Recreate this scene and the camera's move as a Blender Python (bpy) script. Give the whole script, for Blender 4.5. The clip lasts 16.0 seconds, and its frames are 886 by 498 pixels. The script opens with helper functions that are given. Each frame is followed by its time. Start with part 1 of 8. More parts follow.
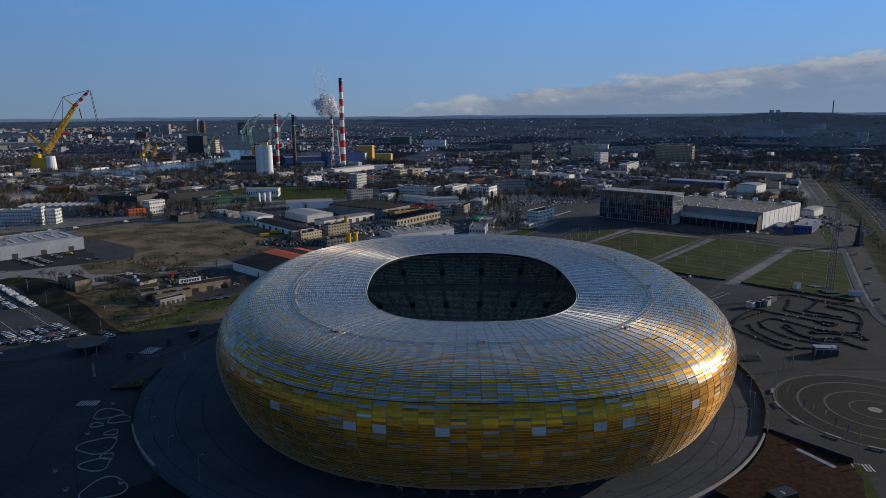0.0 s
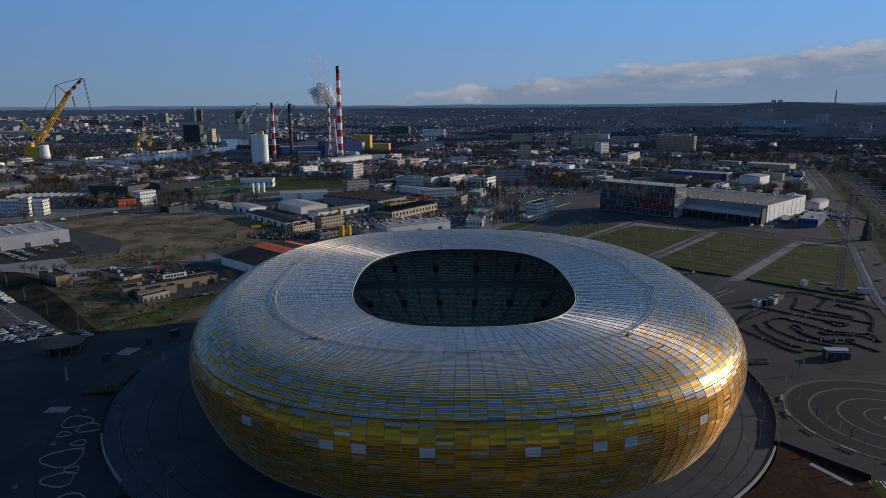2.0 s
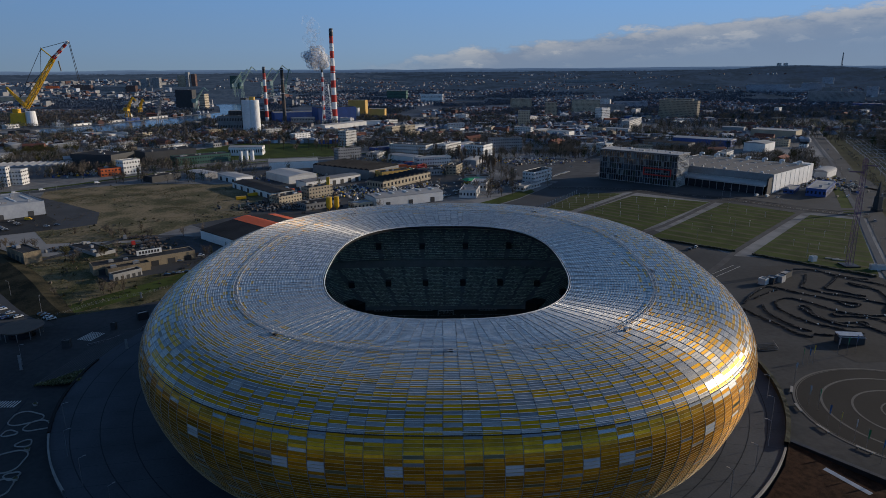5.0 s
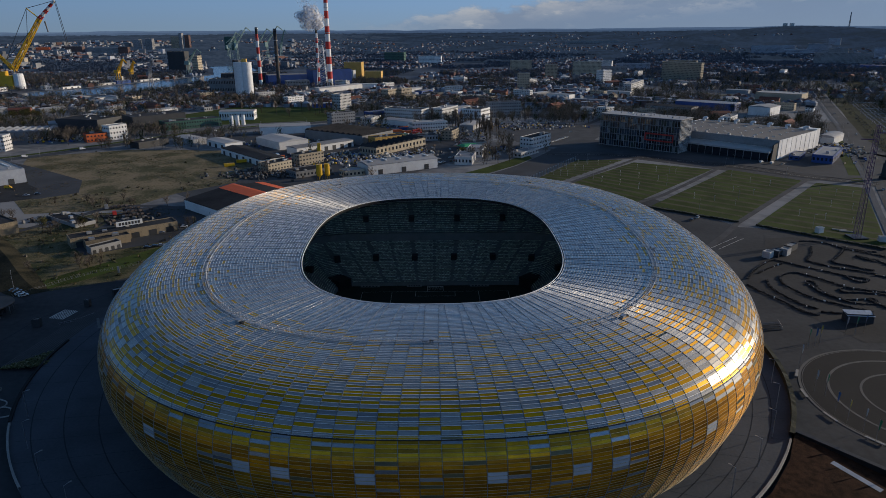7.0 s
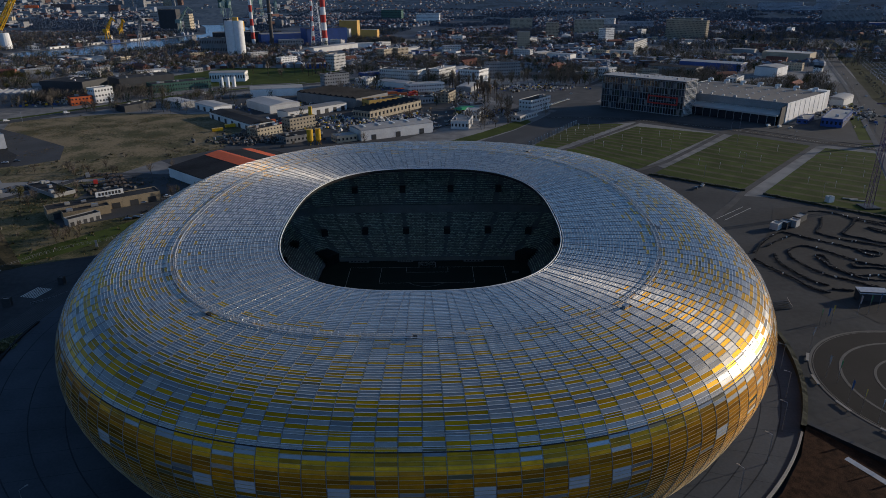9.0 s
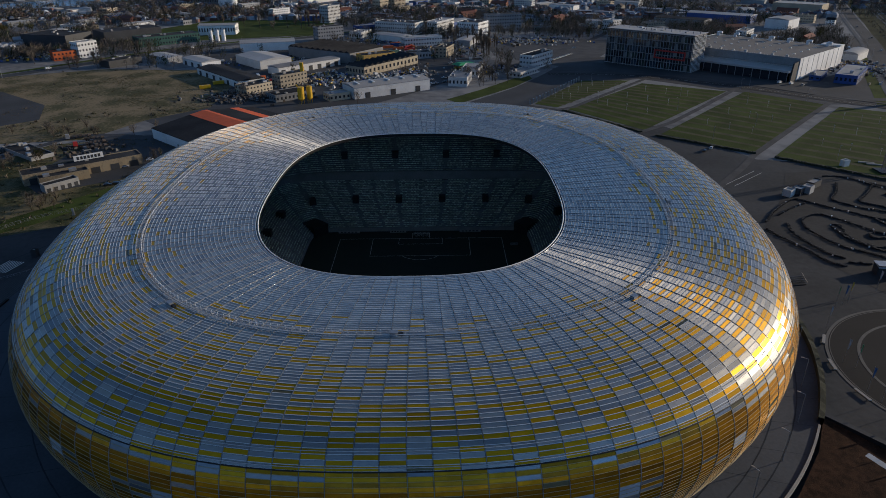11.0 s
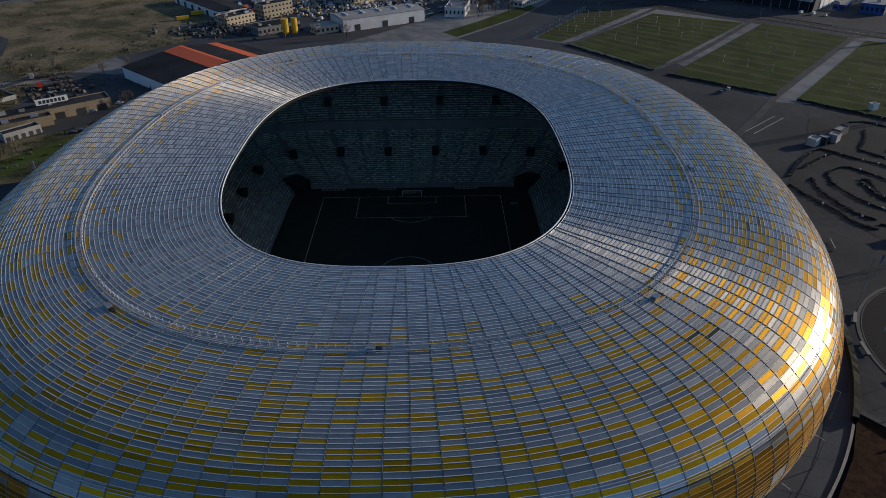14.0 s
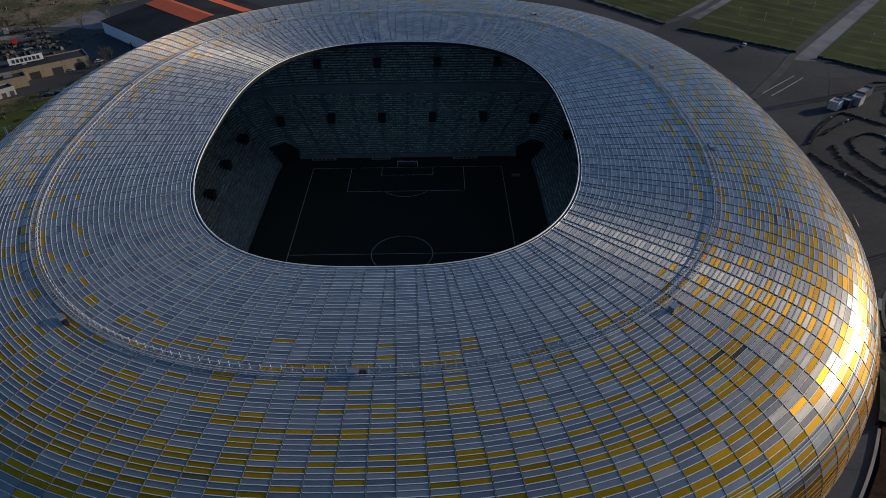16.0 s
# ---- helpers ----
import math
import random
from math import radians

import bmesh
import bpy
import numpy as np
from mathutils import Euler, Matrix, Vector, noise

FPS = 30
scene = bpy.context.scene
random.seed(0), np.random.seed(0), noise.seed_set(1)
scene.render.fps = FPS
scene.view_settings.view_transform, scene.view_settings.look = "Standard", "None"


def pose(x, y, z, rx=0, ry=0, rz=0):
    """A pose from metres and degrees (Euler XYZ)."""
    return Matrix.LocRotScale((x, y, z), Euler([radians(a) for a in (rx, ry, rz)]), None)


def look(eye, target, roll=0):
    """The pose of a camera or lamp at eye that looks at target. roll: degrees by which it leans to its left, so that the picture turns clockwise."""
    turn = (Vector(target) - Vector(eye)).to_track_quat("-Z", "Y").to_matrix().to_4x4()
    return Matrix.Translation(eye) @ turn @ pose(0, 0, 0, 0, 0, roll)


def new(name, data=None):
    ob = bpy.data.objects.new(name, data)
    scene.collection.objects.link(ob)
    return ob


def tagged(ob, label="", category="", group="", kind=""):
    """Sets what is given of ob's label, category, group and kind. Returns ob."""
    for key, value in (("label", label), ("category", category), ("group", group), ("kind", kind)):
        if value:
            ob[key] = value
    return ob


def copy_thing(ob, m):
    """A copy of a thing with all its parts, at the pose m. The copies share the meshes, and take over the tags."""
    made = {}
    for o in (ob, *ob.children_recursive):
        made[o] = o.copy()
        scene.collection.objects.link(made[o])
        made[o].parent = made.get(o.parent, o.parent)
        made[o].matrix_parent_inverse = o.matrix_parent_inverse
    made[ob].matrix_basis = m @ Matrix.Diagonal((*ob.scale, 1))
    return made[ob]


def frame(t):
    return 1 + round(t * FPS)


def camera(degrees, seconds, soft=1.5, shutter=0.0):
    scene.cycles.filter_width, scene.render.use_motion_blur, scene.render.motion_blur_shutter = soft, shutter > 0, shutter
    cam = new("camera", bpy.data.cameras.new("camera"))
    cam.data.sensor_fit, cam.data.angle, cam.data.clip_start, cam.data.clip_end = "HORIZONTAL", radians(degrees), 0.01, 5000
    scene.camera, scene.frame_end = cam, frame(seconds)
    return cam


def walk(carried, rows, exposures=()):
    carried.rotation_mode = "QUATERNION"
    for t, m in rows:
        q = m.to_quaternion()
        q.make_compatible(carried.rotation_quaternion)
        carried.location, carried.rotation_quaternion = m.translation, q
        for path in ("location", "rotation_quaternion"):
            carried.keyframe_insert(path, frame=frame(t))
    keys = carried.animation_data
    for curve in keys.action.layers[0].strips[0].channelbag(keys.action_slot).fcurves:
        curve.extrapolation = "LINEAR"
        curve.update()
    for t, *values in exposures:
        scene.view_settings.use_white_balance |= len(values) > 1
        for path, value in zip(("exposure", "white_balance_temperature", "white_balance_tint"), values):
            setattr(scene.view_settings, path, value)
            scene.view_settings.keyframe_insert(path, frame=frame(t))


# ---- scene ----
cam = camera(67.88, 16.0, soft=0.55)
# seconds, place, turn to the left, tilt and roll in degrees
PATH = [
    (0, -14.52, -291.02, 116.48, -0.452, -11.472, -0.377),
    (0.5, -13.64, -286.73, 116.49, -0.477, -11.682, -0.358),
    (1, -12.73, -282.46, 116.50, -0.474, -11.917, -0.331),
    (1.5, -11.76, -278.22, 116.51, -0.465, -12.155, -0.280),
    (2, -10.69, -274.03, 116.52, -0.456, -12.379, -0.252),
    (2.5, -9.55, -269.89, 116.51, -0.448, -12.649, -0.229),
    (3, -8.36, -265.81, 116.48, -0.431, -13.075, -0.224),
    (3.5, -7.13, -261.78, 116.46, -0.412, -13.585, -0.250),
    (4, -5.87, -257.81, 116.47, -0.416, -14.107, -0.296),
    (6.5, 0.38, -237.53, 116.50, -0.423, -17.628, -0.355),
    (7, 1.64, -233.52, 116.50, -0.416, -18.475, -0.368),
    (7.5, 2.76, -229.46, 116.51, -0.412, -19.320, -0.389),
    (8, 3.69, -225.37, 116.51, -0.424, -20.142, -0.408),
    (8.5, 4.46, -221.26, 116.54, -0.424, -20.953, -0.437),
    (9, 5.14, -217.11, 116.58, -0.418, -21.816, -0.458),
    (11.5, 7.93, -195.73, 116.50, -0.401, -26.738, -0.508),
    (12, 8.34, -191.42, 116.59, -0.401, -27.759, -0.533),
    (12.5, 8.71, -187.11, 116.66, -0.405, -28.763, -0.545),
    (13, 9.07, -182.86, 116.66, -0.438, -29.758, -0.553),
    (13.5, 9.46, -178.58, 116.61, -0.456, -30.738, -0.536),
    (14, 9.87, -174.27, 116.57, -0.455, -31.795, -0.543),
    (14.5, 10.28, -169.99, 116.59, -0.436, -32.891, -0.592),
    (15, 10.68, -165.79, 116.63, -0.382, -34.010, -0.653),
    (15.5, 11.07, -161.73, 116.71, -0.335, -35.112, -0.675),
    (16, 11.45, -157.78, 116.80, -0.277, -36.159, -0.668),
]
walk(cam, [(t, pose(x, y, z, 90 + tilt, 0, turn) @ pose(0, 0, 0, 0, 0, roll)) for t, x, y, z, turn, tilt, roll in PATH])
# ---- light ----
SUN_AZ, SUN_EL = 71.0, 13.0          # degrees clockwise from +y, degrees above the horizon
world = bpy.data.worlds.new("sky")
scene.world = world
world.use_nodes = True
wn, wl = world.node_tree.nodes, world.node_tree.links
wn.clear()
w_out = wn.new("ShaderNodeOutputWorld")
w_bg = wn.new("ShaderNodeBackground")
w_sky = wn.new("ShaderNodeTexSky")
w_sky.sky_type = "NISHITA"
w_sky.sun_disc = False
w_sky.sun_elevation = radians(SUN_EL)
w_sky.sun_rotation = radians(SUN_AZ)
w_sky.altitude, w_sky.air_density, w_sky.dust_density, w_sky.ozone_density = 0, 1.0, 0.3, 2.0
SKY = 0.066
w_bg.inputs["Strength"].default_value = SKY
# a bank of low cloud near the horizon, all the way round, thicker on one side
w_co = wn.new("ShaderNodeTexCoord")
w_sep = wn.new("ShaderNodeSeparateXYZ")
wl.new(w_co.outputs["Generated"], w_sep.inputs[0])
w_map = wn.new("ShaderNodeMapping")
w_map.inputs["Scale"].default_value = (4.0, 4.0, 11.0)
wl.new(w_co.outputs["Generated"], w_map.inputs[0])
w_noise = wn.new("ShaderNodeTexNoise")
w_noise.inputs["Scale"].default_value = 4.2
w_noise.inputs["Detail"].default_value = 9
w_noise.inputs["Roughness"].default_value = 0.62
wl.new(w_map.outputs[0], w_noise.inputs["Vector"])


def w_math(op, a, b=None, clamp=False):
    n = wn.new("ShaderNodeMath")
    n.operation = op
    n.use_clamp = clamp
    for i, v in enumerate((a, b)):
        if v is None:
            continue
        if isinstance(v, (int, float)):
            n.inputs[i].default_value = v
        else:
            wl.new(v, n.inputs[i])
    return n.outputs[0]


def w_band(value, points):
    r = wn.new("ShaderNodeValToRGB")
    r.color_ramp.elements[0].position, r.color_ramp.elements[0].color = points[0][0], (points[0][1],) * 3 + (1,)
    r.color_ramp.elements[1].position, r.color_ramp.elements[1].color = points[-1][0], (points[-1][1],) * 3 + (1,)
    for p, v in points[1:-1]:
        e = r.color_ramp.elements.new(p)
        e.color = (v, v, v, 1)
    wl.new(value, r.inputs[0])
    return r.outputs[0]


def w_colors(value, points):
    r = wn.new("ShaderNodeValToRGB")
    els = r.color_ramp.elements
    els[0].position, els[0].color = points[0][0], (*points[0][1], 1)
    els[1].position, els[1].color = points[-1][0], (*points[-1][1], 1)
    for p, c in points[1:-1]:
        els.new(p).color = (*c, 1)
    wl.new(value, r.inputs[0])
    return r.outputs[0]


def w_blend(fac, a, b, mode="MIX"):
    m = wn.new("ShaderNodeMix")
    m.data_type, m.blend_type = "RGBA", mode
    for sock, v in ((m.inputs[0], fac), (m.inputs[6], a), (m.inputs[7], b)):
        if isinstance(v, (int, float)):
            sock.default_value = v
        elif isinstance(v, tuple):
            sock.default_value = (*v, 1)
        else:
            wl.new(v, sock)
    return m.outputs[2]


w_z = w_sep.outputs[2]
# clear blue air, paler and greyer towards the horizon
w_low = w_colors(w_z, [(0.0, (0.25, 0.37, 0.52)), (0.03, (0.235, 0.385, 0.60)), (0.17, (0.152, 0.39, 0.84)), (0.3, (0.105, 0.26, 0.56)), (0.55, (0.066, 0.148, 0.315)), (1.0, (0.052, 0.118, 0.25))])
w_sunny = w_math("ADD", w_math("MULTIPLY", w_sep.outputs[0], 4.5), 12.6)
w_gain = wn.new("ShaderNodeCombineXYZ")
for i in range(3):
    wl.new(w_sunny, w_gain.inputs[i])
w_low = w_blend(1.0, w_low, w_gain.outputs[0], "MULTIPLY")
w_clear = w_blend(w_band(w_z, [(0.0, 1.0), (0.18, 1.0), (0.5, 0.8), (1.0, 0.65)]), w_sky.outputs[0], w_low)
# pale warm glow in the sky round the sun
w_dot = wn.new("ShaderNodeVectorMath")
w_dot.operation = "DOT_PRODUCT"
w_dot.inputs[1].default_value = (math.sin(radians(SUN_AZ)) * math.cos(radians(SUN_EL)), math.cos(radians(SUN_AZ)) * math.cos(radians(SUN_EL)), math.sin(radians(SUN_EL)))
wl.new(w_co.outputs["Generated"], w_dot.inputs[0])
w_clear = w_blend(w_band(w_dot.outputs["Value"], [(0.80, 0.0), (0.92, 0.5), (1.0, 0.9)]), w_clear, (11.0, 9.6, 7.6))
# a bank of low cloud, higher towards the sun, with lit tops
w_top = w_band(w_math("ADD", w_math("MULTIPLY", w_sep.outputs[0], 0.5), 0.5), [(0.40, 0.0), (0.5, 0.022), (0.58, 0.040), (0.70, 0.063), (0.80, 0.076), (1.0, 0.085)])
w_bump = w_math("MULTIPLY", w_math("SUBTRACT", w_noise.outputs[0], 0.5), 0.048)
w_edge = w_math("SUBTRACT", w_math("ADD", w_top, w_bump), w_z)
w_bank = w_math("MULTIPLY", w_band(w_edge, [(0.0, 0.0), (0.008, 0.85), (0.03, 0.8), (0.09, 0.6)]), w_band(w_top, [(0.004, 0.0), (0.03, 1.0)]))
w_shine = w_math("MULTIPLY", w_band(w_edge, [(0.0, 0.0), (0.005, 1.0), (0.016, 0.55), (0.035, 0.0)]), w_band(w_noise.outputs[0], [(0.42, 0.1), (0.62, 1.0)]))
w_puff = w_math("MULTIPLY", w_band(w_edge, [(0.008, 0.0), (0.025, 0.8), (0.05, 0.0)]), w_band(w_noise.outputs[0], [(0.54, 0.0), (0.66, 1.0)]))
w_shine = w_math("MAXIMUM", w_shine, w_puff)
w_cloud = w_blend(w_shine, (2.5, 3.3, 4.8), (7.4, 7.2, 7.0))
w_fine = wn.new("ShaderNodeTexNoise")
w_fine.inputs["Scale"].default_value, w_fine.inputs["Detail"].default_value = 5.0, 8
wl.new(w_map.outputs[0], w_fine.inputs["Vector"])
w_wisp = w_math("MULTIPLY", w_band(w_fine.outputs[0], [(0.62, 0.0), (0.80, 0.4)]), w_band(w_z, [(0.06, 0.0), (0.12, 0.4), (0.2, 0.8), (0.5, 0.3)]))
w_done = w_blend(w_wisp, w_blend(w_bank, w_clear, w_cloud), (4.2, 5.0, 7.0))
wl.new(w_done, w_bg.inputs["Color"])
wl.new(w_bg.outputs[0], w_out.inputs[0])

sun = new("sun", bpy.data.lights.new("sun", "SUN"))
sun.data.energy, sun.data.angle, sun.data.color = 3.3, radians(0.5), (1.0, 0.86, 0.69)
sun_dir = Vector((math.sin(radians(SUN_AZ)) * math.cos(radians(SUN_EL)), math.cos(radians(SUN_AZ)) * math.cos(radians(SUN_EL)), math.sin(radians(SUN_EL))))
sun.matrix_world = look(sun_dir * 1000, (0, 0, 0))
scene.view_settings.exposure = 0.0


# ---- materials ----
def material(name, color, color2=None, rough=0.7, metal=0.0, scale=1.0, fine=8.0, bump=0.0, vary=0.0, island=False, spec=0.5, stretch=(1, 1, 1), coat=0.0, lo=0.58, hi=0.92):
    """Two colours mixed by noise at two scales (scale: features per metre), with relief, and a brightness that varies by object or island."""
    m = bpy.data.materials.new(name)
    m.use_nodes = True
    n, l = m.node_tree.nodes, m.node_tree.links
    b = n["Principled BSDF"]
    b.inputs["Roughness"].default_value, b.inputs["Metallic"].default_value = rough, metal
    b.inputs["Specular IOR Level"].default_value = spec
    b.inputs["Coat Weight"].default_value = coat
    b.inputs["Coat Roughness"].default_value = 0.14
    co = n.new("ShaderNodeTexCoord")
    mp = n.new("ShaderNodeMapping")
    mp.inputs["Scale"].default_value = stretch
    l.new(co.outputs["Object"], mp.inputs[0])
    big, small = n.new("ShaderNodeTexNoise"), n.new("ShaderNodeTexNoise")
    for t, s, d in ((big, scale, 4), (small, scale * fine, 3)):
        t.inputs["Scale"].default_value, t.inputs["Detail"].default_value = s, d
        l.new(mp.outputs[0], t.inputs["Vector"])
    add = n.new("ShaderNodeMath")
    add.operation = "MULTIPLY_ADD"
    l.new(small.outputs[0], add.inputs[0])
    add.inputs[1].default_value = 0.5
    l.new(big.outputs[0], add.inputs[2])
    ramp = n.new("ShaderNodeValToRGB")
    c2 = color2 or tuple(c * 0.75 for c in color)
    ramp.color_ramp.elements[0].position, ramp.color_ramp.elements[0].color = lo, (*c2, 1)
    ramp.color_ramp.elements[1].position, ramp.color_ramp.elements[1].color = hi, (*color, 1)
    l.new(add.outputs[0], ramp.inputs[0])
    out = ramp.outputs[0]
    if vary:
        if island:
            mix = n.new("ShaderNodeMath")
            mix.operation = "ADD"
            l.new(n.new("ShaderNodeNewGeometry").outputs["Random Per Island"], mix.inputs[0])
            l.new(n.new("ShaderNodeObjectInfo").outputs["Random"], mix.inputs[1])
            part_of = n.new("ShaderNodeMath")
            part_of.operation = "FRACT"
            l.new(mix.outputs[0], part_of.inputs[0])
            r = part_of.outputs[0]
        else:
            r = n.new("ShaderNodeObjectInfo").outputs["Random"]
        mr = n.new("ShaderNodeMapRange")
        mr.inputs[3].default_value, mr.inputs[4].default_value = 1 - vary, 1 + vary
        l.new(r, mr.inputs[0])
        hs = n.new("ShaderNodeHueSaturation")
        l.new(out, hs.inputs["Color"])
        l.new(mr.outputs[0], hs.inputs["Value"])
        out = hs.outputs[0]
    l.new(out, b.inputs["Base Color"])
    if bump:
        bp = n.new("ShaderNodeBump")
        bp.inputs["Strength"].default_value, bp.inputs["Distance"].default_value = min(1.0, bump), 0.06 / (scale * fine) if scale < 0.15 else 0.05 / scale
        l.new(small.outputs[0], bp.inputs["Height"])
        l.new(bp.outputs[0], b.inputs["Normal"])
    return m


def panel_material(name, pale, deep, rough, tint=0.14, metal=0.92, spread=0.10, brushed=0.36):
    """Glossy metallic cladding whose tone and gloss differ from panel to panel, with clouds of dirt."""
    m = bpy.data.materials.new(name)
    m.use_nodes = True
    n, l = m.node_tree.nodes, m.node_tree.links
    b = n["Principled BSDF"]
    add = n.new("ShaderNodeMath")
    add.operation = "ADD"
    l.new(n.new("ShaderNodeNewGeometry").outputs["Random Per Island"], add.inputs[0])
    l.new(n.new("ShaderNodeObjectInfo").outputs["Random"], add.inputs[1])
    white = n.new("ShaderNodeTexWhiteNoise")
    white.noise_dimensions = "1D"
    l.new(add.outputs[0], white.inputs["W"])
    sep = n.new("ShaderNodeSeparateColor")
    l.new(white.outputs["Color"], sep.inputs[0])
    mix = n.new("ShaderNodeMix")
    mix.data_type = "RGBA"
    mix.inputs[6].default_value, mix.inputs[7].default_value = (*deep, 1), (*pale, 1)
    l.new(sep.outputs[0], mix.inputs[0])
    co, dirt = n.new("ShaderNodeTexCoord"), n.new("ShaderNodeTexNoise")
    dirt.inputs["Scale"].default_value, dirt.inputs["Detail"].default_value, dirt.inputs["Roughness"].default_value = 0.35, 5, 0.7
    l.new(co.outputs["Object"], dirt.inputs["Vector"])
    value = n.new("ShaderNodeMapRange")
    value.inputs[1].default_value, value.inputs[2].default_value = 0.3, 0.7
    value.inputs[3].default_value, value.inputs[4].default_value = 1 - tint, 1 + tint * 0.5
    l.new(dirt.outputs[0], value.inputs[0])
    hs = n.new("ShaderNodeHueSaturation")
    l.new(mix.outputs[2], hs.inputs["Color"])
    l.new(value.outputs[0], hs.inputs["Value"])
    l.new(hs.outputs[0], b.inputs["Base Color"])
    gloss = n.new("ShaderNodeMapRange")
    gloss.inputs[3].default_value, gloss.inputs[4].default_value = rough - spread, rough + spread
    l.new(sep.outputs[1], gloss.inputs[0])
    l.new(gloss.outputs[0], b.inputs["Roughness"])
    b.inputs["Metallic"].default_value = metal
    # flutes along the panel stretch a second, broader shine
    wide, tg, ms = n.new("ShaderNodeBsdfPrincipled"), n.new("ShaderNodeTangent"), n.new("ShaderNodeMixShader")
    tg.direction_type = "UV_MAP"
    l.new(tg.outputs[0], wide.inputs["Tangent"])
    l.new(hs.outputs[0], wide.inputs["Base Color"])
    wide.inputs["Metallic"].default_value, wide.inputs["Roughness"].default_value = metal, 0.62
    wide.inputs["Anisotropic"].default_value, wide.inputs["Anisotropic Rotation"].default_value = 0.97, 0.25
    ms.inputs[0].default_value = brushed
    l.new(b.outputs[0], ms.inputs[1])
    l.new(wide.outputs[0], ms.inputs[2])
    l.new(ms.outputs[0], n["Material Output"].inputs[0])
    return m


# ---- mesh building ----
class Shape:
    """Vertices and faces gathered into one mesh."""

    def __init__(self):
        self.v, self.f, self.m = [], [], []

    def face(self, pts, mi=0):
        k = len(self.v)
        self.v.extend(tuple(p) for p in pts)
        self.f.append(tuple(range(k, k + len(pts))))
        self.m.append(mi)

    def mesh8(self, c, mi=0, bottom=True):
        """A hexahedron from four lower and four upper corners, both counter-clockwise from above."""
        k = len(self.v)
        self.v.extend(tuple(p) for p in c)
        q = [(4, 5, 6, 7), (0, 1, 5, 4), (1, 2, 6, 5), (2, 3, 7, 6), (3, 0, 4, 7)]
        if bottom:
            q.append((3, 2, 1, 0))
        for a in q:
            self.f.append(tuple(k + i for i in a))
            self.m.append(mi)

    def box(self, x, y, z, w, d, h, turn=0.0, mi=0, top=1.0, bottom=True):
        """A box on z, centred on x, y; top: how far its top narrows."""
        c, s = math.cos(radians(turn)), math.sin(radians(turn))
        pts = []
        for zz, k in ((z, 1.0), (z + h, top)):
            for sx, sy in ((-1, -1), (1, -1), (1, 1), (-1, 1)):
                px, py = sx * w / 2 * k, sy * d / 2 * k
                pts.append((x + px * c - py * s, y + px * s + py * c, zz))
        self.mesh8(pts, mi, bottom)

    def tube(self, a, b, r, r2=None, n=8, mi=0, caps=True):
        """A round bar from a to b."""
        a, b = Vector(a), Vector(b)
        r2 = r if r2 is None else r2
        q = (b - a).to_track_quat("Z", "Y")
        k = len(self.v)
        for p, rad in ((a, r), (b, r2)):
            for i in range(n):
                t = 2 * math.pi * i / n
                self.v.append(tuple(p + q @ Vector((rad * math.cos(t), rad * math.sin(t), 0))))
        for i in range(n):
            j = (i + 1) % n
            self.f.append((k + i, k + j, k + n + j, k + n + i))
            self.m.append(mi)
        if caps:
            self.f.append(tuple(k + n + i for i in range(n)))
            self.m.append(mi)
            self.f.append(tuple(k + i for i in reversed(range(n))))
            self.m.append(mi)

    def ring(self, pts, r, n=6, mi=0, closed=True):
        """A round bar along a closed or open line of points."""
        k, N = len(self.v), len(pts)
        for i, p in enumerate(pts):
            a, b = Vector(pts[i - 1] if closed or i else pts[0]), Vector(pts[(i + 1) % N] if closed or i < N - 1 else pts[-1])
            q = (b - a).to_track_quat("Z", "Y")
            for j in range(n):
                t = 2 * math.pi * j / n
                self.v.append(tuple(Vector(p) + q @ Vector((r * math.cos(t), r * math.sin(t), 0))))
        for i in range(N if closed else N - 1):
            for j in range(n):
                i2, j2 = (i + 1) % N, (j + 1) % n
                self.f.append((k + i * n + j, k + i * n + j2, k + i2 * n + j2, k + i2 * n + j))
                self.m.append(mi)

    def grid(self, rows, closed=False, mi=0, flip=False):
        """A sheet through rows of points."""
        k, N = len(self.v), len(rows[0])
        for r in rows:
            self.v.extend(tuple(p) for p in r)
        for i in range(len(rows) - 1):
            for j in range(N if closed else N - 1):
                j2 = (j + 1) % N
                q = (k + i * N + j, k + i * N + j2, k + (i + 1) * N + j2, k + (i + 1) * N + j)
                self.f.append(q[::-1] if flip else q)
                self.m.append(mi)

    def data(self, name, mats, uv=False):
        me = bpy.data.meshes.new(name)
        me.from_pydata(self.v, [], self.f)
        for m in mats if isinstance(mats, (list, tuple)) else [mats]:
            me.materials.append(m)
        me.polygons.foreach_set("material_index", self.m)
        if uv:
            # u runs along the first edge of every four-sided face
            lay = me.uv_layers.new(name="UVMap")
            lay.data.foreach_set("uv", [0.0, 0.0, 1.0, 0.0, 1.0, 1.0, 0.0, 1.0] * len(self.f))
        me.update()
        return me


def part(name, shape, mats, parent=None, label="", smooth=False, kind="", category=""):
    """One mesh object, under a thing or part where one is given."""
    me = shape.data(name, mats) if isinstance(shape, Shape) else shape
    if smooth:
        me.polygons.foreach_set("use_smooth", [True] * len(me.polygons))
    ob = new(name, me)
    ob.parent = parent
    return tagged(ob, label, category, "", kind)


def thing(name, label, category, place=None, group="", kind=""):
    ob = new(name)
    ob.empty_display_size = 0.5
    if place is not None:
        ob.matrix_world = place
    return tagged(ob, label, category, group, kind)


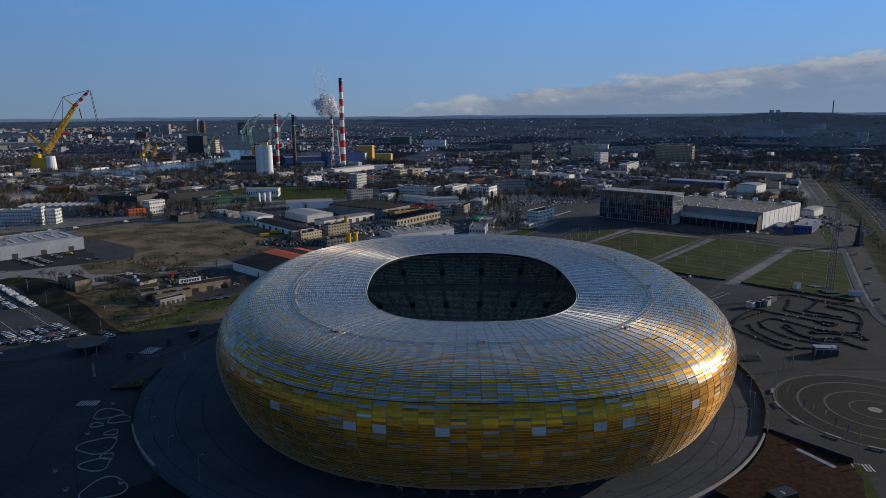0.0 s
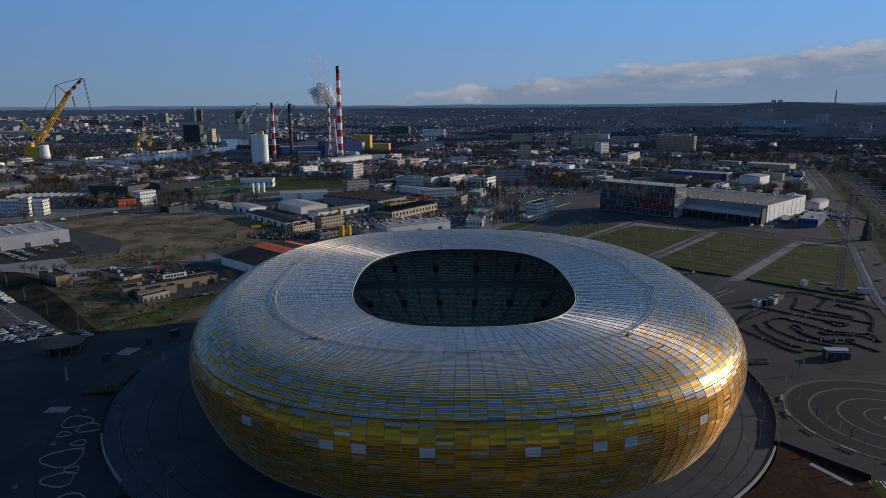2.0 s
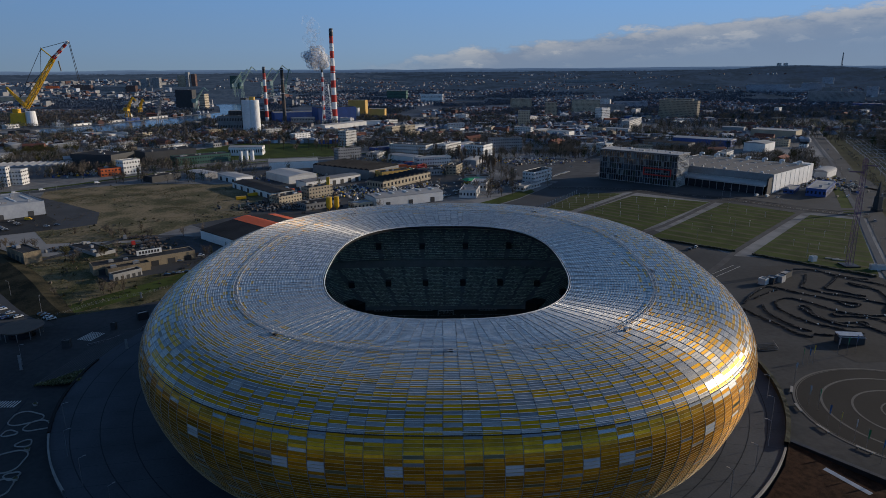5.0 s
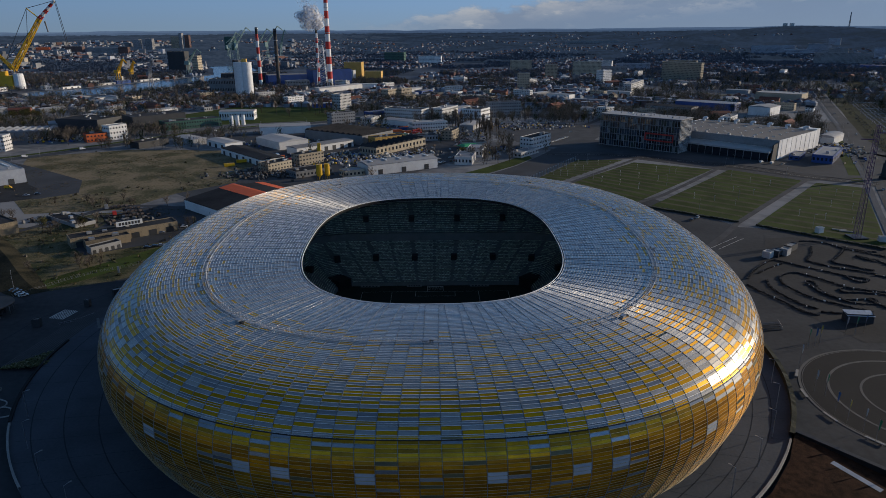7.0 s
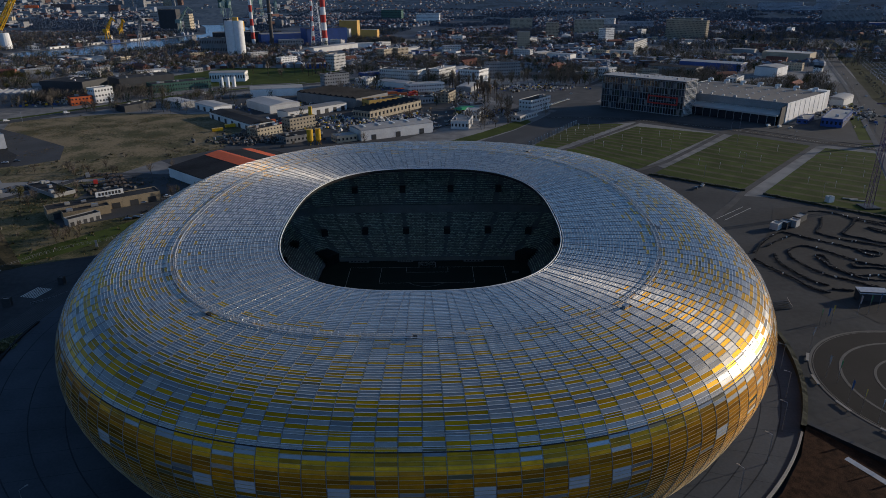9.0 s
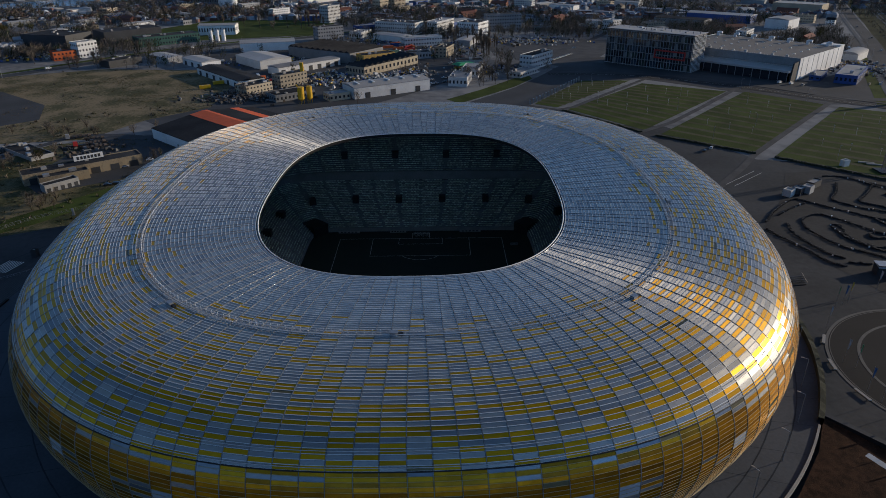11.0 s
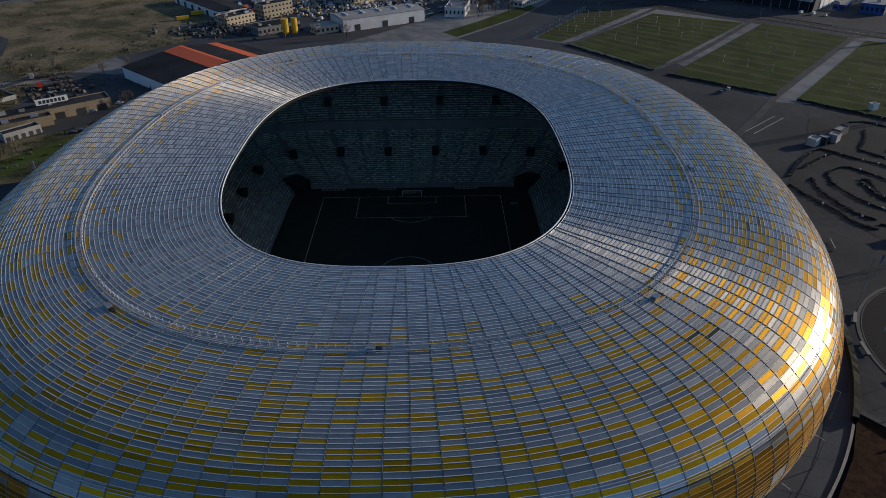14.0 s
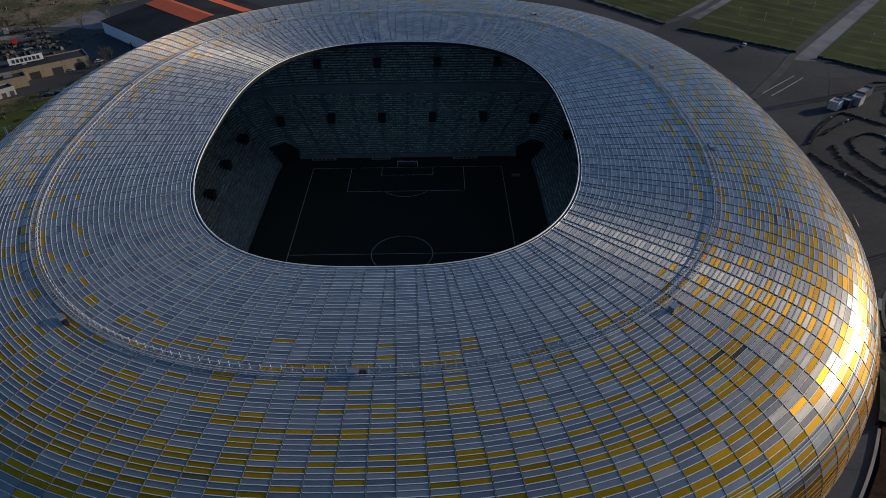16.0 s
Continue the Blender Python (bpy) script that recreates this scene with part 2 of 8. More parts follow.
rnd = random.Random(7)
GROUND = -2.3
M_SILVER = panel_material("panel_silver", (0.56, 0.53, 0.485), (0.31, 0.315, 0.325), 0.25, 0.14, 0.86, 0.10, 0.40)
M_GOLD = panel_material("panel_amber", (0.84, 0.44, 0.010), (0.52, 0.27, 0.008), 0.26, 0.14, 0.76, 0.10, 0.42)
M_DARKP = material("panel_dark", (0.13, 0.11, 0.05), (0.09, 0.08, 0.04), 0.35, 0.3, 0.1, 6, 0.0, 0.3, True)
M_LIP = material("panel_edge", (0.66, 0.66, 0.66), (0.58, 0.58, 0.58), 0.4, 0.1, 0.3, 6)
M_RIB = material("rib_metal", (0.30, 0.30, 0.31), (0.24, 0.24, 0.25), 0.40, 0.4, 0.4, 6)
M_WHITE = material("white_paint", (0.78, 0.78, 0.76), (0.66, 0.66, 0.65), 0.5, 0.0, 0.3, 10)
M_RAIL = material("pale_steel", (0.62, 0.63, 0.65), (0.50, 0.51, 0.53), 0.4, 0.3, 0.5, 8)
M_STEEL = material("galvanised_steel", (0.42, 0.43, 0.45), (0.32, 0.33, 0.35), 0.4, 0.7, 0.5, 8)
M_BLACK = material("black_steel", (0.02, 0.02, 0.022), (0.012, 0.012, 0.013), 0.5, 0.2, 0.5, 8)
M_GLASS = material("dark_glass", (0.03, 0.035, 0.045), (0.02, 0.024, 0.03), 0.12, 0.0, 0.2, 5, spec=0.8)
M_UNDER = material("roof_underside", (0.50, 0.50, 0.48), (0.42, 0.42, 0.40), 0.8, 0.0, 0.1, 6)
M_STAND = material("stand_concrete", (0.24, 0.245, 0.24), (0.18, 0.185, 0.18), 0.9, 0.0, 0.2, 8, 0.1)
M_SEAT = material("seat_plastic", (0.62, 0.70, 0.58), (0.48, 0.58, 0.46), 0.5, 0.0, 0.3, 6, 0, 0.5, True)
# grass darkened to near black, the bowl's shade put into its colour
M_PITCH = material("shaded_pitch_grass", (0.010, 0.017, 0.010), (0.008, 0.013, 0.008), 0.95, 0.0, 0.15, 20, 0.1)
M_LINE = material("line_paint", (0.6, 0.6, 0.58), (0.5, 0.5, 0.48), 0.8, 0.0, 0.5, 8)
M_ASPHALT = material("asphalt", (0.040, 0.040, 0.041), (0.022, 0.023, 0.025), 0.9, 0.0, 0.05, 12, 0.15, spec=0.22)
M_ROAD = material("road_asphalt", (0.064, 0.067, 0.073), (0.045, 0.047, 0.051), 0.9, 0.0, 0.04, 30, 0.15, spec=0.22)
M_PAVE = material("terrace_paving", (0.076, 0.087, 0.104), (0.054, 0.062, 0.075), 0.88, 0.0, 0.06, 20, 0.15, spec=0.22)
M_CONC = material("concrete", (0.33, 0.32, 0.30), (0.25, 0.245, 0.235), 0.85, 0.0, 0.2, 10, 0.15)
M_GRASS = material("winter_lawn", (0.066, 0.088, 0.021), (0.038, 0.052, 0.013), 0.95, 0.0, 0.05, 25, 0.3, spec=0.08, lo=0.60, hi=0.90)
M_DRY = material("dry_grass", (0.235, 0.185, 0.115), (0.085, 0.082, 0.044), 0.95, 0.0, 0.035, 16, 0.6, spec=0.08, lo=0.64, hi=0.86)
M_PLAZA = material("plaza_asphalt", (0.052, 0.055, 0.060), (0.028, 0.031, 0.035), 0.9, 0.0, 0.03, 14, 0.15, spec=0.22)
M_VERGE = material("rough_verge", (0.062, 0.062, 0.030), (0.034, 0.036, 0.018), 0.95, 0.0, 0.03, 20, 0.4, spec=0.08, lo=0.64, hi=0.86)
M_BANK = material("dark_bank", (0.060, 0.052, 0.032), (0.018, 0.019, 0.013), 0.95, 0.0, 0.08, 14, 0.6, spec=0.05, lo=0.62, hi=0.88)
M_STRIP = material("worn_strip", (0.098, 0.092, 0.056), (0.066, 0.064, 0.036), 0.95, 0.0, 0.1, 12, 0.3, spec=0.08, lo=0.64, hi=0.86)
M_PATH = material("path_asphalt", (0.084, 0.084, 0.086), (0.054, 0.054, 0.057), 0.9, 0.0, 0.1, 12, 0.1, spec=0.2)
M_SOIL = material("waste_ground", (0.17, 0.14, 0.08), (0.050, 0.056, 0.026), 0.95, 0.0, 0.045, 25, 0.6, spec=0.08, lo=0.64, hi=0.86)
M_MULCH = material("bark_mulch", (0.055, 0.030, 0.019), (0.022, 0.013, 0.009), 0.95, 0.0, 0.5, 8, 0.8, spec=0.05)
M_WATER = material("harbour_water", (0.030, 0.045, 0.065), (0.022, 0.035, 0.055), 0.16, 0.0, 0.02, 30, 0.3, spec=0.45)
M_EARTH = material("town_ground", (0.26, 0.257, 0.255), (0.135, 0.137, 0.142), 0.95, 0.0, 0.008, 14, 0.3, spec=0.08, lo=0.64, hi=0.86)
# blue of distance haze mixed into the next two base colours
M_FOREST = material("hazed_forest_floor", (0.024, 0.042, 0.076), (0.012, 0.022, 0.044), 0.95, 0.0, 0.006, 16, 0.6, spec=0.05, lo=0.60, hi=0.90)
M_FARGROUND = material("hazed_ground", (0.10, 0.125, 0.165), (0.052, 0.068, 0.092), 0.95, 0.0, 0.006, 12, 0.3, spec=0.05, lo=0.60, hi=0.90)
M_BALLAST = material("track_ballast", (0.085, 0.078, 0.07), (0.055, 0.052, 0.048), 0.95, 0.0, 0.1, 20, 0.3, spec=0.05)
M_SIDE = material("side_frame", (0.44, 0.36, 0.20), (0.34, 0.28, 0.16), 0.45, 0.1, 0.3, 6)
M_GAP = material("facade_backing", (0.035, 0.032, 0.026), (0.022, 0.02, 0.017), 0.7, 0.0, 0.3, 6)
M_AMBER = panel_material("facade_amber", (0.72, 0.33, 0.006), (0.30, 0.132, 0.005), 0.20, 0.3, 0.76, 0.08, 0.22)
M_JOINT = material("dark_joint", (0.050, 0.057, 0.067), (0.040, 0.046, 0.054), 0.95, 0.0, 0.5, 8, spec=0.0)
M_OPAL = panel_material("panel_opal", (0.55, 0.57, 0.60), (0.45, 0.50, 0.56), 0.25, 0.1, 0.5)
M_DIM = panel_material("facade_silver", (0.44, 0.45, 0.46), (0.24, 0.26, 0.29), 0.26)
M_DISC = material("dark_asphalt", (0.020, 0.020, 0.021), (0.014, 0.014, 0.015), 0.9, 0, 0.05, 30, 0.15, spec=0.22)
# ---- stadium ----
CX, CY = -0.4, 0.2
# half width, half length, squareness, height, spacing swell, narrow share, shifts along x and y and phase of the shell's guide rings
LEVELS = np.array([(46.0, 62.5, 2.71, 42.7, 0.17, 0.27, 0.0, 0.0, 0.52), (74.8, 89.3, 2.42, 44.8, 0.042, 0.473, -0.64, -1.0, 0.60), (93.9, 111.3, 2.35, 43.8, 0.0, 0.48, 0.0, 0.0, 0.50),
                   (102.6, 119.6, 2.42, 37.6, 0.0, 0.485, 0.0, 0.0, 0.50), (104.3, 121.8, 2.40, 26.1, 0.0, 0.46, 0.0, 0.0, 0.53), (97.8, 115.0, 2.43, 10.0, 0.0, 0.42, 0.0, 0.0, 0.53), (91.3, 108.8, 2.35, 4.5, 0.0, 0.40, 0.0, 0.0, 0.53)])
PAIRS, PHASE = 82, 0.46


def level(u):
    i = min(int(u), len(LEVELS) - 2)
    t = u - i
    p0, p1, p2, p3 = LEVELS[max(i - 1, 0)], LEVELS[i], LEVELS[i + 1], LEVELS[min(i + 2, len(LEVELS) - 1)]
    return 0.5 * (2 * p1 + (p2 - p0) * t + (2 * p0 - 5 * p1 + 4 * p2 - p3) * t * t + (3 * p1 - p0 - 3 * p2 + p3) * t ** 3)


def oval(a, b, n, fractions, swell=0.0, shift=0.0, shift_y=0.0):
    """Points of a rounded oval at fractions of its length, from the -y end towards +x."""
    th = np.linspace(-math.pi / 2, 1.5 * math.pi, 4001)
    c, s = np.cos(th), np.sin(th)
    x, y = a * np.sign(c) * np.abs(c) ** (2 / n), b * np.sign(s) * np.abs(s) ** (2 / n)
    step = np.hypot(np.diff(x), np.diff(y)) * (1 - swell * np.cos(4 * np.arctan2((y[1:] + y[:-1]) / b, (x[1:] + x[:-1]) / a)))
    run = np.r_[0, np.cumsum(step)]
    run /= run[-1]
    f = np.mod(fractions, 1.0)
    return np.stack([CX + shift + np.interp(f, run, x), CY + shift_y + np.interp(f, run, y)], -1)


def lines_at(u):
    """Where the shell's ribs cross the ring at u."""
    a, b, n, z, swell, narrow, shift, shift_y, phase = level(u)
    k = np.arange(PAIRS)
    f = np.stack([(k + phase - narrow / 2) / PAIRS, (k + phase + narrow / 2) / PAIRS], 1).ravel()
    return np.c_[oval(a, b, n, f, swell, shift, shift_y), np.full(2 * PAIRS, z)]


def even(u0, u1, n):
    """n + 1 values of u between u0 and u1, evenly spaced along the shell."""
    us = np.linspace(u0, u1, 200)
    q = np.array([level(u)[[1, 3]] for u in us])
    run = np.r_[0, np.cumsum(np.hypot(*np.diff(q, axis=0).T))]
    return np.interp(np.linspace(0, run[-1], n + 1), run, us)


ROWS_IN, ROWS_TOP, ROWS_SIDE = 30, 37, 44
us = np.r_[even(0, 1, ROWS_IN), even(1, 3, ROWS_TOP)[1:], even(3, 6, ROWS_SIDE)[1:]]
shell = np.array([lines_at(u) for u in us])
fx = np.roll(shell, -1, 1) - np.roll(shell, 1, 1)
fz = np.gradient(shell, axis=0)
outward = np.cross(fx, fz)
outward /= np.linalg.norm(outward, axis=-1, keepdims=True)
if outward[0, 0, 2] < 0:
    outward = -outward

stadium = thing("stadium", "oval football stadium clad in amber and silver translucent panels", "stadium", pose(0, 0, 0))
s = Shape()
s.grid([list(r) for r in shell], True, flip=True)
part("shell", s, M_GAP, stadium, "dark backing shell under the cladding panels")
s = Shape()
inside = [level(u) for u in us[::3]]
s.grid([[(*p, z - 2.6 if i else z - 1.2) for p in oval(max(a - (1.5 if i > 8 else 0), 40), b - (1.5 if i > 8 else 0), n, np.arange(120) / 120)] for i, (a, b, n, z, *_) in enumerate(inside[:22])], True)
part("roof_underside", s, M_UNDER, stadium, "dark underside of the roof")

panels, near_panels = Shape(), []
SQUARES = {154: 8, 156: 8, 160: 8, 2: 8, 6: 8, 8: 8, 148: 7, 14: 8}          # column: first row of a square pale window in the facade
dice = np.random.RandomState(5)
NL = 2 * PAIRS
run_of = [0] * NL
for r in range(len(us) - 1):
    zone = 0 if r < ROWS_IN else 1 if r < ROWS_IN + ROWS_TOP else 2
    for k in range(NL):
        a0, a1, b0, b1 = shell[r, k], shell[r, (k + 1) % NL], shell[r + 1, k], shell[r + 1, (k + 1) % NL]
        n0, n1 = outward[r, k], outward[r + 1, k]
        if zone == 0:
            p_gold = 0.0 if r < ROWS_IN - 9 else 0.02 + 0.018 * (r - (ROWS_IN - 9))
            p_dark = 0.0
        elif zone == 1:
            q = (r - ROWS_IN) / ROWS_TOP
            p_gold, p_dark = 0.15 + 0.40 * q, 0.012 * q
        else:
            q = (r - ROWS_IN - ROWS_TOP) / ROWS_SIDE
            p_gold, p_dark = (0.70 if q < 0.05 else 0.91), 0.03
        # amber seldom follows amber down a column
        if zone < 2 and p_gold:
            p_gold *= (1.35, 0.75, 0.15)[run_of[k]]
        d = dice.rand()
        mi = 1 if d < p_gold else 2 if d < p_gold + p_dark else 0
        if zone == 2:
            pair, cell = divmod(k, 2)
            pair = pair if pair < PAIRS / 2 else pair - PAIRS
            rs = r - ROWS_IN - ROWS_TOP
            mi = 6 if mi == 1 else 7 if mi == 0 else mi
            if k in SQUARES and SQUARES[k] <= rs < SQUARES[k] + 3:
                mi = 5
        run_of[k] = min(2, run_of[k] + 1) if mi in (1, 6) else 0
        wa, wb = np.linalg.norm(a1 - a0), np.linalg.norm(b1 - b0)
        ga, gb = 0.10 / wa, 0.10 / wb
        run = np.linalg.norm(b0 - a0)
        e0, e1 = 0.015 / run, 1 - 0.03 / run
        sway = dice.uniform(-0.006, 0.006, 4)
        lift0, lift1 = (0.06, 0.085) if zone < 2 else (0.06, 0.10)
        A0, A1 = a0 + (a1 - a0) * ga, a1 - (a1 - a0) * ga
        B0, B1 = b0 + (b1 - b0) * gb, b1 - (b1 - b0) * gb
        top = [A0 + (B0 - A0) * e0 + n0 * (lift0 + sway[0]), A1 + (B1 - A1) * e0 + n0 * (lift0 + sway[1]), A1 + (B1 - A1) * e1 + n1 * (lift1 + sway[2]), A0 + (B0 - A0) * e1 + n1 * (lift1 + sway[3])]
        low = [A0 + (B0 - A0) * e0, A1 + (B1 - A1) * e0, A1 + (B1 - A1) * e1, A0 + (B0 - A0) * e1]
        pair = (k // 2) if k // 2 < PAIRS / 2 else k // 2 - PAIRS
        edge = (0.12 if zone < 2 else 0.085) / run
        m3, m2 = top[3] * (1 - edge) + top[0] * edge, top[2] * (1 - edge) + top[1] * edge
        bodies = [([low[3], low[2], low[1], low[0], m3, m2, top[1], top[0]], mi), ([low[3], low[2], m2, m3, top[3] + n1 * 0.045, top[2] + n1 * 0.045, m2 + n1 * 0.045, m3 + n1 * 0.045], 3 if zone < 2 else 4)]
        if zone == 1 and 1 <= r - ROWS_IN <= 15 and -5 <= pair <= 4:
            q = Shape()
            q.mesh8(bodies[0][0], 0, False)
            q.mesh8(bodies[1][0], 1, False)
            near_panels.append((q, mi))
        else:
            for c8, m8 in bodies:
                panels.mesh8(c8, m8, False)
part("cladding", panels.data("cladding", [M_SILVER, M_GOLD, M_DARKP, M_LIP, M_SIDE, M_OPAL, M_AMBER, M_DIM], True), None, stadium, "rows of silver and amber cladding panels", kind="stuff")
for q, mi in near_panels:
    part("panel", q.data("panel", [(M_SILVER, M_GOLD, M_DARKP)[mi], M_LIP], True), None, stadium)

for k in range(NL):
    s = Shape()
    side = np.cross(outward[:, k], np.gradient(shell[:, k], axis=0))
    side /= np.linalg.norm(side, axis=-1, keepdims=True)
    p, o = shell[:, k], outward[:, k]
    rows = [p - side * 0.045, p - side * 0.045 + o * 0.16, p + side * 0.045 + o * 0.16, p + side * 0.045]
    s.grid([list(q[::2]) for q in rows])
    part("rib", s, M_RIB, stadium)


def oval_path(u, out=0.0, up=0.0, n=240):
    a, b, sq, z, swell, narrow, shift, shift_y, phase = level(u)
    return [(x, y, z + up) for x, y in oval(a + out, b + out, sq, np.arange(n) / n, 0.0, shift, shift_y)]


s = Shape()
s.ring(oval_path(0, -0.62, -0.02), 0.17, 8)
part("opening_rim", s, M_WHITE, stadium, "white rounded rim of the roof opening", True)
s = Shape()
s.ring(oval_path(0, 0.02, 0.08), 0.10, 6)
part("rim_flashing", s, M_RAIL, stadium, "pale edge flashing of the roof", True)
s = Shape()
s.grid([oval_path(0, 0.0, 0.02), oval_path(0, -0.6, -0.12), oval_path(0, -0.4, -1.3)], True)
part("rim_fascia", s, M_BLACK, stadium, "dark fascia inside the roof opening")
s = Shape()
s.ring(oval_path(3, 0.04, 0.0), 0.16, 8)
s.ring(oval_path(3, 0.06, -0.75), 0.08, 6)
part("seam_gutter", s, M_BLACK, stadium, "black gutter seam round the shoulder", True)
# two thin pipes above the seam
for u, r in ((2.68, 0.06), (2.955, 0.07)):
    s = Shape()
    s.ring(oval_path(u, 0.06, 0.26), r, 5)
    part("snow_pipe", s, M_RAIL, stadium, "thin pale pipe round the shoulder")

# open catwalk round the roof: two side beams, a deck of slats, short uprights
catwalk = thing("roof_catwalk", "open galvanised catwalk with pale side beams round the roof", "walkway", pose(0, 0, 0))
for out in (-0.55, 0.75):
    s = Shape()
    ring = [oval_path(1, out + o, z, 328) for o, z in ((-0.05, 0.46), (0.05, 0.46), (0.05, 0.60), (-0.05, 0.60), (-0.05, 0.46))]
    s.grid(ring, True)
    part("side_beam", s, M_RAIL, catwalk)
inner_edge, outer_edge = [np.array(oval_path(1, o, 0.46, 656)) for o in (-0.50, 0.70)]
s = Shape()
for i in range(656):
    a, b = Vector(inner_edge[i]), Vector(outer_edge[i])
    d = (b - a).normalized()
    t = Vector((-d.y, d.x, 0)) * 0.05
    s.mesh8([a + t, a - t, b - t, b + t] + [v + Vector((0, 0, 0.05)) for v in (a + t, a - t, b - t, b + t)], 0, False)
part("deck", s, M_STEEL, catwalk, "slatted steel deck", kind="stuff")
foot_line, post_line = [np.array(oval_path(1, o, 0.0, 328)) for o in (0.75, -0.55)]
for i in range(328):
    for line, h in ((post_line, 1.0), (foot_line, 0.4)):
        if line is foot_line and i % 2:
            continue
        x, y, z = line[i]
        s = Shape()
        s.box(x, y, z, 0.10, 0.10, h)
        part("post", s, M_WHITE if line is post_line else M_RAIL, catwalk)


def service_unit(x, y, turn, w=1.5, d=1.0, h=0.7):
    t = thing("roof_service_unit", "small grey service unit on the roof walkway", "roof unit", pose(x, y, 44.88, 0, 0, turn), "roof service units")
    s = Shape()
    s.box(0, 0, 0.0, w, d, h, top=0.96)
    part("housing", s, M_STEEL, t)
    s = Shape()
    s.box(0, 0, h + 0.004, w * 1.06, d * 1.1, 0.12)
    part("lid", s, M_STEEL, t)
    s = Shape()
    s.box(w * 0.9, 0, 0.0, 1.1, 0.7, 0.5, top=0.9)
    part("motor", s, M_BLACK, t)


for x, y, turn in ((-50.3, -77.4, -38), (49.5, -77.0, 38), (-1.6, -90.2, 0), (45.6, 82.5, -35), (-75.6, 22, 90), (74.6, -21.5, 90), (74.5, 30, 90), (-47, 79, 35)):
    service_unit(x, y, turn)

# legs and the glazed base
for k in range(PAIRS):
    f = (k + PHASE) / PAIRS
    top, foot = oval(91.3, 108.8, 2.35, np.array([f - 0.12 / PAIRS, f + 0.12 / PAIRS])), oval(86.5, 104.0, 2.35, np.array([f]))[0]
    s = Shape()
    for p in top:
        s.tube((foot[0], foot[1], 0), (p[0], p[1], 4.6), 0.28, 0.22, 7)
    s.box(foot[0], foot[1], 0.0, 1.1, 1.1, 0.5)
    part("leg", s, M_STEEL, stadium)
s = Shape()
base = oval(84.5, 102, 2.35, np.arange(160) / 160)
s.grid([[(x, y, 0.0) for x, y in base], [(x, y, 6.0) for x, y in base]], True)
part("base_glazing", s, M_GLASS, stadium, "dark glazed base wall")
s = Shape()
s.grid([oval_path(6, 0.0, 0.0, 160), [(x, y, 5.6) for x, y in base]], True)
part("soffit", s, M_BLACK, stadium)

# stands
stand = thing("grandstand", "two tiers of dark green seats round the pitch", "grandstand", pose(0, 0, 0))


def tier(a, b, n0, n1, z0, spread, rise, rows):
    """Stepped rows of a stand: lists of points for each tread edge."""
    out = []
    for i in range(rows + 1):
        q = i / rows
        pts = oval(a + spread * q, b + spread * q, n0 + (n1 - n0) * q, np.arange(200) / 200)
        z = z0 + rise * q
        if i:
            out.append([(x, y, z) for x, y in pts])
        else:
            out.append([(x, y, z) for x, y in pts])
        if i < rows:
            nz = z0 + rise * (i + 1) / rows
            q2 = (i + 0.96) / rows
            p2 = oval(a + spread * q2, b + spread * q2, n0 + (n1 - n0) * q2, np.arange(200) / 200)
            out.append([(x, y, z) for x, y in p2])
    return out


seats = {}
for name, (a, b, n0, n1, z0, spread, rise, rows) in {"lower_tier": (46, 60, 16, 8, 1.6, 25, 12.8, 28), "upper_tier": (70, 84.5, 6, 2.6, 18.8, 24, 17.0, 25)}.items():
    s = Shape()
    s.grid(tier(a, b, n0, n1, z0, spread, rise, rows), True, flip=True)
    part(name, s, M_STAND, stand, "stepped concrete terracing")
    s = Shape()
    for i in range(rows):
        q = (i + 0.55) / rows
        A, B, N = a + spread * q, b + spread * q, n0 + (n1 - n0) * q
        count = int((A + B) * 3.05 / 1.06)
        f = np.arange(count) / count
        pts, z = oval(A, B, N, f), z0 + rise * i / rows
        ahead = oval(A, B, N, f + 0.42 / count)
        for j in range(count):
            g = abs((f[j] * 26) % 1 - 0.5)
            if g < 0.05 or g > 0.475 or dice.rand() < 0.05:
                continue
            x, y = pts[j]
            ux, uy = ahead[j] - pts[j]
            vx, vy = uy * 0.85, -ux * 0.85
            s.mesh8([(x - ux + vx * .5, y - uy + vy * .5, z + 0.38), (x - ux - vx * .2, y - uy - vy * .2, z + 0.38), (x + ux - vx * .2, y + uy - vy * .2, z + 0.38), (x + ux + vx * .5, y + uy + vy * .5, z + 0.38),
                     (x - ux + vx * .5, y - uy + vy * .5, z + 0.48), (x - ux - vx * .5, y - uy - vy * .5, z + 0.85), (x + ux - vx * .5, y + uy - vy * .5, z + 0.85), (x + ux + vx * .5, y + uy + vy * .5, z + 0.48)], 0, False)
    part(name.replace("tier", "seating"), s, M_SEAT, stand, "rows of dark green plastic seats", kind="stuff")
# wall and boxes between the tiers, front walls
s = Shape()
for z0, z1, a, b, n in ((14.4, 18.8, 71.5, 85.5, 7.0), (0.0, 1.7, 45.95, 59.95, 16.0)):
    p = oval(a, b, n, np.arange(200) / 200)
    s.grid([[(x, y, z0) for x, y in p], [(x, y, z1) for x, y in p]], True, flip=True)
part("concourse_wall", s, M_STAND, stand, "dark walls of the concourse and pitch edge")
s = Shape()
s.ring([(x, y, 19.7) for x, y in oval(70, 84.5, 6.0, np.arange(200) / 200)], 0.09, 5)
part("balustrade", s, M_STEEL, stand)
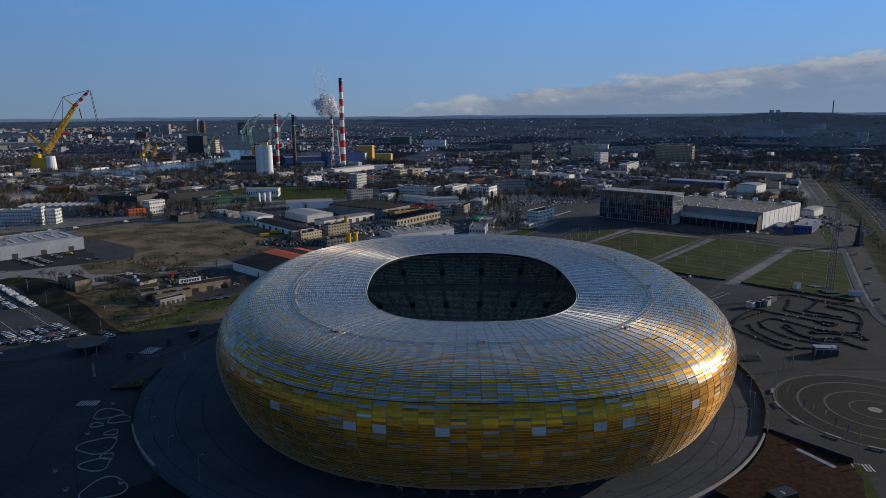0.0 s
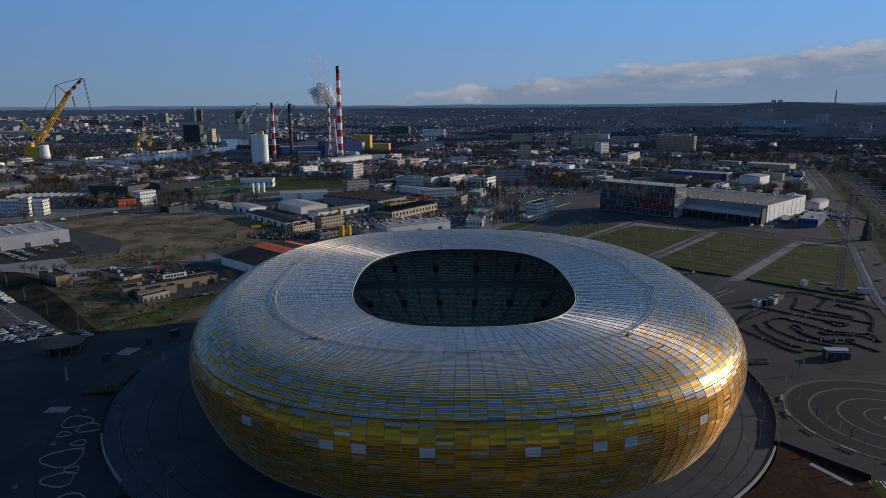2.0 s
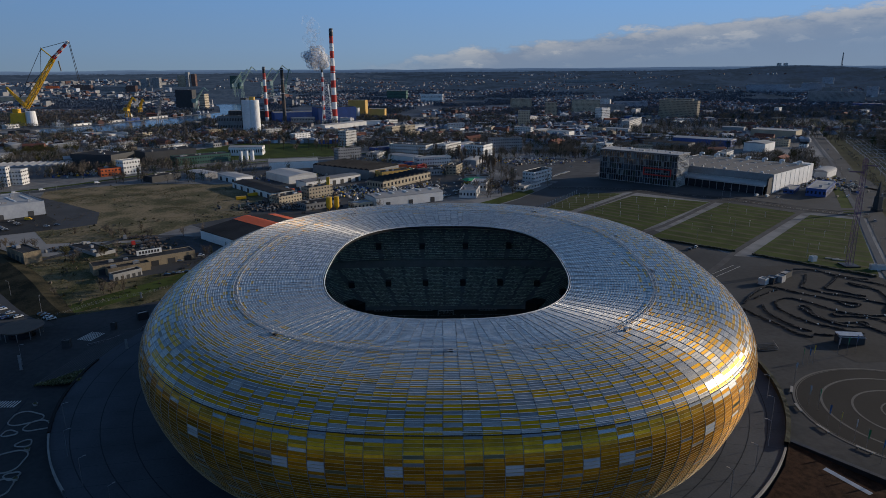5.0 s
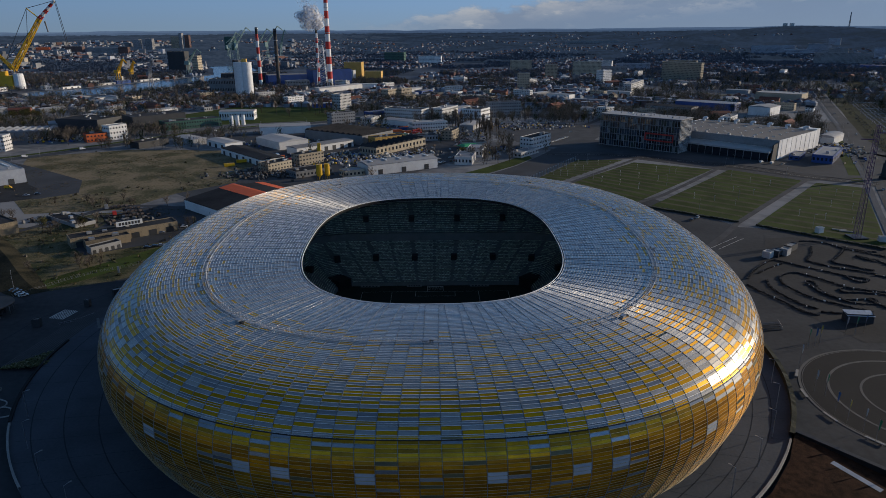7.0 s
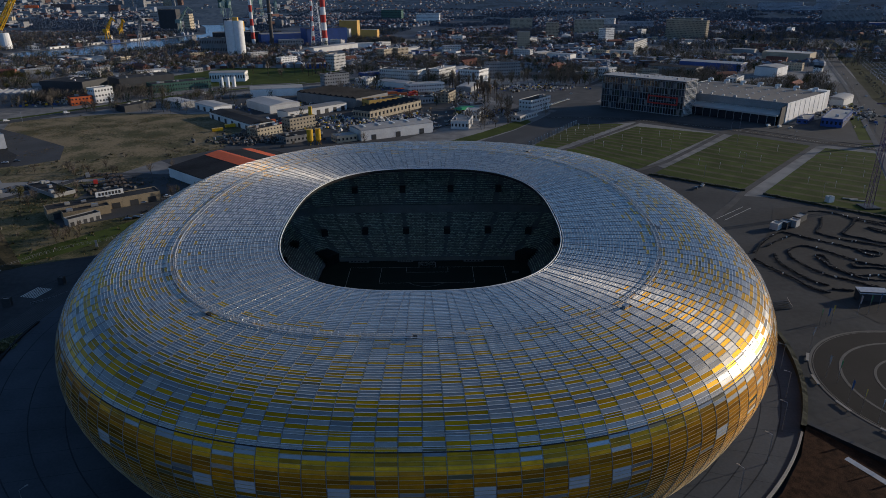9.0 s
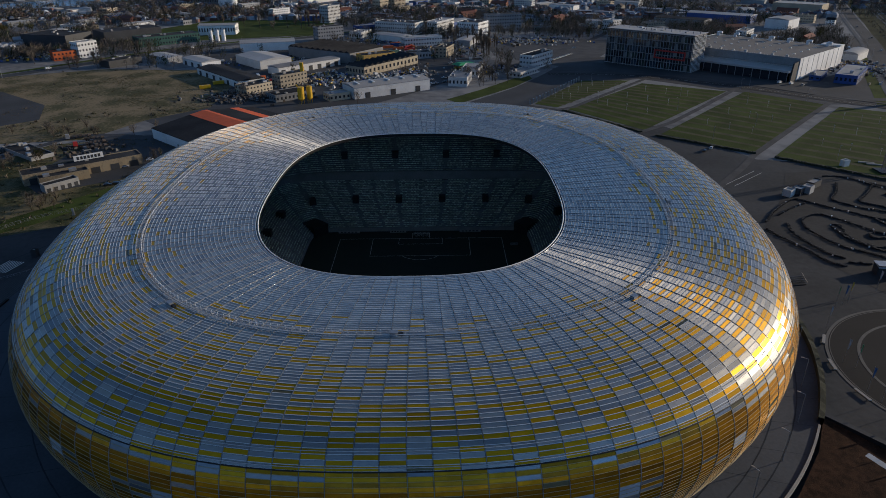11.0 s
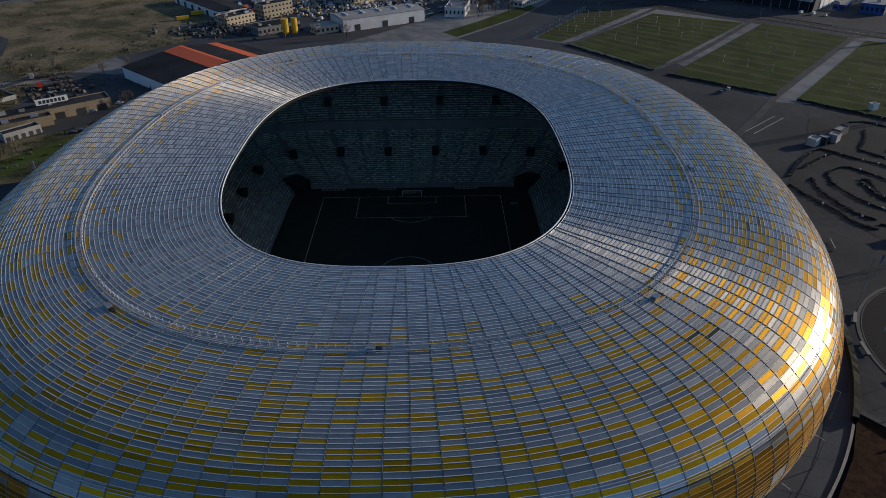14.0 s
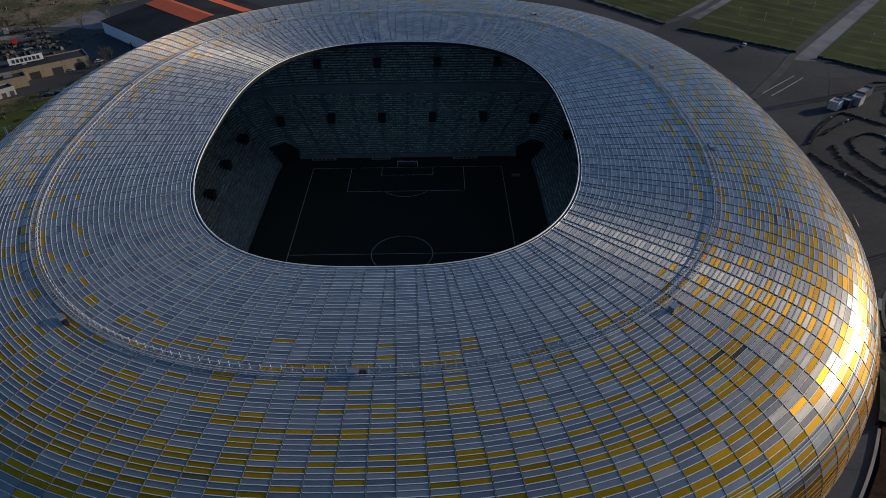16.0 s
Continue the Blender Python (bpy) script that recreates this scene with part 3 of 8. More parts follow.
for i in range(26):
    f = (i + 0.5) / 26
    for (a, b, n, z, dx) in ((60, 74, 7.5, 8.2, 0), (77, 91.5, 4.9, 23.2, 0)):
        p, p2 = oval(a, b, n, np.array([f, f + 0.002]))
        turn = math.degrees(math.atan2(*(p2 - p)[::-1]))
        s = Shape()
        s.box(p[0], p[1], z, 2.8, 3.2, 2.7, turn)
        part("entrance", s, M_BLACK, stand)

for sx in (-1, 1):
    for sy in (-1, 1):
        s = Shape()
        s.box(sx * 45.5, sy * 59.5, 0.0, 9, 7, 4.6, 45 * sx * sy)
        part("corner_tunnel", s, M_BLACK, stand)
for x, y, w in ((-31, 58.6, 9), (21, 58.6, 9), (-10, 58.8, 7), (38.5, 45, 3)):
    b = thing("advert_board", "low pale advertising board beside the pitch", "board", pose(x, y, 0.004), "advertising boards")
    s = Shape()
    s.box(0, 0, 0, w, 0.25, 1.0)
    part("panel", s, M_CONC, b)
    for i in range(5):
        s = Shape()
        s.box(-w * .35 + i * w * .17, -0.14, 0.3, w * .1, 0.04, 0.45)
        part("letter_bar", s, M_BLACK, b)

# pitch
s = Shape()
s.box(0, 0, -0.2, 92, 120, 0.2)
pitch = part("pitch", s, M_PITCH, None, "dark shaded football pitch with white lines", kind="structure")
LZ = 0.02


def stripe(s, x0, y0, x1, y1, w=0.14, z=LZ):
    d = Vector((x1 - x0, y1 - y0)).normalized() * w / 2
    s.face([(x0 + d.y - d.x, y0 - d.x - d.y, z), (x1 + d.y + d.x, y1 - d.x + d.y, z), (x1 - d.y + d.x, y1 + d.x + d.y, z), (x0 - d.y - d.x, y0 + d.x - d.y, z)])


def arc(s, cx, cy, r, a0, a1, w=0.14, z=LZ, ry=None, n=48):
    for i in range(n):
        t0, t1 = radians(a0 + (a1 - a0) * i / n), radians(a0 + (a1 - a0) * (i + 1) / n)
        k = (ry or r) / r
        s.face([(cx + (r - w / 2) * math.cos(t0), cy + (r - w / 2) * math.sin(t0) * k, z), (cx + (r + w / 2) * math.cos(t0), cy + (r + w / 2) * math.sin(t0) * k, z),
                (cx + (r + w / 2) * math.cos(t1), cy + (r + w / 2) * math.sin(t1) * k, z), (cx + (r - w / 2) * math.cos(t1), cy + (r - w / 2) * math.sin(t1) * k, z)])


s = Shape()
for e in (-1, 1):
    stripe(s, -34, 52.5 * e, 34, 52.5 * e)
    stripe(s, 34 * e, -52.5, 34 * e, 52.5)
    for hw, dp in ((20.16, 16.5), (9.16, 5.5)):
        stripe(s, -hw, (52.5 - dp) * e, hw, (52.5 - dp) * e)
        for q in (-1, 1):
            stripe(s, hw * q, 52.5 * e, hw * q, (52.5 - dp) * e)
    arc(s, 0, 41.5 * e, 9.15, 217 if e > 0 else 37, 323 if e > 0 else 143)
stripe(s, -34, 0, 34, 0)
arc(s, 0, 0, 9.15, 0, 360)
part("pitch_lines", s, M_LINE, pitch, "white pitch markings")
for e in (1, -1):
    g = thing("football_goal", "white football goal standing on the goal line", "goal", pose(0, 52.5 * e, 0, 0, 0, 0 if e > 0 else 180), "football goals")
    for x in (-3.66, 3.66):
        s = Shape()
        s.tube((x, 0, 0), (x, 0, 2.44), 0.08)
        part("post", s, M_WHITE, g)
    s = Shape()
    s.tube((-3.74, 0, 2.44), (3.74, 0, 2.44), 0.08)
    part("crossbar", s, M_WHITE, g)
    s = Shape()
    for i in range(25):
        x = -3.66 + 7.32 * i / 24
        s.tube((x, 0.0, 2.44), (x, 1.0, 2.3), 0.012, n=3)
        s.tube((x, 1.0, 2.3), (x, 2.0, 0), 0.012, n=3)
    for i in range(8):
        q = i / 7
        s.tube((-3.66, 1 + q, 2.3 * (1 - q)), (3.66, 1 + q, 2.3 * (1 - q)), 0.012, n=3)
    part("net", s, M_WHITE, g)
# ---- ground ----
s = Shape()
nx = 140
xs = np.linspace(-4900, 4900, nx)
ys = np.linspace(-1200, 4900, 100)


def relief(x, y):
    """A plain that lifts slowly towards the skyline, with a wooded ridge on one side."""
    r = math.hypot(x, y + 290)
    far = max(0.0, min(1.0, (r - 2500) / 2200))
    side = x / max(600.0, y + 290)
    right = 1 / (1 + math.exp(-(side - 0.33) * 14))
    h = far ** 1.5 * (97 + 8 * right)
    h += 88 * right * math.exp(-((r - 3500 + 300 * math.sin(side * 9)) / 520) ** 2) * (0.75 + 0.5 * noise.noise(Vector((x / 600, y / 600, 0.3))))
    h += far * (1 - far) * 60 * noise.noise(Vector((x / 500, y / 500, 1.3)))
    if far <= 0 and h < 3:
        h = 0
    return h


s.grid([[(x, y, GROUND + relief(x, y) * (0.94 if math.hypot(x, y + 290) > 2550 else 1)) for x in xs] for y in ys])
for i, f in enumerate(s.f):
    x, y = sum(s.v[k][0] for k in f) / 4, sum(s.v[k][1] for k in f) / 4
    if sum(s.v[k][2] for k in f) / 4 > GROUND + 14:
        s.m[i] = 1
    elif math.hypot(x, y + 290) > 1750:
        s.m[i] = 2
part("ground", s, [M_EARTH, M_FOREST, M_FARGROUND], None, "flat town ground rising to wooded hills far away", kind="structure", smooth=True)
# wooded hills far behind the town and the last blue ridges under the sky, pale with painted haze
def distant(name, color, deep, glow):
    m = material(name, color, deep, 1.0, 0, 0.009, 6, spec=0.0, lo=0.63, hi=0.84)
    # blue base colour and faint emission stand in for the haze of distance
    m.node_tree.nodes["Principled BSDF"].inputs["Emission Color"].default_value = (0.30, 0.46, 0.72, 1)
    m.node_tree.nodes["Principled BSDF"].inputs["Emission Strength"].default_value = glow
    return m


far_dice = np.random.RandomState(3)
s = Shape()
s.grid([[(r * math.sin(t), r * math.cos(t) - 290, GROUND + relief(r * math.sin(t), r * math.cos(t) - 290) + 1.5 + far_dice.uniform(-2.5, 2.5) * min(1, (r - 2550) / 200)) for t in [radians(-47 + 94 * i / 520) for i in range(521)]] for r in np.linspace(2550, 4730, 76)])
for i, f in enumerate(s.f):
    x, y = s.v[f[0]][0], s.v[f[0]][1]
    s.m[i] = 1 if x / (y + 290) + 0.10 * noise.noise(Vector((x / 260, y / 260, 3.7))) + 0.04 * noise.noise(Vector((x / 50, y / 50, 8.7))) > -0.10 else 0
part("backdrop", s, [distant("hazed_plain", (0.050, 0.066, 0.092), (0.026, 0.036, 0.054), 0.055), distant("hazed_hills", (0.024, 0.042, 0.076), (0.004, 0.010, 0.022), 0.050)], None, "dark wooded hills tinted with haze behind the far town", kind="structure", smooth=True)
for r, lift, bumps in ((4600, -9, 9), (4760, 1, 6)):
    s = Shape()
    line = [radians(-47 + 94 * i / 240) for i in range(241)]
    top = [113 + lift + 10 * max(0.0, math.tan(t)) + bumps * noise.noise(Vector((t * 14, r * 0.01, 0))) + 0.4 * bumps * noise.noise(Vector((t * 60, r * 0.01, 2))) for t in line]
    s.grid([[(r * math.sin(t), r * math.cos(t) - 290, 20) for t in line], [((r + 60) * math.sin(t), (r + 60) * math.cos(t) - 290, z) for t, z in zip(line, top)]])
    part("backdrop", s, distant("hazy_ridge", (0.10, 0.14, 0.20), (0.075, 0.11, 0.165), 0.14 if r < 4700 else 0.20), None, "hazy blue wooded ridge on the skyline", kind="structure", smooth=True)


def sheet(name, pts, z, mat, label, kind="structure"):
    s = Shape()
    s.face([(x, y, z) for x, y in pts])
    return part(name, s, mat, None, label, kind=kind)


# terrace on which the stadium stands
def ell(cx, cy, a, b, n=120, a0=0, a1=360):
    return [(cx + a * math.cos(radians(a0 + (a1 - a0) * i / n)), cy + b * math.sin(radians(a0 + (a1 - a0) * i / n))) for i in range(n)]


s = Shape()
edge = ell(-10, 0, 136, 128)
inner_edge = [tuple(p) for p in oval(80, 98, 2.4, (np.arange(120) / 120 + 0.25) % 1)]
s.grid([[(x, y, GROUND - 0.3) for x, y in edge], [(x, y, 0.0) for x, y in edge], [(x, y, 0.0) for x, y in inner_edge]], True)
part("terrace", s, [M_PAVE], None, "grey paved terrace round the stadium", kind="structure")
# concentric and radial joints in the terrace paving
for k, (a, b) in enumerate(((112, 117), (121, 121), (129, 125))):
    s = Shape()
    arc(s, -10 + 4 - k * 2, 0, a, 0, 360, 0.34, 0.012, b, 120)
    part("paving_joint", s, M_JOINT, bpy.data.objects["terrace"])
for k in range(64):
    t = radians(360 * k / 64 + 2)
    s = Shape()
    c, q = math.cos(t), math.sin(t)
    stripe(s, -6 + 96 * c, 116 * q, -10 + 135 * c, 127 * q, 0.12, 0.012)
    part("paving_joint", s, M_JOINT, bpy.data.objects["terrace"])
# parapet on the terrace edge
for name, a0, a1, mat, lab in (("parapet", 205, 222, M_CONC, "pale curved concrete parapet on the terrace edge"), ("parapet", -62, -31, M_CONC, "grey concrete parapet on the terrace edge")):
    s = Shape()
    o, i = ell(-10, 0, 136.2, 128.2, 60, a0, a1), ell(-10, 0, 135.6, 127.6, 60, a0, a1)
    s.grid([[(x, y, -0.4) for x, y in o], [(x, y, 0.55) for x, y in o], [(x, y, 0.55) for x, y in i], [(x, y, 0.004) for x, y in i]])
    tagged(part(name, s, mat), lab, "wall")

s = Shape()
o, i = ell(-10, 0, 136.4, 128.4, 60, 178, 205), ell(-10, 0, 135.4, 127.4, 60, 178, 205)
s.grid([[(x, y, GROUND) for x, y in o], [(x, y, 0.5) for x, y in o], [(x, y, 0.5) for x, y in i], [(x, y, 0.004) for x, y in i]])
tagged(part("edge_wall", s, M_DISC), "low black wall along the terrace edge", "wall")
M_HEDGE = material("hedge", (0.035, 0.04, 0.02), (0.02, 0.025, 0.013), 0.9, 0, 0.6, 8, 0.8)
s = Shape()
o, i = ell(-10, 0, 136.6, 128.6, 80, -31, 40), ell(-10, 0, 135.2, 127.2, 80, -31, 40)
s.grid([[(x, y, GROUND) for x, y in o], [(x, y, 2.0 + 0.25 * noise.noise(Vector((x, y, 0)))) for x, y in o], [(x, y, 2.0 + 0.25 * noise.noise(Vector((x, y, 3)))) for x, y in i], [(x, y, 0.004) for x, y in i]])
tagged(part("ivy_wall", s, M_HEDGE), "dark ivy-covered wall along the terrace edge", "wall")

Z1, Z2, Z3, Z4 = GROUND + 0.06, GROUND + 0.12, GROUND + 0.18, GROUND + 0.24
sheet("plaza", [(-330, -160), (-145, -160), (-120, -100), (-60, -120), (60, -130), (330, -160), (330, 50), (262, 95), (236, 150), (190, 160), (160, 232), (118, 240), (60, 140), (-60, 140), (-140, 118), (-200, 62), (-330, 20)], Z1, M_PLAZA, "dark asphalt square round the terrace")
sheet("road", [(96, 225), (70, 262), (26, 300), (54, 334), (74, 360), (94, 394), (118, 438), (150, 500), (182, 500), (180, 440), (196, 394), (177, 386), (134, 387), (78, 297), (96, 284), (104, 280), (142, 222), (130, 205)], Z2, M_ROAD, "grey access road past the lawns")
sheet("road", [(-333, 178), (-314, 178), (-258, 119), (-213, 72), (-190, 50), (-221, 22), (-330, 22)], Z2, M_ROAD, "asphalt car park surface with faded markings")
sheet("ground_field", [(-407, 422), (-320, 462), (-223, 452), (-170, 380), (-165, 300), (-200, 262), (-219, 215), (-282, 205), (-310, 240), (-340, 275)], Z1, M_DRY, "open brown field of dry winter grass")
sheet("ground_apron", [(-420, 405), (-362, 364), (-297, 312), (-277, 267), (-298, 248), (-345, 262), (-420, 340)], Z2, M_ROAD, "worn concrete apron beside the warehouse")
sheet("ground_apron", [(-400, 255), (-342, 306), (-318, 283), (-303, 248), (-345, 222), (-400, 222)], Z3, M_ASPHALT, "asphalt parking in front of the warehouse")
sheet("ground_verge", [(-305, 172), (-250, 172), (-235, 205), (-150, 225), (-135, 140), (-130, 104), (-161, 76), (-192, 60), (-200, 72), (-258, 122)], Z1 + 0.02, M_SOIL, "rough waste ground with weeds")
sheet("ground_verge", [(-206, 64), (-194, 82), (-180, 101), (-161, 128), (-150, 142), (-140, 128), (-155, 109), (-176, 78), (-192, 62)], Z3, M_GRASS, "strip of green grass")
sheet("ground_yard", [(-214, 219), (-168, 225), (-145, 205), (-152, 146), (-196, 116), (-215, 135)], Z2 + 0.02, M_ROAD, "asphalt yard behind the shop")
sheet("ground_works", [(-200, 262), (-165, 300), (-170, 380), (-223, 452), (-250, 560), (-60, 640), (30, 560), (40, 420), (-20, 330), (-100, 240), (-140, 200)], Z1, M_ROAD, "dark industrial yards")
sheet("lawn", [(-330, 640), (-250, 660), (-120, 700), (-150, 850), (-330, 860), (-380, 760)], Z1, M_GRASS, "green sports field among the trees")
sheet("lawn", [(15, 318), (44, 352), (70, 388), (90, 416), (93, 396), (73, 362), (52, 336), (25, 304)], Z1 + 0.02, M_GRASS, "bank of green grass")
sheet("ground_lot", [(95, 482), (126, 456), (156, 462), (196, 540), (222, 618), (150, 640), (72, 652), (52, 580)], Z1 + 0.02, M_PATH, "large bare grey-brown lot")
sheet("ground_forecourt", [(118, 356), (150, 440), (178, 505), (262, 448), (330, 372), (420, 440), (440, 380), (360, 290), (300, 290), (243, 340), (185, 392)], Z1 + 0.02, M_ROAD, "grey forecourt in front of the exhibition hall")
sheet("ground_forecourt", [(430, 380), (415, 470), (470, 620), (520, 640), (500, 560), (450, 420)], Z1 + 0.02, M_ROAD, "grey yard beside the exhibition hall")

# lawns with parking strips
LAWNS = ([(82, 300), (134, 384), (177, 383), (97, 288)], [(104, 282), (184, 371), (243, 336), (144, 224)], [(152, 214), (257, 334), (299, 288), (195, 174)], [(203, 165), (305, 281), (332, 262), (256, 118)])
for pts in LAWNS:
    lawn = sheet("lawn", pts, Z2 + 0.02, M_GRASS, "striped parking lawn with worn brown strips")
    a, b, c, d = [Vector(p) for p in pts]
    for i in range(1, 12):
        q = i / 12
        s = Shape()
        p0, p1 = a.lerp(b, q), d.lerp(c, q)
        p0, p1 = p0.lerp(p1, 0.045), p0.lerp(p1, 0.955)
        stripe(s, p0.x, p0.y, p1.x, p1.y, 3.4 if i % 2 else 4.4, Z2 + 0.05)
        part("strip", s, M_STRIP, lawn)
for p0, p1 in (((140, 219), (100, 278)), ((193, 171), (148, 210)), ((252, 114), (203, 162))):
    s = Shape()
    for i in range(46):
        q = i / 45
        x, y = p0[0] + (p1[0] - p0[0]) * q, p0[1] + (p1[1] - p0[1]) * q
        s.box(x + rnd.uniform(-.3, .3), y + rnd.uniform(-.3, .3), GROUND, 2.2, 1.7, rnd.uniform(0.9, 1.4), rnd.uniform(0, 90), top=0.8)
    tagged(part("hedge", s, M_HEDGE), "clipped dark green hedge along the lawn", "hedge")

PATHS = [[(96, 281), (109, 288), (139, 325), (181, 376), (196, 394)], [(138, 217), (168, 242), (204, 284), (250, 340), (262, 356)], [(150, 114), (176, 146), (192, 168), (224, 204), (266, 251), (304, 293), (318, 308)]]
# roads and railway
def ribbon(name, pts, w, z, mat, label, parent=None, kind="structure"):
    s = Shape()
    rows = [[], []]
    for i, p in enumerate(pts):
        a, b = Vector(pts[max(i - 1, 0)]), Vector(pts[min(i + 1, len(pts) - 1)])
        d = (b - a).normalized()
        rows[0].append((p[0] - d.y * w / 2, p[1] + d.x * w / 2, z))
        rows[1].append((p[0] + d.y * w / 2, p[1] - d.x * w / 2, z))
    s.grid(rows, flip=True)
    return part(name, s, mat, parent, label, kind=kind if parent is None else "")


def curve_through(pts, n=8):
    out = []
    for i in range(len(pts) - 1):
        p0, p1, p2, p3 = [Vector(pts[j]) for j in (max(i - 1, 0), i, i + 1, min(i + 2, len(pts) - 1))]
        for k in range(n):
            t = k / n
            out.append(tuple(0.5 * (2 * p1 + (p2 - p0) * t + (2 * p0 - 5 * p1 + 4 * p2 - p3) * t * t + (3 * p1 - p0 - 3 * p2 + p3) * t ** 3)))
    out.append(tuple(pts[-1]))
    return out


for pts in PATHS:
    ribbon("pavement", pts, 4.0, Z2 + 0.09, M_PATH, "grey asphalt path between the lawns")
MAIN = curve_through([(860, 1320), (608, 791), (505, 571), (419, 402), (359, 282), (305, 179), (266, 100), (250, 40), (270, -60)])
ribbon("road", MAIN, 14, Z3, M_ROAD, "grey main road beside the railway")
ribbon("pavement", [(x - 11, y + 4) for x, y in MAIN], 4, Z3 + 0.1, M_PAVE, "grey paved pavement beside the road")
for off in (0, 6, 14, 20, 28, 34):
    line = [(x + 34 + off, y - 12) for x, y in MAIN]
    ribbon("track_bed", line, 3.2, Z2, M_BALLAST, "grey ballast of a railway track")
    for e in (-0.75, 0.75):
        ribbon("rail", [(x + e, y) for x, y in line], 0.22, Z2 + 0.12, M_STEEL, "steel rail")
ribbon("ground_verge", [(x + 20, y - 7) for x, y in MAIN], 22, Z1, M_VERGE, "dry grass between road and railway")
ribbon("ground_verge", [(x + 92, y - 20) for x, y in MAIN], 46, Z1, M_VERGE, "dry grass beyond the railway")
NORTH = curve_through([(-900, 60), (-620, 250), (-461, 380), (-400, 430), (-274, 585), (-79, 716), (60, 800), (240, 900), (560, 1000)])
ribbon("road", NORTH, 16, Z2, M_ROAD, "grey dual carriageway through the works")
ribbon("lawn", [(x - 9, y + 12) for x, y in NORTH], 9, Z1 + 0.02, M_GRASS, "grass verge beside the road")
ribbon("road", curve_through([(-140, 205), (-110, 280), (-60, 340), (30, 400), (90, 470), (230, 690), (300, 900)]), 8, Z2, M_ROAD, "narrow grey works road")
ribbon("road", curve_through([(-330, 40), (-250, 185), (-220, 225), (-150, 205), (-120, 170)]), 6, Z3, M_ROAD, "narrow lane round the waste ground")
ribbon("road", curve_through([(118, 440), (205, 412), (300, 318), (360, 300)]), 10, Z3 + 0.05, M_ROAD, "access road to the exhibition hall")

# harbour water
HARBOUR = [(-840, 1110), (-785, 1078), (-722, 1074), (-656, 1121), (-586, 1250), (-551, 1427), (-520, 1560), (-560, 1900), (-760, 2400), (-900, 3500), (-1060, 3500), (-1000, 2600), (-730, 2000), (-625, 1680), (-678, 1499), (-736, 1326), (-781, 1214), (-831, 1158)]
sheet("water", HARBOUR, Z2 + 0.3, M_WATER, "calm blue harbour channel")
ribbon("quay", [(-1300, 1072), (-1000, 1066), (-835, 1090), (-785, 1066), (-722, 1062)], 14, Z4 + 0.6, M_CONC, "pale concrete quay along the harbour")
ribbon("quay", [(-838, 1170), (-788, 1222), (-744, 1332), (-686, 1503), (-632, 1684)], 12, Z4 + 0.6, M_CONC, "pale concrete quay along the harbour")

# kart track
sheet("kart_track", [(150, 62), (176, 100), (195, 136), (222, 140), (252, 112), (250, 70), (215, 0), (170, 0)], Z2, M_ASPHALT, "dark asphalt kart track")
M_TYRE = material("tyre_rubber", (0.025, 0.025, 0.026), (0.015, 0.015, 0.016), 0.8, 0, 1, 8, 0, 0.6, True)


def tyres(pts):
    s = Shape()
    line = curve_through(pts, 10)
    for i in range(len(line) - 1):
        a, b = Vector(line[i]), Vector(line[i + 1])
        n = max(1, int((b - a).length / 0.75))
        for k in range(n):
            p = a.lerp(b, k / n)
            for row in (0, 1):
                x, y = p.x + rnd.uniform(-.2, .2) + row * 0.65, p.y + rnd.uniform(-.2, .2) + row * 0.3
                hgt = rnd.choice((0.4, 0.6, 0.8))
                pale = 1 if rnd.random() < 0.03 else 0
                s.tube((x, y, Z2), (x, y, Z2 + hgt), 0.36, 0.33, 6, pale)
    tagged(part("tyre_barrier", s, [M_TYRE, M_WHITE], kind="stuff"), "winding barrier of stacked black tyres", "tyre barrier", "kart track barriers")


tyres([(151.0, 62.2), (154.8, 49.9), (158.6, 40.5), (160.8, 30.7), (166.1, 25.9)])
tyres([(163.5, 69.0), (160.7, 58.6), (162.2, 47.6), (164.8, 38.3), (169.3, 32.9)])
tyres([(169.0, 62.9), (170.8, 70.0), (174.5, 74.8), (182.4, 78.3), (186.8, 74.4), (191.7, 67.0), (196.7, 58.7), (202.6, 54.1), (207.9, 52.4)])
tyres([(169.0, 62.9), (170.8, 52.7), (174.6, 44.1), (180.0, 38.9), (186.2, 32.9), (191.0, 28.9)])
tyres([(181.8, 66.1), (184.7, 64.8), (182.2, 54.6), (183.6, 48.1), (187.5, 43.2), (193.8, 42.6), (200.2, 43.5), (200.2, 40.4)])
tyres([(181.0, 63.7), (180.8, 56.9), (181.4, 50.3), (185.6, 42.8), (189.7, 38.7), (198.3, 37.4)])
tyres([(199.9, 55.2), (196.0, 57.6), (192.6, 55.4), (192.4, 51.5), (199.2, 51.3), (205.7, 49.0)])
tyres([(186.0, 92.8), (190.8, 87.2), (198.4, 80.4), (204.2, 74.4), (207.9, 71.4), (212.7, 68.8), (212.5, 66.4), (208.9, 64.1), (205.9, 66.6), (204.6, 72.0)])
tyres([(212.7, 118.7), (206.1, 106.6), (198.7, 96.7), (201.5, 91.0), (206.9, 85.4), (215.0, 80.0), (222.2, 74.7)])
tyres([(231.0, 118.2), (224.6, 109.1), (216.6, 100.4), (210.9, 94.9), (211.9, 90.7), (216.0, 87.9), (219.2, 83.8), (224.1, 79.7)])
tyres([(230.0, 118.2), (235.3, 113.3), (243.9, 108.5)])
tyres([(235.6, 95.6), (231.1, 100.0), (229.0, 103.0), (229.7, 97.7), (233.9, 92.8)])
tyres([(154.6, 70.4), (163.9, 82.7), (174.6, 93.2), (181.4, 97.2), (186.0, 92.8)])
tyres([(163.4, 77.6), (174.2, 86.4), (182.5, 91.6)])
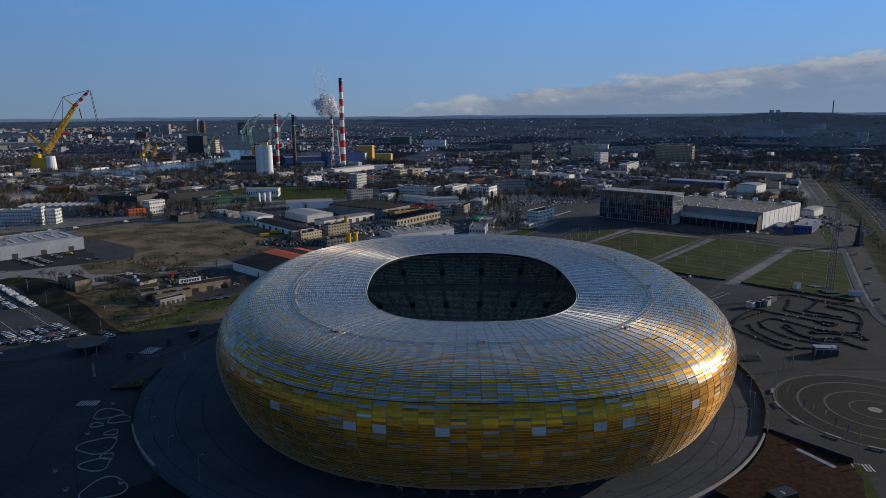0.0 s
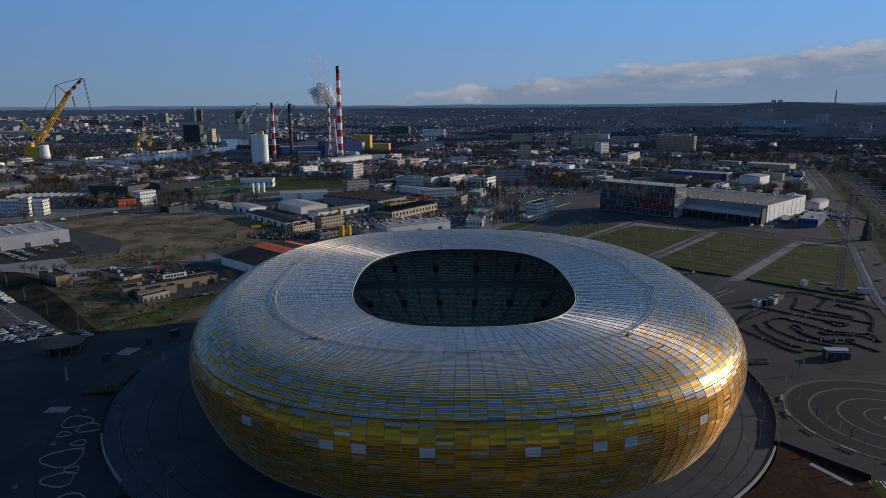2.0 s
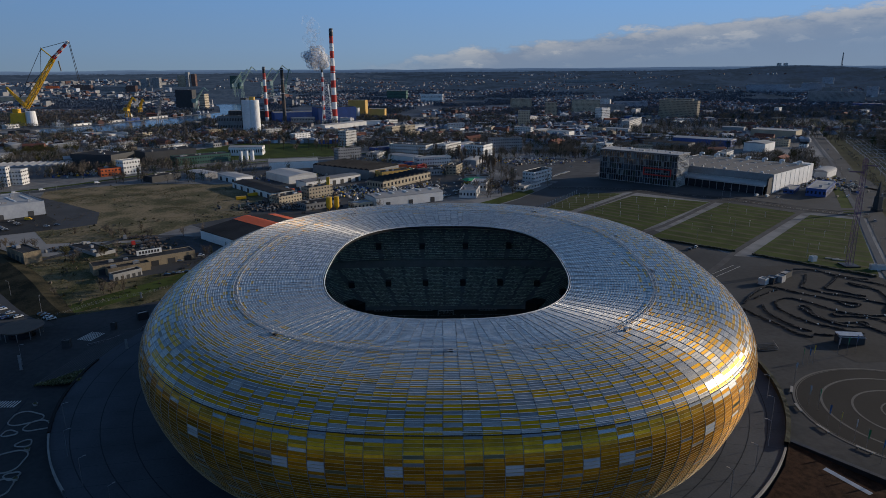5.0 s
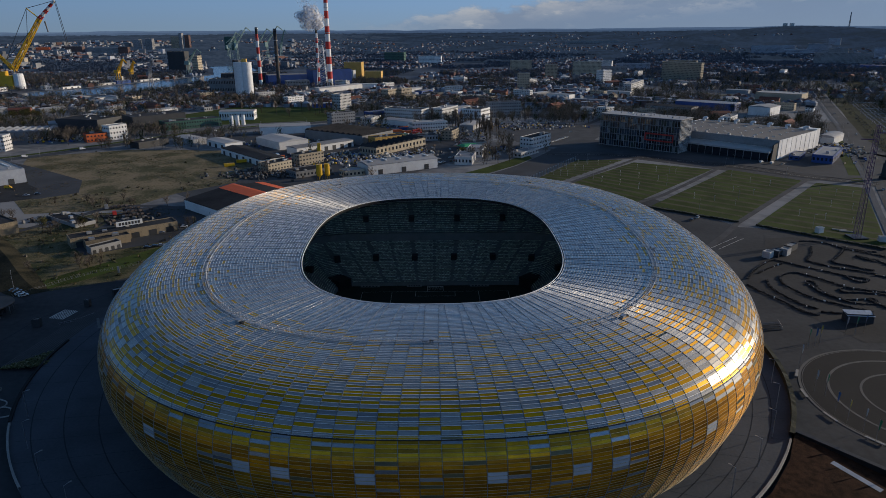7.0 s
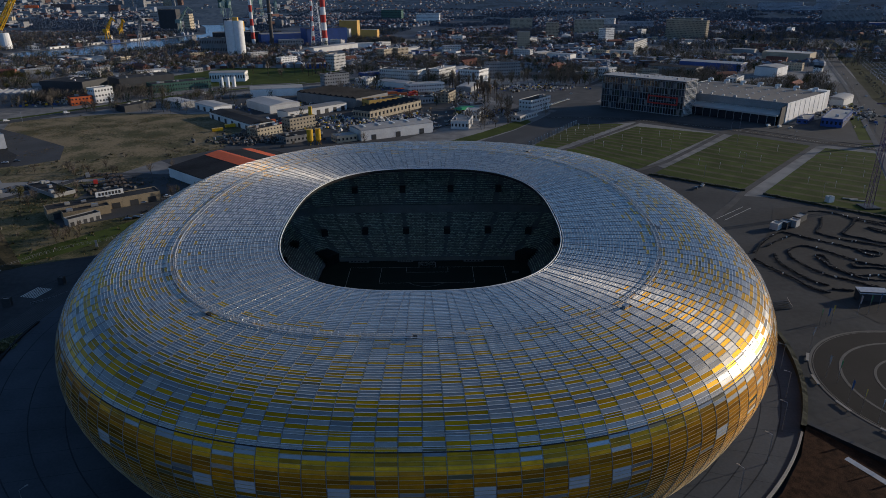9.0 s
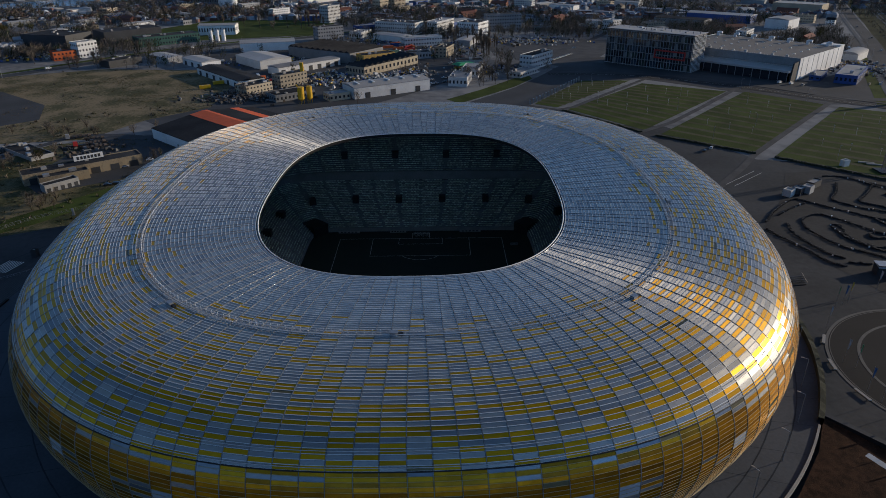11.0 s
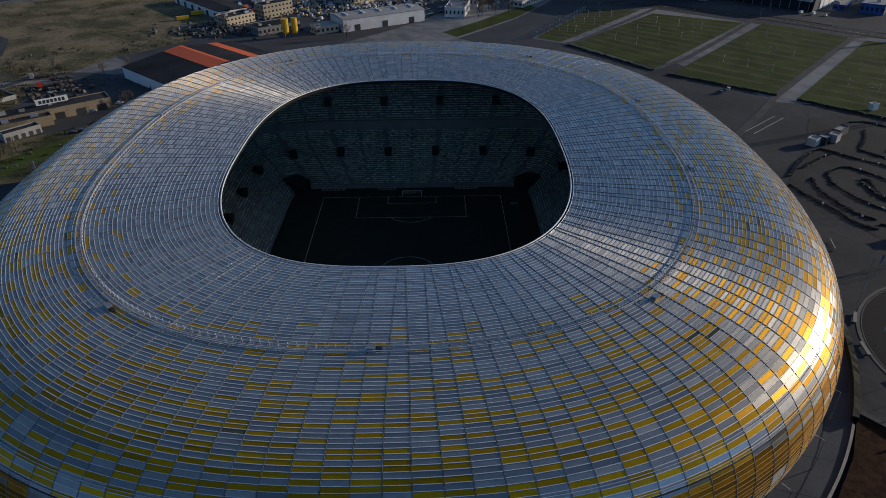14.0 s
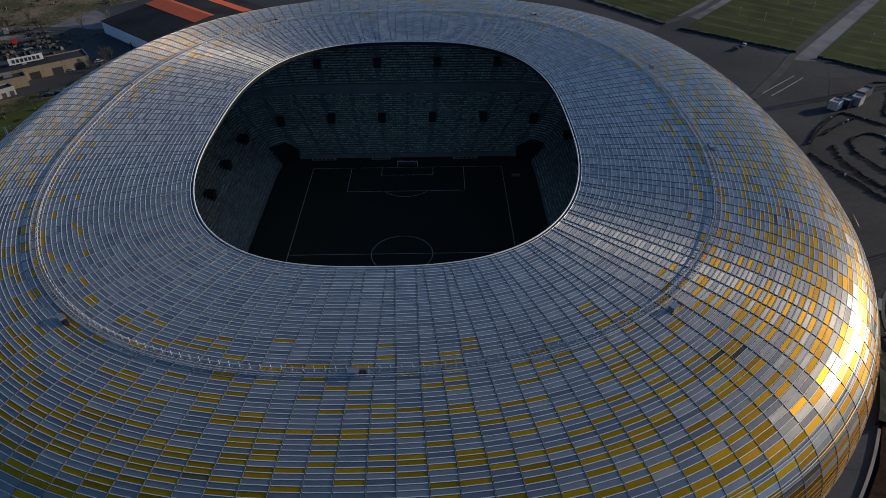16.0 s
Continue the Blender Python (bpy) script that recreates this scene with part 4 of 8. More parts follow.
tyres([(169.0, 29.5), (173.2, 28.5), (176.5, 27.4)])
tyres([(211.9, 129.4), (220.2, 129.2), (226.1, 122.9), (229.7, 115.0), (237.5, 107.2), (242.9, 101.6), (248.5, 92.6)])
tyres([(228.7, 101.9), (232.0, 98.2), (236.3, 91.1), (235.1, 81.1), (228.5, 68.6), (219.0, 55.6), (214.2, 44.7), (213.1, 39.5)])
tyres([(204.2, 53.0), (209.3, 51.8), (215.8, 51.4)])
tyres([(202.8, 50.8), (208.8, 48.0), (213.1, 39.5)])
tyres([(220.8, 73.4), (224.3, 70.8), (227.4, 67.7)])
tyres([(197.6, 42.4), (198.9, 38.4), (200.5, 32.1), (204.1, 26.0)])

# round square with pale rings
disc = ell(163, -43, 37, 37, 64)
sheet("plaza_disc", disc, Z2, M_DISC, "round dark asphalt square")
M_RING = material('ring_stone', (0.105, 0.103, 0.10), (0.078, 0.077, 0.075), 0.85, 0, 0.3, 10)
for r, w in ((37, 0.9), (36.1, 0.25), (28, 0.9), (18, 0.8), (9, 0.6)):
    s = Shape()
    arc(s, 163, -43, r, 0, 360, w, Z2 + 0.05, None, 80)
    part("ring_line", s, M_RING, bpy.data.objects["plaza_disc"], "pale paved ring")
s = Shape()
s.face([(x, y, Z2 + 0.06) for x, y in ell(163, -43, 2.6, 2.6, 24)])
part("centre_stone", s, M_CONC, bpy.data.objects["plaza_disc"])
for k in range(7):
    t = radians(150 + 22 * k)
    b = thing("concrete_bench", "low curved concrete bench at the edge of the square", "bench", pose(163 + 37.8 * math.cos(t), -43 + 37.8 * math.sin(t), Z2, 0, 0, math.degrees(t) + 90), "benches round the square")
    s = Shape()
    s.box(0, 0, 0.4, 5.5, 0.9, 0.25)
    part("seat", s, M_CONC, b)
    for e in (-2, 2):
        s = Shape()
        s.box(e, 0, 0, 0.4, 0.7, 0.4)
        part("foot", s, M_CONC, b)

# pale kerb outlines and crossing on the shaded square
play = [(-150, -39.5, 5.6, 4.6), (-142.5, -44.5, 4.6, 3.4), (-149.5, -49.5, 2.4, 1.9), (-140.5, -56, 2.4, 2.1), (-140.5, -66.5, 6.6, 6.0), (-133.5, -74, 2.2, 2.0), (-134.5, -80, 5.0, 4.2), (-124, -95, 6.8, 6.6)]
for x, y, a, b in play:
    k = thing("planting_kerb", "pale kerb ring set in the dark square", "kerb", pose(x, y, Z1, 0, 0, rnd.uniform(-15, 15)), "kerb rings")
    s = Shape()
    ring_pts = [(a * (1 + 0.13 * math.sin(3 * t + x)) * math.cos(t), b * (1 + 0.13 * math.sin(3 * t + x)) * math.sin(t), 0.14) for t in [2 * math.pi * i / 40 for i in range(40)]]
    s.ring(ring_pts, 0.26, 6)
    part("kerb", s, M_CONC, k)
for x, y in ((-152, -30), (-139, -43), (-149, -57), (-137, -60), (-146, -84), (-131, -76), (-136, -96), (-120, -92)):
    k = thing("concrete_planter", "round grey concrete planter on the square", "planter", pose(x, y, Z1), "planters")
    s = Shape()
    s.tube((0, 0, 0), (0, 0, 0.9), 0.7, 0.9, 12)
    part("bowl", s, M_CONC, k)
    s = Shape()
    s.tube((0, 0, 0.9), (0, 0, 1.15), 0.75, 0.4, 10)
    part("soil", s, M_SOIL, k)


def crossing(x, y, turn, n=8, length=5.0):
    z = pose(x, y, Z2 + 0.05, 0, 0, turn)
    c = new("crossing")
    c.matrix_world = z
    tagged(c, "white painted zebra crossing on asphalt", "road marking", "", "structure")
    for i in range(n):
        s = Shape()
        s.face([(i * 1.1 - n * .55, -length / 2, 0), (i * 1.1 - n * .55 + .55, -length / 2, 0), (i * 1.1 - n * .55 + .55, length / 2, 0), (i * 1.1 - n * .55, length / 2, 0)])
        part("bar", s, M_LINE, c)


crossing(-163, -29, 0)
crossing(129, -87, -10)
crossing(-164, 34.8, -14, 7, 9.5)

# stairs and planted bank at the terrace
st = thing("terrace_stairs", "wide grey stairs fanning up to the terrace", "stairs", pose(0, 0, 0))
for i in range(13):
    a, b = [[Vector((p[0] + (q[0] - p[0]) * k, p[1] + (q[1] - p[1]) * k)) for p, q in (((-162.2, -14), (-143.4, -10)), ((-155.5, 42), (-141, 37)))] for k in (i / 13, 1.0 if i == 12 else (i + 1.06) / 13)]
    s = Shape()
    c4 = [(a[0].x, a[0].y), (b[0].x, b[0].y), (b[1].x, b[1].y), (a[1].x, a[1].y)]
    s.mesh8([(x, y, GROUND) for x, y in c4] + [(x, y, GROUND + 0.177 * (i + 1) - (0.004 if i == 12 else 0)) for x, y in c4])
    step = part("step", s, M_PLAZA, st)
    s = Shape()
    d = (a[1] - a[0]).normalized()
    zt = GROUND + 0.177 * (i + 1) + 0.004
    s.face([(a[0].x, a[0].y, zt), (a[0].x + d.y * .5, a[0].y - d.x * .5, zt), (a[1].x + d.y * .5, a[1].y - d.x * .5, zt), (a[1].x, a[1].y, zt)])
    part("nosing", s, M_PATH, step, "pale nosing strip")
# drains across the square
for pts in ([(-172.8, 31), (-174.6, 16), (-176, 2), (-173.5, -26), (-168.3, -54), (-160, -78), (-149.4, -100)], [(-158, -24.4), (-154, -45.4), (-151.7, -56), (-143, -78), (-129.6, -99.6)], [(-153.5, 64.6), (-160, 52), (-172.8, 31)]):
    ribbon("drain", curve_through(pts), 0.6, Z1 + 0.03, M_JOINT, "dark drain slot across the square")
sheet("ramp", [(-108, -87), (-84, -102), (-70, -125), (-135, -125), (-122, -101)], Z2, M_DISC, "dark ramp below the terrace")
# bark bank, ramp wall and gate below the terrace
s = Shape()
bank = [(109, -63), (101, -76), (89, -90), (72, -103)]
low = [(128, -84), (126, -96), (118, -110), (96, -130)]
s.grid([[(x, y, -0.05) for x, y in bank], [((x + p) / 2, (y + q) / 2, -1.1) for (x, y), (p, q) in zip(bank, low)], [(x, y, GROUND + 0.08) for x, y in low]], flip=False)
part("bank", s, M_MULCH, None, "sloping bank covered with brown bark mulch", kind="structure")
s = Shape()
s.mesh8([(109, -63.6, GROUND), (128, -84.6, GROUND), (129, -83.4, GROUND), (110, -62.4, GROUND), (109, -63.6, 0.6), (128, -84.6, -0.2), (129, -83.4, -0.2), (110, -62.4, 0.6)])
tagged(part("ramp_wall", s, M_BLACK), "dark retaining wall beside the bank", "wall")
s = Shape()
s.mesh8([(112, -77, -1.6), (119, -88.5, -2.2), (120.6, -87.5, -2.2), (113.6, -76, -1.6), (112, -77, -0.7), (119, -88.5, -1.5), (120.6, -87.5, -1.5), (113.6, -76, -0.7)])
tagged(part("concrete_slab", s, M_STEEL), "long grey metal hatch set in the bank", "slab")
sheet("lawn", [(128, -84), (130.5, -86), (121, -112), (117, -111)], Z3, M_GRASS, "narrow strip of green grass")
g = thing("gate_portal", "black gate portal with a white painted number", "gate", pose(92, -106.5, -2.2, 0, 0, 20))
s = Shape()
s.box(0, 0, 0, 9, 5, 3.4, top=0.94)
part("canopy", s, M_BLACK, g)
t = bpy.data.curves.new("gate_number", "FONT")
t.body, t.size, t.extrude = "3", 2.4, 0.02
t.materials.append(M_WHITE)
o = new("number", t)
o.parent, o.matrix_basis = g, pose(-0.9, -1.2, 3.44)

# dark grassy bank between car park and waste ground, white bay lines on the car park
berm = [[(-350, 176), (-318, 168), (-281, 127), (-252, 102), (-224, 74), (-200, 52)], [(-345, 188), (-312, 186), (-270, 146), (-236, 110), (-210, 80), (-190, 60)], [(-343, 200), (-306, 192), (-262, 150), (-228, 114), (-203, 84), (-185, 64)]]
s = Shape()
s.grid([[(x, y, GROUND + z) for x, y, z in ((x, y, -0.1 + top * math.sin(math.pi * i / (len(line) - 1)) ** 0.5) for i, (x, y) in enumerate(line))] for line, top in zip([curve_through(row) for row in berm], (0.1, 3.0, 0.1))])
part("ground_bank", s, M_BANK, None, "dark grassy bank beside the car park", kind="structure")
lot = bpy.data.objects["road.001"]
for k in range(4):
    s = Shape()
    o = k * 17.0
    stripe(s, -325 - o * .72, 158 - o * .70, -222 - o * .72, 60 - o * .70, 0.25, Z2 + 0.05)
    part("bay_line", s, M_LINE, lot)
for k in range(34):
    s = Shape()
    x, y = -316 + 2.75 * k, 152 - 2.6 * k
    stripe(s, x, y, x - 3.4, y - 3.5, 0.2, Z2 + 0.05)
    part("bay_line", s, M_LINE, lot)


def fence(pts, step=3.0, h=1.6, label="grey steel fence along the square"):
    f = thing("fence", label, "fence", pose(0, 0, 0), "fences")
    line = []
    for (x0, y0), (x1, y1) in zip(pts, pts[1:]):
        n = max(1, int(math.hypot(x1 - x0, y1 - y0) / step))
        line += [(x0 + (x1 - x0) * k / n, y0 + (y1 - y0) * k / n) for k in range(n)]
    for x, y in line:
        s = Shape()
        s.box(x, y, GROUND, 0.09, 0.09, h)
        part("post", s, M_RIB, f)
    for zz in (0.3, 0.9, h - 0.08):
        s = Shape()
        s.ring([(x, y, GROUND + zz) for x, y in line], 0.03, 4, closed=False)
        part("rail", s, M_RIB, f)


fence([(-205, 47), (-199.2, 55.9), (-192.3, 65.1), (-186, 76.6), (-175.5, 87.9), (-162.8, 95.7), (-154.4, 108.2), (-138, 130)])
fence([(-160.4, 24), (-153.7, 29.5), (-149.7, 36), (-145, 41), (-142.5, 57), (-135, 80)], 2.0, 1.1, "row of low steel barriers near the stairs")
fence([(268, 128), (252, 92), (248, 60), (230, 10)], 4.0, 2.2, "steel mesh fence round the kart track")

# lanes and kerbs in front of the exhibition hall
LANE = curve_through([(110, 415), (150, 412), (196, 398), (262, 352), (310, 303), (348, 270)])
ribbon("road", [(x, y) for x, y in LANE], 9, Z3 + 0.09, M_ASPHALT, "dark lane past the lawns")
for off, w, mat, lab in ((5.2, 0.8, M_PATH, "pale kerb along the lane"), (-5.2, 0.8, M_PATH, "pale kerb along the lane"), (12, 4.0, M_PATH, "pale footway along the lane"), (0, 0.25, M_LINE, "white centre line of the lane")):
    ribbon("kerb", [(x + off * .6, y + off * .8) for x, y in LANE], w, Z3 + 0.15, mat, lab)

# gantries carrying the wires over the railway
for i in range(6, len(MAIN) - 6, 2):
    (x0, y0), (x1, y1) = MAIN[i], MAIN[i + 1]
    d = Vector((x1 - x0, y1 - y0)).normalized()
    c = Vector((x0 + 51, y0 - 12))
    g = thing("catenary_gantry", "grey steel gantry over the railway tracks", "gantry", pose(c.x, c.y, Z1, 0, 0, math.degrees(math.atan2(d.y, d.x)) + 90), "railway gantries")
    for e in (-21, 0, 21):
        s = Shape()
        s.tube((e, 0, 0), (e, 0, 9.5), 0.22, 0.16, 6)
        part("post", s, M_STEEL, g)
    s = Shape()
    s.box(0, 0, 8.6, 42.6, 0.35, 0.4)
    part("beam", s, M_STEEL, g)
wires = thing("overhead_wire", "thin overhead wires above the railway", "wire", pose(0, 0, 0))
for off in (0, 6, 14, 20, 28, 34):
    s = Shape()
    s.ring([(x + 34 + off, y - 12, Z1 + 7.4) for x, y in MAIN], 0.06, 4, closed=False)
    part("wire", s, M_BLACK, wires)

sheet("ground_verge", [(340, 258), (372, 318), (440, 430), (520, 590), (640, 830), (780, 1120), (1000, 1120), (760, 760), (600, 470), (470, 230), (330, 20), (262, 20), (276, 110)], Z1 - 0.03, M_VERGE, "rough dark grass beside the road and railway")
ribbon("lawn", [(x - 17, y + 6) for x, y in MAIN[20:34]], 9, Z2 + 0.03, M_GRASS, "green verge beside the road")
# ---- town materials ----
W_WHITE = material("wall_white", (0.72, 0.71, 0.68), (0.58, 0.57, 0.55), 0.8, 0, 0.08, 10, 0.05, 0.30)
W_BEIGE = material("wall_beige", (0.46, 0.39, 0.28), (0.36, 0.30, 0.22), 0.85, 0, 0.08, 10, 0.05, 0.18)
F_BRICK = material("far_brick_wall", (0.20, 0.125, 0.105), (0.15, 0.10, 0.09), 0.9, 0, 0.05, 10, 0.0, 0.15, spec=0.1)
# pale and tan walls with distance haze put into the base colour
W_FAR = material("hazed_pale_wall", (0.40, 0.43, 0.48), (0.31, 0.335, 0.38), 0.9, 0, 0.05, 10, 0.0, 0.15, spec=0.1)
W_FARTAN = material("hazed_tan_wall", (0.33, 0.325, 0.32), (0.25, 0.25, 0.255), 0.9, 0, 0.05, 10, 0.0, 0.15, spec=0.1)
# blotchy old beige render, darkened to hold the shade on the near sides
W_OLDSHADE = material("old_shaded_render", (0.27, 0.215, 0.14), (0.14, 0.115, 0.08), 0.9, 0, 0.12, 12, 0.1, 0.1, lo=0.64, hi=0.86)
W_GREY = material("wall_grey", (0.30, 0.30, 0.30), (0.22, 0.22, 0.22), 0.85, 0, 0.08, 10, 0.05, 0.25)
W_BRICK = material("wall_brick", (0.30, 0.13, 0.08), (0.22, 0.10, 0.07), 0.9, 0, 0.1, 20, 0.05, 0.2)
W_DARK = material("wall_dark", (0.035, 0.037, 0.042), (0.025, 0.027, 0.03), 0.6, 0, 0.1, 10, 0, 0.2)
W_BLUE = material("wall_blue", (0.035, 0.09, 0.30), (0.025, 0.07, 0.22), 0.6, 0, 0.08, 10, 0, 0.15)
W_YELLOW = material("wall_yellow", (0.62, 0.38, 0.10), (0.52, 0.31, 0.08), 0.8, 0, 0.08, 10, 0, 0.1)
W_ORANGE = material("wall_orange", (0.62, 0.13, 0.03), (0.5, 0.10, 0.025), 0.7, 0, 0.1, 10, 0, 0.1)
W_GREEN = material("wall_green", (0.04, 0.12, 0.09), (0.03, 0.09, 0.07), 0.6, 0, 0.1, 10, 0, 0.1)
R_GREY = material("roof_grey", (0.31, 0.31, 0.31), (0.20, 0.20, 0.205), 0.85, 0, 0.05, 14, 0.1, 0.3)
R_PALE = material("roof_pale", (0.42, 0.41, 0.40), (0.32, 0.315, 0.31), 0.8, 0, 0.04, 14, 0.1, 0.15)
R_HALL = material("roof_membrane", (0.17, 0.155, 0.14), (0.13, 0.12, 0.11), 0.85, 0, 0.04, 14, 0.1)
R_BLACK = material("roof_felt", (0.052, 0.052, 0.054), (0.024, 0.024, 0.026), 0.9, 0, 0.06, 14, 0.1, 0.35, spec=0.12)
R_RED = material("roof_tile_red", (0.20, 0.065, 0.04), (0.13, 0.045, 0.03), 0.85, 0, 0.2, 10, 0.1, 0.3)
R_BROWN = material("roof_brown", (0.10, 0.075, 0.06), (0.07, 0.055, 0.045), 0.85, 0, 0.2, 10, 0.1, 0.3)
R_ORANGE = material("roof_orange", (0.82, 0.14, 0.03), (0.66, 0.11, 0.025), 0.7, 0, 0.05, 10, 0, 0.0)
P_RED = material("paint_red", (0.52, 0.03, 0.02), (0.42, 0.025, 0.02), 0.6, 0, 0.1, 10)
P_YELLOW = material("crane_yellow", (0.72, 0.42, 0.01), (0.6, 0.33, 0.01), 0.5, 0, 0.1, 10)
P_PURPLE = material("mast_paint", (0.13, 0.07, 0.16), (0.10, 0.05, 0.12), 0.6, 0, 0.3, 10)
P_GREEN = material("sheet_green", (0.03, 0.34, 0.14), (0.03, 0.27, 0.11), 0.7, 0, 0.2, 8)
P_PALEGREEN = material("crane_green", (0.22, 0.33, 0.31), (0.17, 0.26, 0.25), 0.6, 0, 0.2, 8)

TAKEN = []          # circles kept free of scattered things


def building(label, x, y, w, d, h, turn, wall, roof, floors=0, style="flat", bays=0, units=2, name="building", category="building", gates=0, base=GROUND, skylights=0, group=""):
    t = thing(name, label, category, pose(x, y, base, 0, 0, turn), group)
    TAKEN.append((x, y, 0.5 * math.hypot(w, d) + 3))
    s = Shape()
    # plan of the wall with its piers, one closed line
    plan = []
    for length, off, side in ((w, d, 0), (d, w, 1), (w, d, 2), (d, w, 3)):
        n = max(2, bays if bays and side % 2 == 0 else int(length / 3.2)) if floors else 0
        run = [(-length / 2, 0.0)]
        for i in range(n):
            c, pw = -length / 2 + length * (i + 0.5) / n, length / n * 0.24
            run += [(c - pw, 0.08), (c - pw, 0.0), (c + pw, 0.0), (c + pw, 0.08)]
        for u, o in run:
            p = (u, -off / 2 - (o if n else 0))
            for k in range(side):
                p = (-p[1], p[0])
            plan.append(p)
    k = len(plan)
    s.v = [(x, y, 0) for x, y in plan] + [(x, y, h + (.7 if style == "flat" else 0)) for x, y in plan]
    s.f = [(i, (i + 1) % k, k + (i + 1) % k, k + i) for i in range(k)]
    if style == "flat":
        s.v += [(min(max(x, .3 - w / 2), w / 2 - .3), min(max(y, .3 - d / 2), d / 2 - .3), z) for z in (h + .7, h) for x, y in plan]
        s.f += [(q * k + i, q * k + (i + 1) % k, (q + 1) * k + (i + 1) % k, (q + 1) * k + i) for q in (1, 2) for i in range(k)]
    else:
        s.f.append(tuple(range(k, 2 * k)))
    s.m = [0] * len(s.f)
    part("wall", s, wall, t)
    s = Shape()
    if style == "flat":
        s.box(0, 0, h + .004, w - .62, d - .62, 0.25)
    elif style == "gable":
        r = min(w, d) * 0.28
        e = 0.4
        if w >= d:
            q = [(-w / 2 - e, -d / 2 - e, h), (w / 2 + e, -d / 2 - e, h), (w / 2 + e, 0, h + r), (-w / 2 - e, 0, h + r), (w / 2 + e, d / 2 + e, h), (-w / 2 - e, d / 2 + e, h)]
        else:
            q = [(w / 2 + e, -d / 2 - e, h), (w / 2 + e, d / 2 + e, h), (0, d / 2 + e, h + r), (0, -d / 2 - e, h + r), (-w / 2 - e, d / 2 + e, h), (-w / 2 - e, -d / 2 - e, h)]
        s.face([q[0], q[1], q[2], q[3]])
        s.face([q[3], q[2], q[4], q[5]])
        s.face([q[1], q[4], q[2]])
        s.face([q[5], q[0], q[3]])
        s.face([q[0], q[5], q[4], q[1]])
    elif style == "low":
        q = 0.06 * d
        rows = []
        for i in range(7):
            yy = -d / 2 - .3 + (d + .6) * i / 6
            zz = h + q * (1 - abs(i - 3) / 3)
            rows.append([(-w / 2 - .3, yy, zz + .02), (w / 2 + .3, yy, zz + .02)])
        s.grid(rows, flip=True)
        for e in (-1, 1):
            s.face([(e * (w / 2 + .3), -d / 2 - .3, h), (e * (w / 2 + .3), d / 2 + .3, h), (e * (w / 2 + .3), 0, h + q)])
        s.box(0, 0, h - .3, w + .6, d + .6, .3)
    elif style == "barrel":
        rows = []
        for i in range(11):
            a = math.pi * i / 10
            rows.append([(-w / 2 - .3, -math.cos(a) * (d / 2 + .3), h + math.sin(a) * d * .16), (w / 2 + .3, -math.cos(a) * (d / 2 + .3), h + math.sin(a) * d * .16)])
        s.grid(rows, flip=True)
        for e in (-1, 1):
            s.face([(e * (w / 2 + .28), -math.cos(math.pi * i / 10) * d / 2, h + math.sin(math.pi * i / 10) * d * .155) for i in range(11)])
    elif style == "saw":
        n = max(4, int(w / 8))
        for i in range(n):
            x0, x1 = -w / 2 + w * i / n, -w / 2 + w * (i + 1) / n
            xm = (x0 + x1) / 2
            for a, b in (((x0, h), (xm, h + 2.2)), ((xm, h + 2.2), (x1, h))):
                s.face([(a[0], -d / 2, a[1]), (b[0], -d / 2, b[1]), (b[0], d / 2, b[1]), (a[0], d / 2, a[1])][::-1])
            for yy in (-d / 2, d / 2):
                s.face([(x0, yy, h), (x1, yy, h), (xm, yy, h + 2.2)])
    rf = part("roof", s, roof, t)
    for f in range(floors):
        fh = h / floors
        q = Shape()
        q.box(0, 0, f * fh + fh * 0.34, w + 0.06, d + 0.06, fh * 0.38)
        part("window_band", q, M_GLASS, t)
    for i in range(gates):
        s = Shape()
        c = -w / 2 + w * (i + 0.5) / gates
        s.box(c, -d / 2 - 0.02, 0, min(4.5, w / gates * 0.55), 0.16, min(4.5, h * 0.65))
        part("gate", s, W_DARK if wall != W_DARK else W_GREY, t)
    for i in range(skylights):
        s = Shape()
        c = -w / 2 + w * (i + 0.5) / skylights
        s.box(c, 0, h + (0.26 if style == "flat" else 0.06 * d), 1.6, d * 0.5, 0.5, top=0.8)
        part("skylight", s, M_WHITE, rf)
    for i in range(units if style == "flat" else 0):
        s = Shape()
        uw, ud = rnd.uniform(1.5, 4), rnd.uniform(1.5, 3)
        s.box(rnd.uniform(-.38, .38) * w, rnd.uniform(-.35, .35) * d, h + .26, uw, ud, rnd.uniform(.8, 2.2), top=0.93)
        part("roof_unit", s, rnd.choice((M_STEEL, M_RIB, M_CONC)), rf)
    if style == "gable" and w < 30:
        s = Shape()
        s.box(w * .2, d * .05, h, 0.9, 0.9, min(w, d) * .28 + 1.2)
        part("chimney", s, W_BRICK, rf)
    return t


# ---- left of the field ----
building("long pale grey metal warehouse with a flat roof", -386, 304, 67, 62, 11, 47, W_FAR, R_GREY, gates=3, units=9, skylights=6)
building("white four-storey office block with ribbon windows", -483, 462, 64, 15, 16, 4, W_WHITE, R_PALE, 4)
building("white stair tower of the office block", -466, 452, 10, 9, 20, 4, W_WHITE, R_PALE, 5, units=1)
building("large black flat-roofed metal warehouse", -432, 598, 62, 40, 17, -16, W_DARK, R_BLACK, units=5)
building("black warehouse with a beige end wall", -368, 640, 68, 36, 16, 44, W_DARK, R_BLACK, units=5)
building("orange two-storey workshop with a flat roof", -388, 522, 22, 14, 8.6, 39, W_ORANGE, R_BLACK, 2)
building("white three-storey office with square windows", -372, 537, 22, 14, 16, 57, W_WHITE, R_PALE, 3)
building("long dark green glazed office", -318, 630, 72, 25, 10, 39, W_GREEN, R_BLACK, 2, units=7)
